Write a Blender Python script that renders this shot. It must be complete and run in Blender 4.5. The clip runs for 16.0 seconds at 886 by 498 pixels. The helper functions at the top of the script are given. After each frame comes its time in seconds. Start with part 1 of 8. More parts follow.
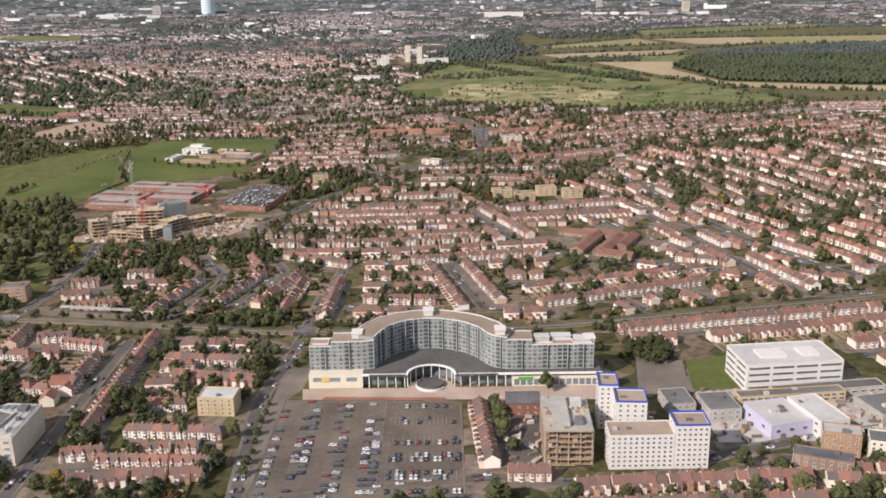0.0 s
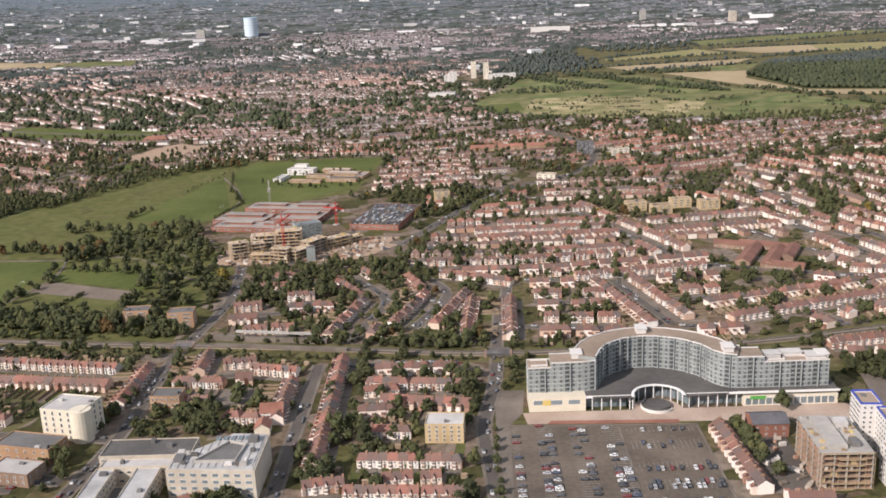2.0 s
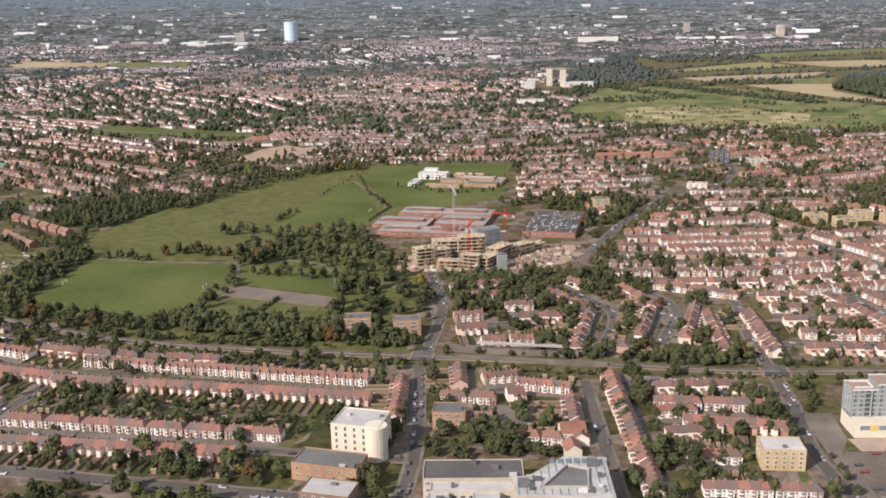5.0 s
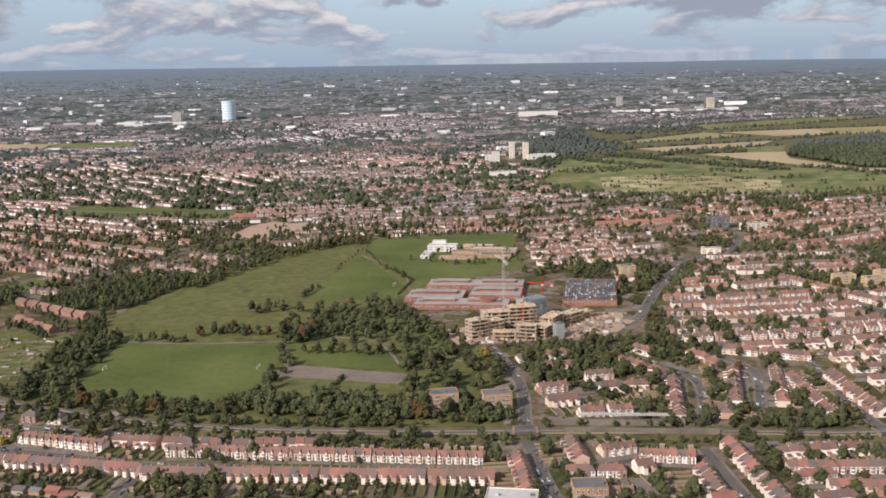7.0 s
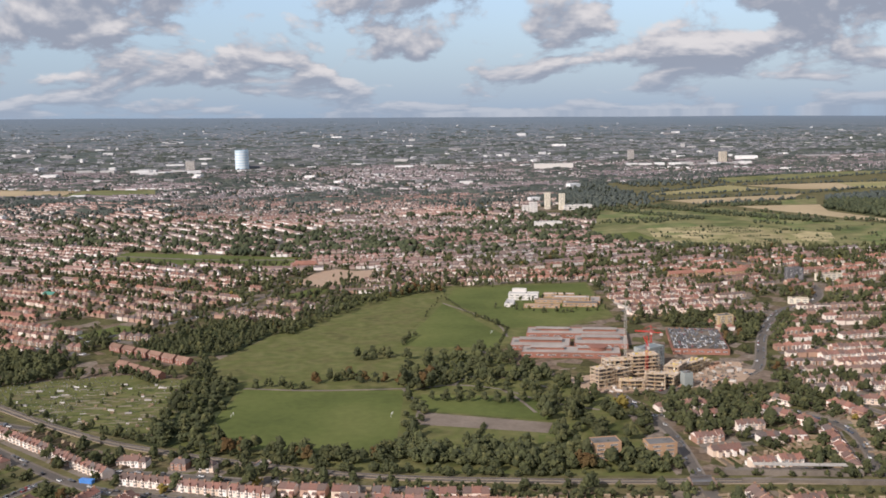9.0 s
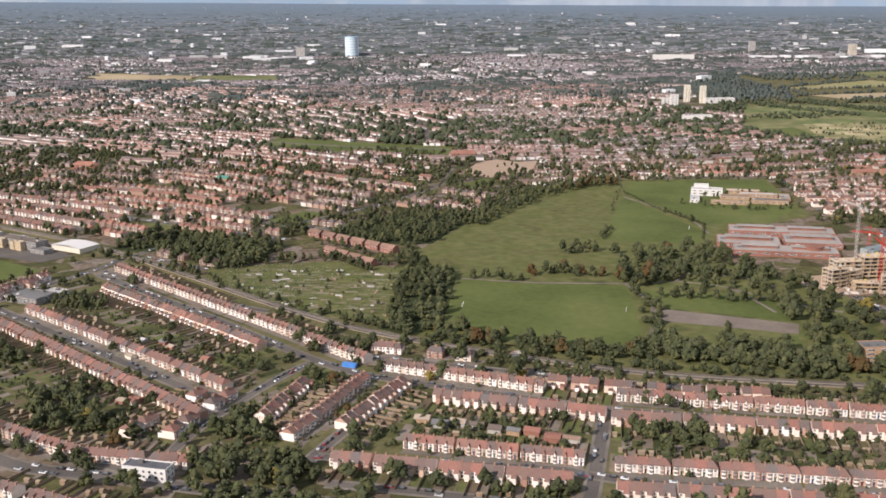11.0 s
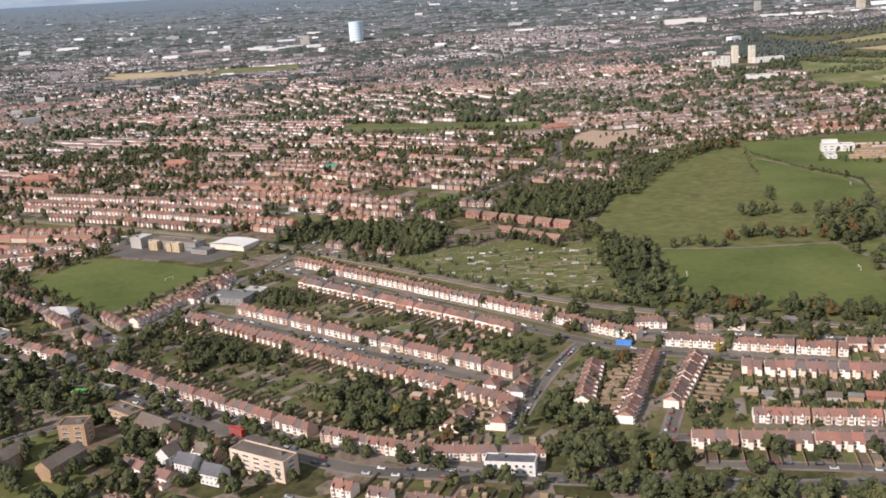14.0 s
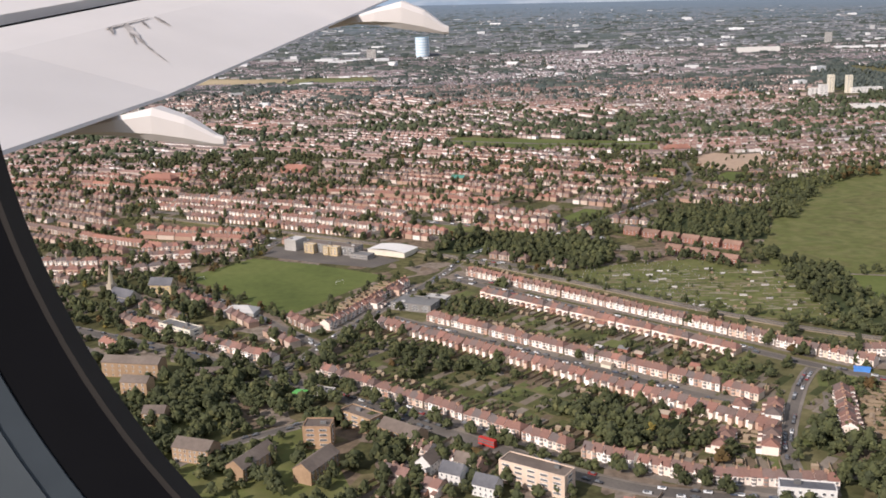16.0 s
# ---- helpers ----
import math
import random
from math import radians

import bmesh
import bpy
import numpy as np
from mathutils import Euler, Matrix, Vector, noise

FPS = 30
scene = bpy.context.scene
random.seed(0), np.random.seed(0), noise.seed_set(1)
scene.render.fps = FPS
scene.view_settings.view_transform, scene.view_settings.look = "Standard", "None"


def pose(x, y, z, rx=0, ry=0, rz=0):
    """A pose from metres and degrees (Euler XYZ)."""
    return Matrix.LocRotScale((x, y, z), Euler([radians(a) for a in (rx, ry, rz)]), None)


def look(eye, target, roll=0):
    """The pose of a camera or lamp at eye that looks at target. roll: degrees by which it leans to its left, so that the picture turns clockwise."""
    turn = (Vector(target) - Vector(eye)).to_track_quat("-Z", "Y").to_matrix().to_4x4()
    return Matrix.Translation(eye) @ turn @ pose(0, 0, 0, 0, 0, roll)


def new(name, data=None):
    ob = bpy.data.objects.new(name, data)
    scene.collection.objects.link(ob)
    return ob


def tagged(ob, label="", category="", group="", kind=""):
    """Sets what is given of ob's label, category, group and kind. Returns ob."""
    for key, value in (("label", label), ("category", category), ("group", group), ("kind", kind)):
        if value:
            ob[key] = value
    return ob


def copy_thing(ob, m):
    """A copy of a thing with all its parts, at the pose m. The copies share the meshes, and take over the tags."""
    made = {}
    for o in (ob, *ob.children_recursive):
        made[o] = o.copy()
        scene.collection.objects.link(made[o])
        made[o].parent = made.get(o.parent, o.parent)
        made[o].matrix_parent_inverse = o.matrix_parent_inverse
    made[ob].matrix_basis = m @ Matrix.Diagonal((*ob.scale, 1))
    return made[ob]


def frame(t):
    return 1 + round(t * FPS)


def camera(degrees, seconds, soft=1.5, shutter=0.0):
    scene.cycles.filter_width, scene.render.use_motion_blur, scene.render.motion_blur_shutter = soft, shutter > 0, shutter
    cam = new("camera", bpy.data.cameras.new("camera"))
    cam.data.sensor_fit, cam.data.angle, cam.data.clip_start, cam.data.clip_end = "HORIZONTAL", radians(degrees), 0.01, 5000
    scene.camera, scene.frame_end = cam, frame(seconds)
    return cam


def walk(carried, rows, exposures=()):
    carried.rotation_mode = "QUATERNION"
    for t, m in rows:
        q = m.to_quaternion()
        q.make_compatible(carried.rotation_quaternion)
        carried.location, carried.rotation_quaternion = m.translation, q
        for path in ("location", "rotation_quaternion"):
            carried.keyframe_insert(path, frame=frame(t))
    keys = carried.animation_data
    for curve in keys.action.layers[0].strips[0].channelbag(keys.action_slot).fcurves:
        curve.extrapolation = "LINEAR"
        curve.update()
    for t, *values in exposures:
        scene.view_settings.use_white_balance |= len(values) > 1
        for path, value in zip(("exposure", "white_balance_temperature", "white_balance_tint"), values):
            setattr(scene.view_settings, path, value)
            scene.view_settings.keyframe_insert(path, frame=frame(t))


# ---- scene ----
cam = camera(48.5, 16.0, soft=1.75)
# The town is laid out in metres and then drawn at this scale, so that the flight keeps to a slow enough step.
SCALE = 0.615
METRES, EYE, TILT, LEAN, TURN = 1000.0 * SCALE, 262.6 * SCALE, -16.78, 0.78, 0.0
ROWS = [
    (0.0, 0.0, 0.0, 0.0, 0.0, 0.0, -0.0),
    (0.5, -0.0305, 0.0064, 0.0001, 0.42, 0.64, -0.33),
    (1.0, -0.0608, 0.0113, 0.0004, 0.53, 1.49, 0.2),
    (1.5, -0.0912, 0.0186, 0.0006, 0.69, 1.59, 0.83),
    (2.0, -0.1215, 0.0256, 0.0006, 1.26, 1.04, 1.21),
    (2.5, -0.1516, 0.0329, 0.0009, 1.72, 0.58, 1.19),
    (3.0, -0.1817, 0.0399, 0.0009, 1.71, 0.68, 0.89),
    (3.5, -0.2117, 0.0452, 0.0009, 1.16, 1.25, 0.17),
    (4.0, -0.2417, 0.0529, 0.0012, 0.96, 1.56, 0.14),
    (4.5, -0.2719, 0.0599, 0.0013, 1.28, 1.24, -0.13),
    (7.0, -0.4221, 0.0912, 0.0007, -3.52, 5.95, 1.98),
    (7.5, -0.4529, 0.0935, 0.0, -6.0, 6.34, 1.89),
    (8.0, -0.4828, 0.102, 0.0001, -6.48, 6.66, 1.86),
    (8.5, -0.5137, 0.105, 0.0004, -5.95, 8.41, 2.93),
    (9.0, -0.5437, 0.1112, 0.0005, -4.41, 8.96, 1.65),
    (9.5, -0.5738, 0.117, 0.0006, -1.67, 7.62, 0.44),
    (10.0, -0.6041, 0.1233, 0.0017, 0.28, 5.07, -0.22),
    (12.5, -0.7607, 0.1466, 0.0053, -0.8, 2.06, -0.19),
    (13.0, -0.7923, 0.1504, 0.0058, -1.71, 3.48, 0.82),
    (13.5, -0.8231, 0.1594, 0.0062, -1.31, 2.73, 3.59),
    (14.0, -0.8544, 0.1642, 0.0063, -1.03, 1.64, 3.65),
    (14.5, -0.8861, 0.1683, 0.0059, -1.35, 2.43, 2.09),
    (15.0, -0.9174, 0.1739, 0.0057, -1.9, 3.63, 1.06),
    (15.5, -0.949, 0.1791, 0.0054, -1.36, 3.78, 0.58),
    (16.0, -0.9804, 0.186, 0.0053, 0.56, 2.84, 1.01),
]
walk(cam, [(t, pose(0, 0, EYE, TILT, LEAN, TURN) @ pose(METRES * x, METRES * y, METRES * z, 90 + pitch, roll, yaw)) for t, x, y, z, yaw, pitch, roll in ROWS],
     [(0.0, 0.20, 6560, 17), (4.6, 0.26, 6560, 17), (6.9, 0.16, 6560, 17), (8.0, 0.03, 6560, 17), (9.0, 0.12, 6540, 17), (10.1, 0.21, 6480, 17), (12.5, 0.33, 6480, 17), (16.0, 0.27, 6480, 17)])

# ---- daylight: broken cloud, afternoon sun behind the aircraft's left shoulder ----
SUN_AZ, SUN_EL = math.atan2(-0.74, -0.67), radians(33)
sun_to = Vector((math.sin(SUN_AZ) * math.cos(SUN_EL), math.cos(SUN_AZ) * math.cos(SUN_EL), math.sin(SUN_EL)))
sun = new("sun", bpy.data.lights.new("sun", "SUN"))
sun.data.energy, sun.data.angle, sun.data.color = 4.3, radians(0.6), (1.0, 0.94, 0.86)
sun.matrix_world = look(sun_to * 600, (0, 0, 0))

world = bpy.data.worlds.new("sky")
scene.world = world
world.use_nodes = True
wn, wl = world.node_tree.nodes, world.node_tree.links
wn.clear()


def wnode(kind, **values):
    n = wn.new(kind)
    for k, v in values.items():
        n.inputs[k].default_value = v
    return n


sky = wn.new("ShaderNodeTexSky")
sky.sky_type, sky.sun_disc = "NISHITA", False
sky.sun_elevation, sky.sun_rotation = SUN_EL, SUN_AZ
sky.air_density, sky.dust_density, sky.ozone_density = 1.0, 0.6, 1.5
back = wn.new("ShaderNodeBackground")
back.inputs["Strength"].default_value = 0.175
wout = wn.new("ShaderNodeOutputWorld")
coord = wn.new("ShaderNodeTexCoord")


def mathn(op, a, b):
    n = wn.new("ShaderNodeMath")
    n.operation = op
    for k, q in enumerate((a, b)):
        if isinstance(q, (int, float)):
            n.inputs[k].default_value = q
        else:
            wl.new(q, n.inputs[k])
    return n.outputs[0]


sep = wn.new("ShaderNodeSeparateXYZ")
wl.new(coord.outputs["Generated"], sep.inputs[0])


def heaps(up, scale, detail=9.0):
    """Heaped clouds that lie flatter and closer towards the horizon; up shifts the sample upwards."""
    layer = mathn("LOGARITHM", mathn("ADD", mathn("MAXIMUM", sep.outputs["Z"], 0.0), 0.05), math.e)
    c = wn.new("ShaderNodeCombineXYZ")
    wl.new(mathn("MULTIPLY", sep.outputs["X"], 10.0), c.inputs[0])
    wl.new(mathn("ADD", mathn("MULTIPLY", layer, 2.3), up), c.inputs[1])
    wl.new(mathn("MULTIPLY", sep.outputs["Y"], 10.0), c.inputs[2])
    n = wnode("ShaderNodeTexNoise", Scale=scale, Detail=detail, Roughness=0.55, Distortion=0.2)
    wl.new(c.outputs[0], n.inputs["Vector"])
    return n.outputs[0]


def ranged(value, a, b, c=0.0, d=1.0):
    n = wn.new("ShaderNodeMapRange")
    n.interpolation_type = "SMOOTHSTEP"
    for k, q in (("From Min", a), ("From Max", b), ("To Min", c), ("To Max", d)):
        n.inputs[k].default_value = q
    wl.new(value, n.inputs["Value"])
    return n.outputs[0]


def mixed(fac, a, b):
    n = wn.new("ShaderNodeMix")
    n.data_type = "RGBA"
    wl.new(fac, n.inputs[0])
    for k, q in ((6, a), (7, b)):
        if isinstance(q, tuple):
            n.inputs[k].default_value = (*q, 1)
        else:
            wl.new(q, n.inputs[k])
    return n.outputs[2]


dense = heaps(0.0, 1.05)
mask = ranged(mathn("ADD", dense, ranged(sep.outputs["Z"], 0.0, 0.2, 0.02, 0.07)), 0.46, 0.55)
lit = ranged(mathn("SUBTRACT", dense, heaps(0.2, 1.05, 4.0)), -0.05, 0.15)
cloud_tone = mixed(lit, (1.62, 1.9, 2.3), (3.7, 3.75, 3.75))
haze = mixed(ranged(sep.outputs["Z"], -0.02, 0.2, 0.9, 0.35), sky.outputs[0], (1.4, 2.1, 2.95))
soft_cloud = mixed(ranged(sep.outputs["Z"], 0.0, 0.05, 0.6, 0.0), cloud_tone, (1.75, 2.3, 2.9))
wl.new(mixed(mask, haze, soft_cloud), back.inputs["Color"])
wl.new(back.outputs[0], wout.inputs[0])

# ---- materials ----
MATS = {}


def material(key, colours, rough=0.85, grain=0.5, patch=0.03, amount=0.25, pick="", metal=0.0, bump=0.0, spec=0.3, steps=False):
    """A surface whose colour is picked per piece ('object' or 'island') or drifts between the given colours,
    with grain and larger patches (scales per metre)."""
    m = bpy.data.materials.new(key)
    m.use_nodes = True
    n, l = m.node_tree.nodes, m.node_tree.links
    p = n["Principled BSDF"]
    p.inputs["Roughness"].default_value, p.inputs["Metallic"].default_value = rough, metal
    p.inputs["Specular IOR Level"].default_value = spec
    geo = n.new("ShaderNodeNewGeometry")
    ramp = n.new("ShaderNodeValToRGB")
    ramp.color_ramp.interpolation = "CONSTANT" if steps else "LINEAR"
    els = ramp.color_ramp.elements
    while len(els) < len(colours):
        els.new(0.5)
    while len(els) > len(colours):
        els.remove(els[-1])
    for i, c in enumerate(colours):
        els[i].position = i / len(colours) if steps else i / max(1, len(colours) - 1)
        els[i].color = (*c, 1)
    big = n.new("ShaderNodeTexNoise")
    big.inputs["Scale"].default_value, big.inputs["Detail"].default_value = patch, 5.0
    l.new(geo.outputs["Position"], big.inputs["Vector"])
    if pick == "object":
        info = n.new("ShaderNodeObjectInfo")
        l.new(info.outputs["Random"], ramp.inputs[0])
    elif pick == "island":
        l.new(geo.outputs["Random Per Island"], ramp.inputs[0])
    else:
        stretch = n.new("ShaderNodeMapRange")
        stretch.inputs["From Min"].default_value, stretch.inputs["From Max"].default_value = 0.32, 0.68
        l.new(big.outputs[0], stretch.inputs["Value"])
        l.new(stretch.outputs[0], ramp.inputs[0])
    fine = n.new("ShaderNodeTexNoise")
    fine.inputs["Scale"].default_value, fine.inputs["Detail"].default_value = grain, 6.0
    l.new(geo.outputs["Position"], fine.inputs["Vector"])
    both = n.new("ShaderNodeMath")
    both.operation = "ADD"
    l.new(fine.outputs[0], both.inputs[0])
    l.new(big.outputs[0], both.inputs[1])
    gain = n.new("ShaderNodeMapRange")
    gain.inputs["From Min"].default_value, gain.inputs["From Max"].default_value = 0.65, 1.35
    gain.inputs["To Min"].default_value, gain.inputs["To Max"].default_value = 1 - amount, 1 + amount
    l.new(both.outputs[0], gain.inputs["Value"])
    mul = n.new("ShaderNodeMix")
    mul.data_type, mul.blend_type = "RGBA", "MULTIPLY"
    mul.inputs[0].default_value = 1.0
    l.new(ramp.outputs[0], mul.inputs[6])
    l.new(gain.outputs[0], mul.inputs[7])
    l.new(mul.outputs[2], p.inputs["Base Color"])
    if bump:
        b = n.new("ShaderNodeBump")
        b.inputs["Strength"].default_value, b.inputs["Distance"].default_value = 0.6, bump
        l.new(fine.outputs[0], b.inputs["Height"])
        l.new(b.outputs[0], p.inputs["Normal"])
    MATS[key] = m
    return m


WALLS = [(0.84, 0.73, 0.65), (0.50, 0.33, 0.25), (0.80, 0.66, 0.56), (0.82, 0.70, 0.61), (0.86, 0.78, 0.71), (0.83, 0.71, 0.63), (0.60, 0.43, 0.33), (0.85, 0.81, 0.76), (0.68, 0.55, 0.44), (0.82, 0.71, 0.62), (0.38, 0.22, 0.16)]
TILES = [(0.20, 0.125, 0.098), (0.29, 0.132, 0.100), (0.155, 0.112, 0.095), (0.34, 0.150, 0.112), (0.19, 0.122, 0.098), (0.14, 0.120, 0.112), (0.25, 0.135, 0.105), (0.165, 0.115, 0.098)]
FAR_TILES = [(0.175, 0.105, 0.084), (0.25, 0.122, 0.092), (0.14, 0.10, 0.086), (0.21, 0.115, 0.090), (0.13, 0.108, 0.10), (0.29, 0.14, 0.105)]
FAR_WALLS = [(0.82, 0.74, 0.66), (0.40, 0.26, 0.19), (0.80, 0.71, 0.62), (0.62, 0.51, 0.42), (0.38, 0.24, 0.175), (0.84, 0.78, 0.72), (0.34, 0.22, 0.17), (0.78, 0.68, 0.59), (0.42, 0.28, 0.21)]
LEAVES = [(0.045, 0.051, 0.026), (0.064, 0.071, 0.031), (0.052, 0.059, 0.029), (0.082, 0.087, 0.036), (0.046, 0.052, 0.027), (0.104, 0.103, 0.043)]
material("wall_paint", WALLS, 0.85, 1.2, 0.05, 0.12, "object", steps=True)
# Distant walls and roofs: slight haze is mixed into these cooler colours.
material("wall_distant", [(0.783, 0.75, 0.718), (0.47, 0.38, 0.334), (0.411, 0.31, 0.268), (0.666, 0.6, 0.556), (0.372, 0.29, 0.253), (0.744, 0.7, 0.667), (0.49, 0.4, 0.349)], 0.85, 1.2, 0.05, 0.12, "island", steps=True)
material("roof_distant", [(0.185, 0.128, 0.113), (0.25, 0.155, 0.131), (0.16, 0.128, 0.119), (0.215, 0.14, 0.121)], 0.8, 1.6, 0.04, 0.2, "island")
material("wall_paint_far", FAR_WALLS, 0.85, 1.2, 0.05, 0.12, "island", steps=True)
material("wall_paint_mid", WALLS, 0.85, 1.2, 0.05, 0.12, "island", steps=True)
material("roof_tile", TILES, 0.8, 1.6, 0.04, 0.22, "object", bump=0.05)
material("roof_tile_far", FAR_TILES, 0.8, 1.6, 0.04, 0.22, "island")
material("roof_red_far", [(0.30, 0.145, 0.105), (0.24, 0.125, 0.095), (0.36, 0.17, 0.12), (0.22, 0.12, 0.092)], 0.8, 1.6, 0.04, 0.22, "island")
material("roof_dull_far", [(0.15, 0.108, 0.092), (0.19, 0.125, 0.102), (0.13, 0.108, 0.10)], 0.8, 1.6, 0.04, 0.22, "island")
# Red and dull tiles again, cooled by haze put into the colour.
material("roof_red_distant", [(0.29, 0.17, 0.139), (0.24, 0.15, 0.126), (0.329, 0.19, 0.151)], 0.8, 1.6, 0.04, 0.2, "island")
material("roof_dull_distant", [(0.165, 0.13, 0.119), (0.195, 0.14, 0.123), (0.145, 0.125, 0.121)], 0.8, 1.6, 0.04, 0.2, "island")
material("wall_brick_far", [(0.70, 0.60, 0.52), (0.38, 0.25, 0.19), (0.34, 0.215, 0.16), (0.54, 0.43, 0.35), (0.36, 0.23, 0.17), (0.74, 0.67, 0.60), (0.40, 0.27, 0.20)], 0.85, 1.2, 0.05, 0.12, "island", steps=True)
material("chimney_brick", [(0.28, 0.15, 0.10), (0.38, 0.24, 0.16)], 0.9, 3, 0.2, 0.2)
material("trim_white", [(0.80, 0.79, 0.76)], 0.6, 2, 0.2, 0.08)
material("glass_house", [(0.20, 0.19, 0.18), (0.30, 0.28, 0.26), (0.15, 0.145, 0.14)], 0.2, 1, 0.1, 0.2, "object", spec=0.6)
material("glass_dark", [(0.10, 0.105, 0.11), (0.15, 0.155, 0.16)], 0.15, 1, 0.1, 0.2, spec=0.6)
material("door_paint", [(0.10, 0.04, 0.03), (0.05, 0.07, 0.14), (0.6, 0.6, 0.58), (0.04, 0.09, 0.05)], 0.5, 2, 0.2, 0.1, "object", steps=True)
material("leaf", LEAVES, 0.85, 1.6, 0.02, 0.45, "object", bump=0.5, spec=0.15)
material("leaf_far", LEAVES, 0.85, 0.9, 0.02, 0.45, "island", spec=0.15)
material("leaf_gold", [(0.155, 0.125, 0.034), (0.20, 0.15, 0.038)], 0.85, 1.6, 0.1, 0.35, bump=0.4, spec=0.15)
material("leaf_rust", [(0.10, 0.055, 0.022), (0.08, 0.06, 0.025)], 0.85, 1.6, 0.1, 0.35, bump=0.4, spec=0.15)
material("bark", [(0.07, 0.05, 0.035), (0.11, 0.085, 0.06)], 0.95, 4, 0.4, 0.3)
material("asphalt", [(0.098, 0.086, 0.076), (0.128, 0.110, 0.094)], 0.95, 1.0, 0.04, 0.22)
material("asphalt_park", [(0.122, 0.100, 0.079), (0.155, 0.126, 0.099)], 0.95, 0.6, 0.05, 0.25)
material("court_tan", [(0.17, 0.135, 0.105), (0.21, 0.17, 0.135)], 0.9, 0.5, 0.05, 0.2)
material("paving", [(0.145, 0.122, 0.10), (0.20, 0.17, 0.14)], 0.9, 1.2, 0.08, 0.2)
material("plaza_paving", [(0.40, 0.30, 0.235), (0.47, 0.37, 0.30)], 0.85, 0.8, 0.07, 0.12)
material("red_paving", [(0.28, 0.125, 0.09), (0.33, 0.16, 0.115)], 0.85, 0.8, 0.07, 0.15)
material("line_white", [(0.34, 0.33, 0.31)], 0.8, 1, 0.1, 0.15)
material("grass_mown", [(0.086, 0.106, 0.032), (0.102, 0.122, 0.037), (0.118, 0.130, 0.043)], 0.95, 0.25, 0.018, 0.18, spec=0.1)
material("grass_rough", [(0.088, 0.100, 0.034), (0.142, 0.134, 0.055), (0.104, 0.114, 0.038), (0.128, 0.125, 0.050), (0.081, 0.095, 0.031)], 0.95, 0.16, 0.035, 0.3, spec=0.1)
material("grass_heath", [(0.14, 0.155, 0.062), (0.36, 0.30, 0.165), (0.19, 0.185, 0.08), (0.40, 0.33, 0.19), (0.15, 0.16, 0.066)], 0.95, 0.05, 0.013, 0.35, spec=0.1)
material("grass_green", [(0.105, 0.138, 0.050), (0.150, 0.160, 0.066), (0.20, 0.185, 0.088), (0.100, 0.130, 0.046), (0.175, 0.17, 0.08)], 0.95, 0.05, 0.011, 0.42, spec=0.1)
material("stubble", [(0.36, 0.28, 0.17), (0.41, 0.325, 0.205)], 0.95, 0.06, 0.008, 0.12, spec=0.1)
material("field_yellow", [(0.25, 0.22, 0.10), (0.30, 0.26, 0.13), (0.22, 0.21, 0.09)], 0.95, 0.06, 0.008, 0.14, spec=0.1)
material("bare_sand", [(0.42, 0.29, 0.20), (0.34, 0.25, 0.18)], 0.95, 0.2, 0.03, 0.2)
# Ground below the woods: tree shade is painted in as dark green.
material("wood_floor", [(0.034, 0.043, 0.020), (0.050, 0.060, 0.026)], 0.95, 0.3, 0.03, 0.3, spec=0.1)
material("scrub", [(0.066, 0.074, 0.028), (0.135, 0.118, 0.058), (0.09, 0.088, 0.036)], 0.95, 0.3, 0.03, 0.35, spec=0.1)
material("sleeper", [(0.075, 0.062, 0.050), (0.10, 0.083, 0.066)], 0.95, 1.5, 0.06, 0.2)
material("ballast", [(0.235, 0.19, 0.14), (0.285, 0.23, 0.172)], 0.95, 1.5, 0.06, 0.2)
material("steel", [(0.22, 0.20, 0.19), (0.32, 0.30, 0.28)], 0.4, 2, 0.2, 0.2, metal=0.7)
material("concrete", [(0.36, 0.34, 0.31), (0.45, 0.42, 0.38)], 0.9, 0.6, 0.06, 0.16)
material("concrete_pale", [(0.48, 0.42, 0.34), (0.56, 0.50, 0.41)], 0.9, 0.6, 0.06, 0.14)
material("roof_grey", [(0.135, 0.130, 0.124), (0.178, 0.172, 0.165)], 0.75, 0.4, 0.05, 0.15)
material("roof_pale", [(0.43, 0.41, 0.385), (0.52, 0.50, 0.475)], 0.7, 0.4, 0.04, 0.14)
material("roof_felt", [(0.31, 0.24, 0.18), (0.38, 0.30, 0.23)], 0.9, 0.4, 0.04, 0.14)
material("roof_gravel", [(0.26, 0.20, 0.15), (0.33, 0.255, 0.195)], 0.9, 0.4, 0.04, 0.16)
material("roof_membrane", [(0.100, 0.094, 0.088), (0.135, 0.126, 0.118)], 0.8, 0.4, 0.05, 0.16)
material("roof_metal", [(0.38, 0.375, 0.365), (0.48, 0.47, 0.455), (0.32, 0.315, 0.31)], 0.6, 0.3, 0.06, 0.2)
material("recess_shade", [(0.07, 0.075, 0.08), (0.10, 0.105, 0.11)], 0.6, 0.5, 0.06, 0.12)
material("panel_light", [(0.40, 0.425, 0.41), (0.46, 0.48, 0.465)], 0.55, 0.5, 0.06, 0.1)
material("bed_soil", [(0.085, 0.10, 0.036), (0.17, 0.145, 0.085), (0.12, 0.13, 0.05), (0.19, 0.165, 0.105), (0.07, 0.085, 0.032), (0.22, 0.195, 0.135), (0.105, 0.115, 0.045)], 0.95, 0.5, 0.1, 0.3, "island", spec=0.1, steps=True)
material("roof_pink", [(0.29, 0.255, 0.225), (0.36, 0.315, 0.28)], 0.85, 0.4, 0.05, 0.16)
material("render_white", [(0.70, 0.67, 0.63), (0.62, 0.59, 0.555)], 0.7, 0.5, 0.05, 0.08)
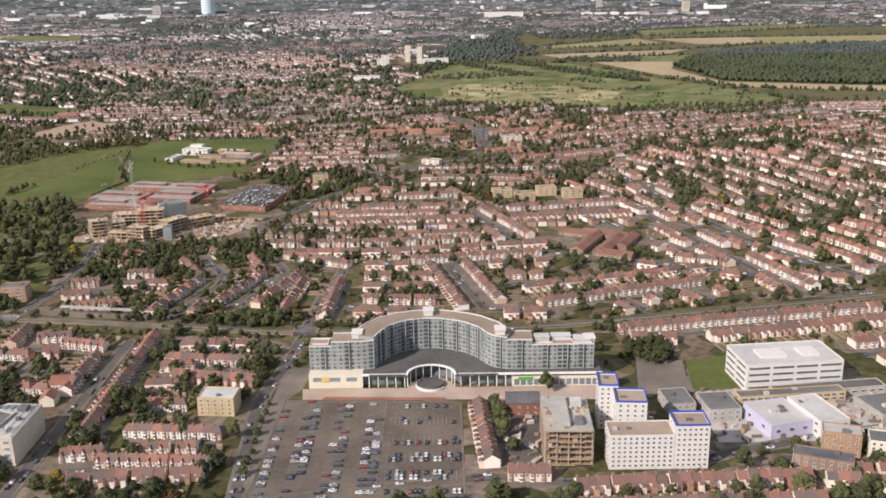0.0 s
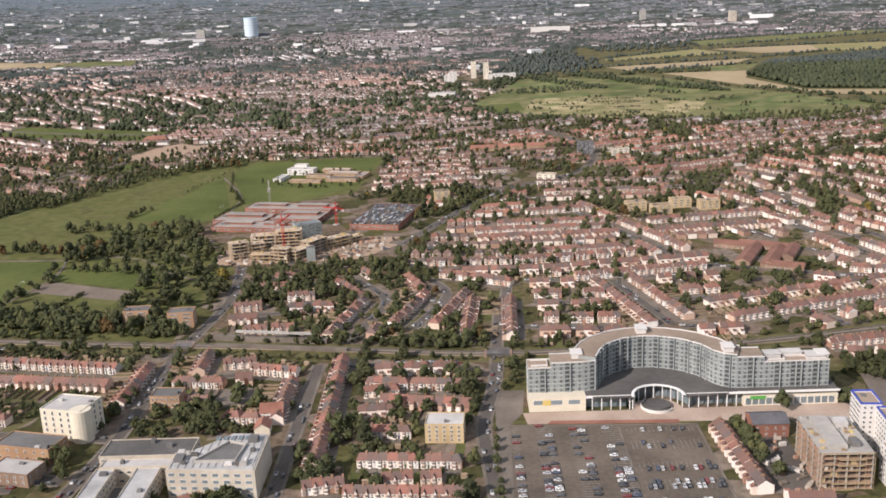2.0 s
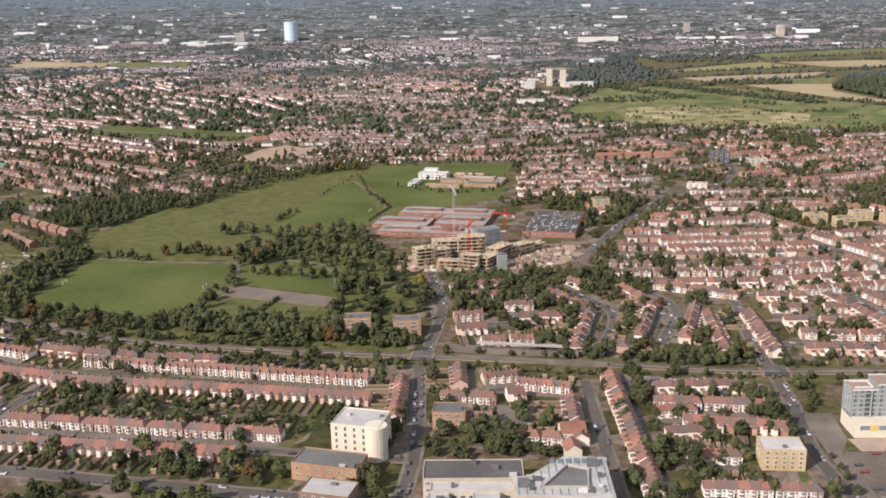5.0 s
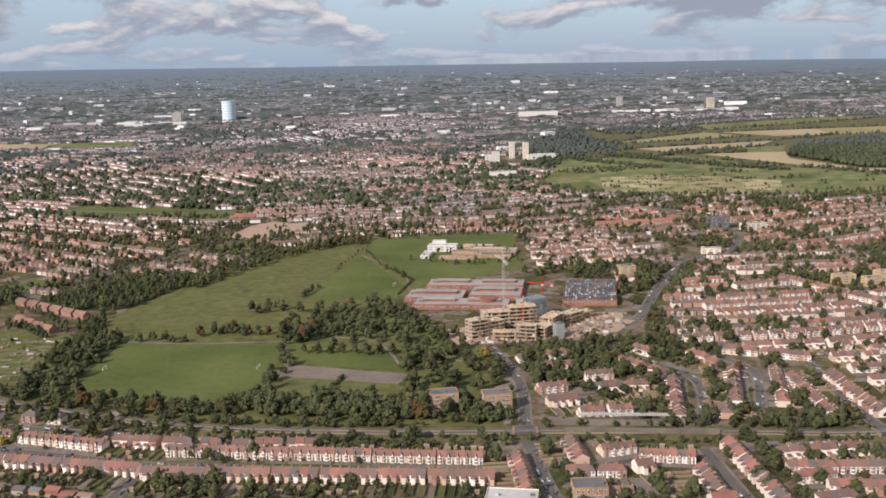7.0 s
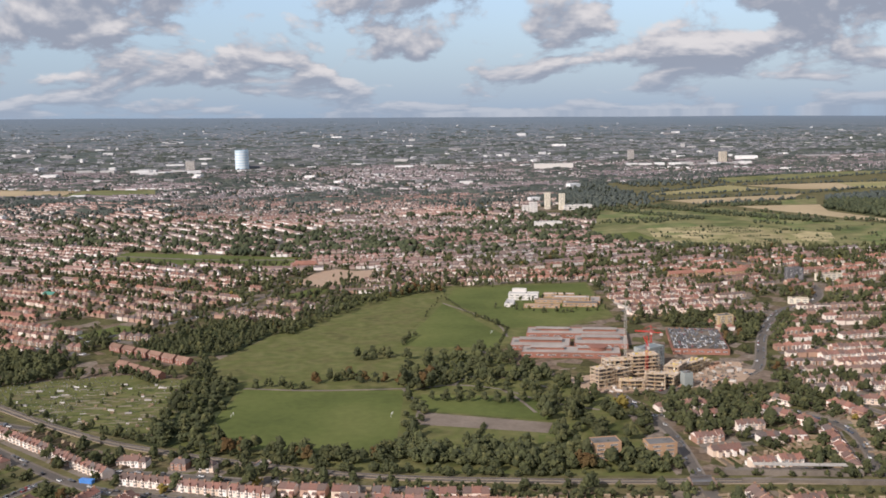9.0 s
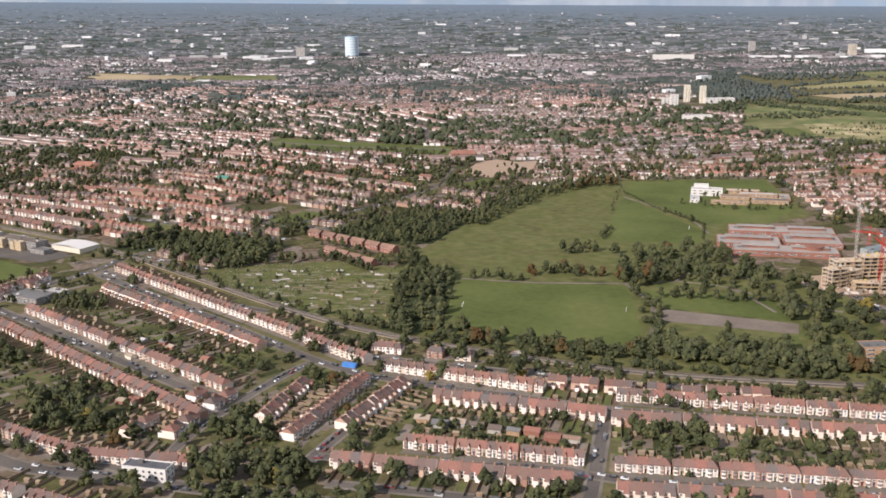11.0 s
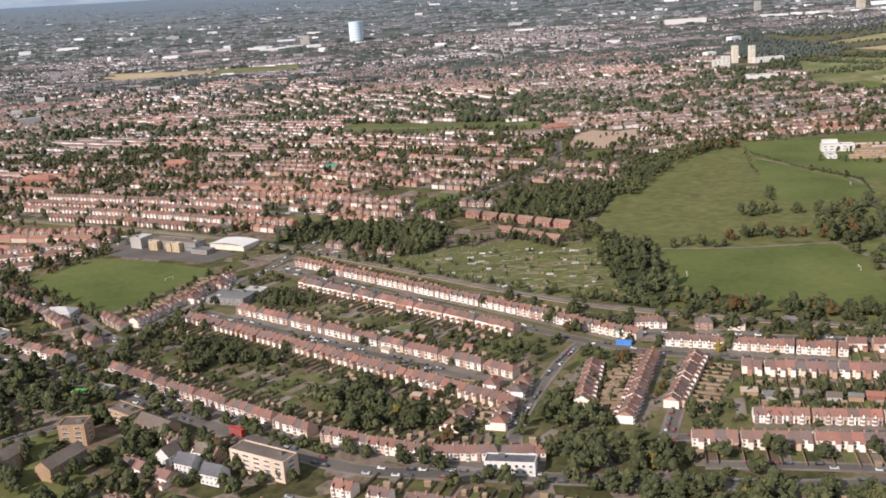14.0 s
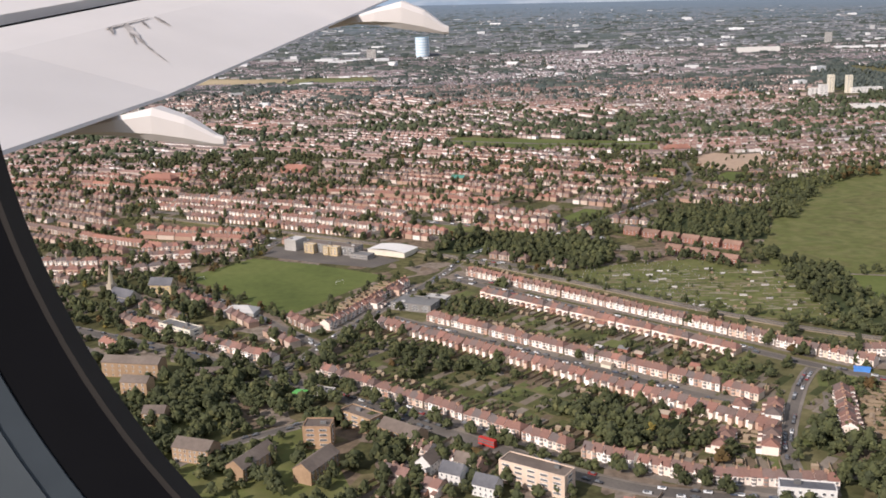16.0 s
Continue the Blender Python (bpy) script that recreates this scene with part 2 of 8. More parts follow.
material("render_cream", [(0.72, 0.655, 0.53), (0.65, 0.59, 0.47)], 0.7, 0.5, 0.05, 0.08)
material("panel_grey", [(0.255, 0.28, 0.268), (0.315, 0.34, 0.325)], 0.55, 0.5, 0.06, 0.10)
material("panel_slate", [(0.20, 0.225, 0.225), (0.25, 0.275, 0.275)], 0.5, 0.5, 0.06, 0.12)
material("brick_red", [(0.25, 0.115, 0.082), (0.32, 0.15, 0.11)], 0.9, 1.2, 0.08, 0.18)
material("brick_orange", [(0.36, 0.22, 0.13), (0.42, 0.27, 0.165)], 0.9, 1.2, 0.08, 0.15)
material("brick_tan", [(0.33, 0.215, 0.13), (0.41, 0.275, 0.17)], 0.9, 1.2, 0.08, 0.2)
material("scaffold_brown", [(0.30, 0.20, 0.14), (0.38, 0.27, 0.19), (0.42, 0.24, 0.17)], 0.9, 0.8, 0.15, 0.25)
material("roof_brown", [(0.13, 0.10, 0.082), (0.17, 0.135, 0.11)], 0.85, 0.8, 0.06, 0.2)
material("brick_yellow", [(0.46, 0.34, 0.19), (0.55, 0.42, 0.25)], 0.9, 1.2, 0.08, 0.15)
material("roof_terracotta", [(0.19, 0.115, 0.085), (0.25, 0.15, 0.11)], 0.85, 1.2, 0.08, 0.2)
material("yard_mix", [(0.32, 0.25, 0.19), (0.20, 0.165, 0.13), (0.42, 0.36, 0.30), (0.15, 0.13, 0.11), (0.36, 0.22, 0.15), (0.55, 0.51, 0.46)], 0.85, 0.8, 0.1, 0.2, "island", steps=True)
material("roof_clinic", [(0.20, 0.10, 0.075), (0.25, 0.125, 0.092)], 0.85, 1.2, 0.08, 0.2)
material("roof_bright", [(0.27, 0.13, 0.095), (0.33, 0.155, 0.11)], 0.85, 1.2, 0.08, 0.18)
material("paint_copper", [(0.07, 0.22, 0.17)], 0.6, 1, 0.1, 0.15)
material("school_grey", [(0.20, 0.185, 0.17), (0.26, 0.24, 0.22)], 0.8, 0.6, 0.06, 0.14)
material("brick_pink", [(0.58, 0.44, 0.335), (0.64, 0.49, 0.38)], 0.85, 1.0, 0.08, 0.14)
material("brick_brown", [(0.24, 0.16, 0.115), (0.31, 0.21, 0.15)], 0.9, 1.2, 0.08, 0.18)
material("stone_buff", [(0.42, 0.36, 0.27), (0.34, 0.29, 0.22)], 0.9, 1.0, 0.1, 0.2)
material("slate", [(0.10, 0.10, 0.11), (0.14, 0.135, 0.14)], 0.7, 1.0, 0.1, 0.2)
material("glass_blue", [(0.15, 0.185, 0.20), (0.22, 0.26, 0.28)], 0.15, 0.5, 0.05, 0.2, spec=0.6)
material("paint_blue", [(0.06, 0.09, 0.42)], 0.5, 1, 0.1, 0.1)
material("paint_skyblue", [(0.08, 0.25, 0.62)], 0.5, 1, 0.1, 0.2)
material("paint_lilac", [(0.52, 0.50, 0.64)], 0.5, 1, 0.1, 0.1)
material("paint_red", [(0.45, 0.035, 0.025)], 0.6, 1, 0.1, 0.1)
material("paint_green", [(0.10, 0.36, 0.08)], 0.5, 1, 0.1, 0.1)
material("paint_yellow", [(0.62, 0.48, 0.16)], 0.5, 1, 0.1, 0.1)
material("gas_white", [(0.70, 0.76, 0.80)], 0.55, 0.3, 0.03, 0.08)
material("gas_blue", [(0.42, 0.60, 0.72)], 0.55, 0.3, 0.03, 0.08)
material("far_white", [(0.72, 0.69, 0.65), (0.30, 0.27, 0.25), (0.50, 0.47, 0.43), (0.20, 0.19, 0.19), (0.40, 0.36, 0.33)], 0.7, 0.1, 0.02, 0.1, "island")
material("frame_tan", [(0.58, 0.46, 0.34), (0.50, 0.38, 0.27)], 0.9, 0.6, 0.08, 0.2)
material("scaffold", [(0.52, 0.40, 0.24), (0.42, 0.32, 0.20)], 0.8, 1, 0.1, 0.2)
material("timber", [(0.24, 0.17, 0.11), (0.30, 0.23, 0.16)], 0.9, 2, 0.1, 0.2, "island")
material("headstone", [(0.34, 0.33, 0.31), (0.20, 0.19, 0.18), (0.42, 0.41, 0.40), (0.14, 0.14, 0.13)], 0.8, 1, 0.1, 0.15, "island", steps=True)
CAR = [(0.75, 0.75, 0.74), (0.03, 0.03, 0.035), (0.42, 0.43, 0.44), (0.06, 0.065, 0.07), (0.70, 0.70, 0.69), (0.10, 0.10, 0.105), (0.04, 0.045, 0.05), (0.12, 0.12, 0.125), (0.22, 0.03, 0.03), (0.05, 0.07, 0.11), (0.035, 0.035, 0.04), (0.52, 0.52, 0.51)]
material("car_paint", CAR, 0.3, 1, 0.1, 0.05, "object", spec=0.5, steps=True)
material("car_paint_far", CAR, 0.3, 1, 0.1, 0.05, "island", spec=0.5, steps=True)
material("rubber", [(0.02, 0.02, 0.02)], 0.9, 1, 0.1, 0.1)
material("gardens", [(0.098, 0.110, 0.040), (0.118, 0.128, 0.048), (0.058, 0.064, 0.026), (0.115, 0.10, 0.05), (0.18, 0.145, 0.11), (0.052, 0.058, 0.024), (0.21, 0.175, 0.14), (0.085, 0.086, 0.034), (0.14, 0.105, 0.07)], 0.95, 0.35, 0.03, 0.3, "island", spec=0.1, steps=True)


def ground_material():
    """Back gardens, yards and verges: cells of lawn, earth and paving."""
    m = bpy.data.materials.new("town_ground")
    m.use_nodes = True
    n, l = m.node_tree.nodes, m.node_tree.links
    geo = n.new("ShaderNodeNewGeometry")
    cells = n.new("ShaderNodeTexVoronoi")
    cells.inputs["Scale"].default_value = 0.085
    l.new(geo.outputs["Position"], cells.inputs["Vector"])
    sepc = n.new("ShaderNodeSeparateColor")
    l.new(cells.outputs["Color"], sepc.inputs[0])
    ramp = n.new("ShaderNodeValToRGB")
    ramp.color_ramp.interpolation = "CONSTANT"
    cols = [(0.072, 0.070, 0.030), (0.150, 0.110, 0.076), (0.098, 0.092, 0.038), (0.185, 0.142, 0.108), (0.066, 0.062, 0.027), (0.205, 0.165, 0.130), (0.125, 0.104, 0.054)]
    els = ramp.color_ramp.elements
    while len(els) < len(cols):
        els.new(0.5)
    for i, c in enumerate(cols):
        els[i].position, els[i].color = i / len(cols), (*c, 1)
    l.new(sepc.outputs[0], ramp.inputs[0])
    fine = n.new("ShaderNodeTexNoise")
    fine.inputs["Scale"].default_value, fine.inputs["Detail"].default_value = 0.3, 6.0
    l.new(geo.outputs["Position"], fine.inputs["Vector"])
    gain = n.new("ShaderNodeMapRange")
    gain.inputs["From Min"].default_value, gain.inputs["From Max"].default_value = 0.3, 0.7
    gain.inputs["To Min"].default_value, gain.inputs["To Max"].default_value = 0.6, 1.35
    l.new(fine.outputs[0], gain.inputs["Value"])
    mul = n.new("ShaderNodeMix")
    mul.data_type, mul.blend_type = "RGBA", "MULTIPLY"
    mul.inputs[0].default_value = 1.0
    l.new(ramp.outputs[0], mul.inputs[6])
    l.new(gain.outputs[0], mul.inputs[7])
    l.new(mul.outputs[2], n["Principled BSDF"].inputs["Base Color"])
    n["Principled BSDF"].inputs["Roughness"].default_value = 0.95
    n["Principled BSDF"].inputs["Specular IOR Level"].default_value = 0.1
    MATS["town_ground"] = m


def distance_material():
    """The plain of the far distance up to the skyline: roofs, woods and pale sheds, ever finer, with haze painted into
    the colour.
    """
    m = bpy.data.materials.new("far_distance")
    m.use_nodes = True
    n, l = m.node_tree.nodes, m.node_tree.links

    def calc(op, a, b, clamp=False):
        q = n.new("ShaderNodeMath")
        q.operation, q.use_clamp = op, clamp
        for k, v in enumerate((a, b)):
            if isinstance(v, (int, float)):
                q.inputs[k].default_value = v
            else:
                l.new(v, q.inputs[k])
        return q.outputs[0]

    def blend(fac, a, b):
        q = n.new("ShaderNodeMix")
        q.data_type = "RGBA"
        for k, v in ((0, fac), (6, a), (7, b)):
            if isinstance(v, tuple):
                q.inputs[k].default_value = (*v, 1)
            elif isinstance(v, float):
                q.inputs[k].default_value = v
            else:
                l.new(v, q.inputs[k])
        return q.outputs[2]

    def spread(value, a, b):
        q = n.new("ShaderNodeMapRange")
        q.inputs["From Min"].default_value, q.inputs["From Max"].default_value = a, b
        l.new(value, q.inputs["Value"])
        return q.outputs[0]

    def grain(vec, scale, detail, rough=0.6):
        q = n.new("ShaderNodeTexNoise")
        q.inputs["Scale"].default_value, q.inputs["Detail"].default_value, q.inputs["Roughness"].default_value = scale, detail, rough
        l.new(vec, q.inputs["Vector"])
        return q.outputs[0]

    geo = n.new("ShaderNodeNewGeometry")
    at = n.new("ShaderNodeSeparateXYZ")
    l.new(geo.outputs["Position"], at.inputs[0])
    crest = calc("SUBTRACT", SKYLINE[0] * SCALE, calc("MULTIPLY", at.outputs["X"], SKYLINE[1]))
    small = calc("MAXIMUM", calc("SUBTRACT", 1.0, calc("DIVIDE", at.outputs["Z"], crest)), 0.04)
    vec = n.new("ShaderNodeVectorMath")
    vec.operation = "DIVIDE"
    l.new(geo.outputs["Position"], vec.inputs[0])
    l.new(small, vec.inputs[1])
    streets = grain(vec.outputs[0], 0.016, 6.0, 0.66)
    woods = grain(vec.outputs[0], 0.0016, 5.0, 0.6)
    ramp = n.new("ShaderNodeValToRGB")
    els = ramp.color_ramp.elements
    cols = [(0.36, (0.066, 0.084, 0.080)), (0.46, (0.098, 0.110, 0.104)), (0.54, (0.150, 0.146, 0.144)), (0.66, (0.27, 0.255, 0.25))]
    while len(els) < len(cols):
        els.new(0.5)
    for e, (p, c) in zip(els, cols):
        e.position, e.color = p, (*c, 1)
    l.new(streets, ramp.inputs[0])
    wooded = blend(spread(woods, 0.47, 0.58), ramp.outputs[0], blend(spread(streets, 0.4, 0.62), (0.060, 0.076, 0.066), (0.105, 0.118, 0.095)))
    specks = n.new("ShaderNodeTexVoronoi")
    specks.inputs["Scale"].default_value = 0.022
    l.new(vec.outputs[0], specks.inputs["Vector"])
    dots = calc("MULTIPLY", spread(specks.outputs["Distance"], 0.34, 0.2), spread(woods, 0.56, 0.42), True)
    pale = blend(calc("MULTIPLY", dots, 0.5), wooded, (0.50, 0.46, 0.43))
    # Painted haze: the base colour fades to blue-grey towards the skyline.
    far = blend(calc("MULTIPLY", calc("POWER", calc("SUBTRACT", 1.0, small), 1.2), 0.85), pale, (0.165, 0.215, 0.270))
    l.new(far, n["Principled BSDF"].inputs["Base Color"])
    n["Principled BSDF"].inputs["Roughness"].default_value = 1.0
    n["Principled BSDF"].inputs["Specular IOR Level"].default_value = 0.0
    MATS["far_distance"] = m


SKYLINE = (210.5, 0.01576)  # height of the last land at x = 0 and how it falls towards the east
ground_material()
distance_material()
# Houses past 3000 m: greyed colours imitate the haze in front of them.
material("wall_haze_grey", [(0.749, 0.75, 0.76), (0.442, 0.4, 0.39), (0.384, 0.33, 0.318), (0.595, 0.58, 0.575), (0.346, 0.31, 0.298), (0.691, 0.69, 0.698)], 0.85, 1.2, 0.05, 0.12, "island", steps=True)
material("roof_haze_grey", [(0.173, 0.145, 0.148), (0.211, 0.165, 0.163), (0.149, 0.14, 0.15)], 0.8, 1.6, 0.04, 0.2, "island")
material("far_hall", [(0.72, 0.71, 0.70), (0.45, 0.44, 0.43), (0.66, 0.65, 0.64), (0.30, 0.29, 0.29), (0.76, 0.75, 0.74)], 0.7, 0.1, 0.02, 0.1, "island", steps=True)
# Farthest rows: blue-grey haze is painted into wall and roof colours.
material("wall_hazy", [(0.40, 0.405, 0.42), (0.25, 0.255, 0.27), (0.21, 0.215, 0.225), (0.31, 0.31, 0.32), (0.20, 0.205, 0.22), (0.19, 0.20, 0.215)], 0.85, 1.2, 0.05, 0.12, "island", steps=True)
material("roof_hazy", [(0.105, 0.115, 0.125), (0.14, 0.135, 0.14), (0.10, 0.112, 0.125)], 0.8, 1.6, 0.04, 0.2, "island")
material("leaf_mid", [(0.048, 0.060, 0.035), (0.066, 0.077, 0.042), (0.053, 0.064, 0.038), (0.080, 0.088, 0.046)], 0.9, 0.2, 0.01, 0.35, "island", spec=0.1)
# Foliage of the far trees, its green made bluish to paint in haze.
material("leaf_hazy", [(0.062, 0.076, 0.068), (0.080, 0.092, 0.080), (0.056, 0.070, 0.066), (0.092, 0.102, 0.084)], 0.9, 0.2, 0.01, 0.3, "island", spec=0.1)

# ---- building blocks ----
rng = np.random.default_rng(7)


class Geo:
    """Vertices and faces gathered by simple solids; each face keeps a material slot."""

    def __init__(self):
        self.v, self.f, self.m = [], [], []

    def add(self, verts, faces, slot=0):
        n = len(self.v)
        self.v += [tuple(p) for p in verts]
        self.f += [tuple(n + i for i in f) for f in faces]
        self.m += [slot] * len(faces)
        return self

    def box(self, x0, x1, y0, y1, z0, z1, slot=0, taper=0.0):
        t = taper
        v = [(x0, y0, z0), (x1, y0, z0), (x1, y1, z0), (x0, y1, z0), (x0 + t, y0 + t, z1), (x1 - t, y0 + t, z1), (x1 - t, y1 - t, z1), (x0 + t, y1 - t, z1)]
        return self.add(v, [(0, 1, 5, 4), (1, 2, 6, 5), (2, 3, 7, 6), (3, 0, 4, 7), (4, 5, 6, 7), (3, 2, 1, 0)], slot)

    def prism(self, outline, z0, z1, slot=0, top=None):
        n = len(outline)
        v = [(x, y, z0) for x, y in outline] + [(x, y, z1) for x, y in outline]
        self.add(v, [(i, (i + 1) % n, n + (i + 1) % n, n + i) for i in range(n)], slot)
        return self.add([(x, y, z1) for x, y in outline], [tuple(range(n))], slot if top is None else top)

    def gable(self, x0, x1, y0, y1, z, h, over=0.25, slot=0, gable_slot=None, thick=0.18):
        """A pitched roof, its ridge along x, as two slabs; gable triangles close the ends."""
        ym = (y0 + y1) / 2
        for sy, ye in ((-1, y0 - over), (1, y1 + over)):
            drop = over * h / ((y1 - y0) / 2)
            a = [(x0, ye, z - drop), (x1, ye, z - drop), (x1, ym, z + h), (x0, ym, z + h)]
            b = [(x, y, q + thick) for x, y, q in a]
            f = [(0, 1, 2, 3), (7, 6, 5, 4), (0, 4, 5, 1), (1, 5, 6, 2), (3, 7, 4, 0)]
            self.add(a + b, f if sy > 0 else [tuple(reversed(q)) for q in f], slot)
        if gable_slot is not None:
            for x in (x0 + 0.02, x1 - 0.02):
                self.add([(x, y0, z), (x, y1, z), (x, ym, z + h)], [(0, 1, 2)], gable_slot)
        return self

    def hip(self, x0, x1, y0, y1, z, h, left=True, right=True, over=0.35, slot=0):
        d = (y1 - y0) / 2
        ym = (y0 + y1) / 2
        xa, xb = (x0 + min(d, (x1 - x0) / 2) * 0.85 if left else x0), (x1 - min(d, (x1 - x0) / 2) * 0.85 if right else x1)
        o, ol, orr = over, over if left else 0, over if right else 0
        v = [(x0 - ol, y0 - o, z - 0.15), (x1 + orr, y0 - o, z - 0.15), (x1 + orr, y1 + o, z - 0.15), (x0 - ol, y1 + o, z - 0.15), (xa, ym, z + h), (xb, ym, z + h)]
        return self.add(v, [(0, 1, 5, 4), (2, 3, 4, 5), (1, 2, 5), (3, 0, 4), (3, 2, 1, 0)], slot)

    def tube(self, x, y, z0, z1, r0, r1=None, n=8, slot=0):
        r1 = r0 if r1 is None else r1
        a = [2 * math.pi * i / n for i in range(n)]
        v = [(x + r0 * math.cos(q), y + r0 * math.sin(q), z0) for q in a] + [(x + r1 * math.cos(q), y + r1 * math.sin(q), z1) for q in a]
        return self.add(v, [(i, (i + 1) % n, n + (i + 1) % n, n + i) for i in range(n)] + [tuple(range(n, 2 * n)), tuple(reversed(range(n)))], slot)

    def beam(self, p, q, r, slot=0):
        p, q = Vector(p), Vector(q)
        d = (q - p).normalized()
        u = d.cross(Vector((0, 0, 1)) if abs(d.z) < 0.9 else Vector((1, 0, 0))).normalized() * r
        w = d.cross(u).normalized() * r
        v = [p + u + w, p - u + w, p - u - w, p + u - w, q + u + w, q - u + w, q - u - w, q + u - w]
        return self.add(v, [(0, 1, 5, 4), (1, 2, 6, 5), (2, 3, 7, 6), (3, 0, 4, 7), (4, 5, 6, 7), (3, 2, 1, 0)], slot)

    def join(self, other, slot=0):
        n = len(self.v)
        self.v += other.v
        self.f += [tuple(n + i for i in f) for f in other.f]
        self.m += [slot + k for k in other.m]
        return self

    def mesh(self, name, mats):
        me = bpy.data.meshes.new(name)
        me.from_pydata(self.v, [], self.f)
        for k in mats:
            me.materials.append(MATS[k])
        me.polygons.foreach_set("material_index", self.m)
        return me


def thing(name, geo, mats, m=None, label="", category="", group="", kind=""):
    ob = new(name, geo.mesh(name, [mats] if isinstance(mats, str) else mats) if geo else None)
    if m is not None:
        ob.matrix_basis = m
    return tagged(ob, label, category, group, kind)


def part(name, geo, mats, parent, label="", data=None, at=None):
    """One mesh under a thing or under a part."""
    ob = new(name, data or geo.mesh(name, [mats] if isinstance(mats, str) else mats))
    ob.parent = parent
    if at is not None:
        ob.matrix_basis = at
    return tagged(ob, label)


def soup(name, geo, xf, mats, label, category, smooth_faces=False):
    """Many alike pieces joined into one mesh of kind stuff. xf rows: x, y, z, turn, sx, sy, sz."""
    xf = np.asarray(xf, float)
    if not len(xf):
        return None
    v = np.array(geo.v)
    lv = np.concatenate([np.array(f) for f in geo.f])
    ls = np.concatenate([[0], np.cumsum([len(f) for f in geo.f])[:-1]])
    k, n = len(xf), len(v)
    p = v[None] * xf[:, None, 4:7]
    c, s = np.cos(xf[:, 3])[:, None], np.sin(xf[:, 3])[:, None]
    co = np.stack([p[:, :, 0] * c - p[:, :, 1] * s + xf[:, 0:1], p[:, :, 0] * s + p[:, :, 1] * c + xf[:, 1:2], p[:, :, 2] + xf[:, 2:3]], -1)
    me = bpy.data.meshes.new(name)
    me.vertices.add(k * n)
    me.vertices.foreach_set("co", co.ravel())
    me.loops.add(k * len(lv))
    me.loops.foreach_set("vertex_index", (lv[None] + n * np.arange(k)[:, None]).ravel().astype(np.int32))
    me.polygons.add(k * len(ls))
    me.polygons.foreach_set("loop_start", (ls[None] + len(lv) * np.arange(k)[:, None]).ravel().astype(np.int32))
    for q in mats:
        me.materials.append(MATS[q])
    me.polygons.foreach_set("material_index", np.tile(np.array(geo.m, np.int32), k))
    me.polygons.foreach_set("use_smooth", np.full(k * len(ls), smooth_faces))
    me.update(calc_edges=True)
    return tagged(new(name, me), label, category, "", "stuff")


# ---- the plan: which land is taken ----
CELL, X0, Y0, NX, NY = 3.0, -3300.0, 380.0, 2200, 1480
taken = np.zeros((NX, NY), np.uint8)  # 1 road, 2 open land or site, 3 house


def cells(points):
    p = np.asarray(points, float)
    return np.clip(((p[..., 0] - X0) / CELL).astype(int), 0, NX - 1), np.clip(((p[..., 1] - Y0) / CELL).astype(int), 0, NY - 1)


def inside(poly, px, py):
    hit = np.zeros(np.shape(px), bool)
    n = len(poly)
    for i in range(n):
        (xa, ya), (xb, yb) = poly[i], poly[(i + 1) % n]
        if ya == yb:
            continue
        cross = (ya > py) != (yb > py)
        hit ^= cross & (px < (xb - xa) * (py - ya) / (yb - ya) + xa)
    return hit


def claim(poly, value=2):
    xs, ys = [p[0] for p in poly], [p[1] for p in poly]
    (i0, i1), (j0, j1) = cells([(min(xs), 0), (max(xs), 0)])[0], cells([(0, min(ys)), (0, max(ys))])[1]
    px, py = np.meshgrid(X0 + CELL * (np.arange(i0, i1 + 1) + 0.5), Y0 + CELL * (np.arange(j0, j1 + 1) + 0.5), indexing="ij")
    block = taken[i0:i1 + 1, j0:j1 + 1]
    block[inside(poly, px, py)] = value


def claim_line(p, q, width, value=1):
    d = math.dist(p, q)
    n = max(2, int(d / 1.5))
    m = max(2, int(width / 1.5) + 1)
    ux, uy = (q[0] - p[0]) / d, (q[1] - p[1]) / d
    t = np.linspace(0, d, n)[:, None]
    s = np.linspace(-width / 2, width / 2, m)[None]
    pts = np.stack([p[0] + ux * t - uy * s, p[1] + uy * t + ux * s], -1)
    taken[cells(pts)] = value


def free(pts):
    return not taken[cells(np.asarray(pts))].any()


def scatter(poly, gap, seed=0):
    """Points about gap apart inside an outline, unevenly spread."""
    r = np.random.default_rng(seed)
    xs, ys = [p[0] for p in poly], [p[1] for p in poly]
    gx, gy = np.meshgrid(np.arange(min(xs), max(xs), gap), np.arange(min(ys), max(ys), gap))
    p = np.stack([gx.ravel(), gy.ravel()], -1) + r.uniform(-0.48, 0.48, (gx.size, 2)) * gap
    return p[inside(poly, p[:, 0], p[:, 1])]


def smooth(points, step=25.0):
    """A gentle curve through the given corners."""
    p = [np.array(q, float) for q in points]
    if len(p) == 2:
        n = max(1, int(np.linalg.norm(p[1] - p[0]) / step))
        return [tuple(p[0] + (p[1] - p[0]) * i / n) for i in range(n + 1)]
    out = []
    for i in range(len(p) - 1):
        a, b, c, d = p[max(i - 1, 0)], p[i], p[i + 1], p[min(i + 2, len(p) - 1)]
        n = max(1, int(np.linalg.norm(c - b) / step))
        for k in range(n):
            t = k / n
            out.append(tuple(0.5 * (2 * b + (c - a) * t + (2 * a - 5 * b + 4 * c - d) * t * t + (3 * b - a - 3 * c + d) * t ** 3)))
    return out + [tuple(p[-1])]


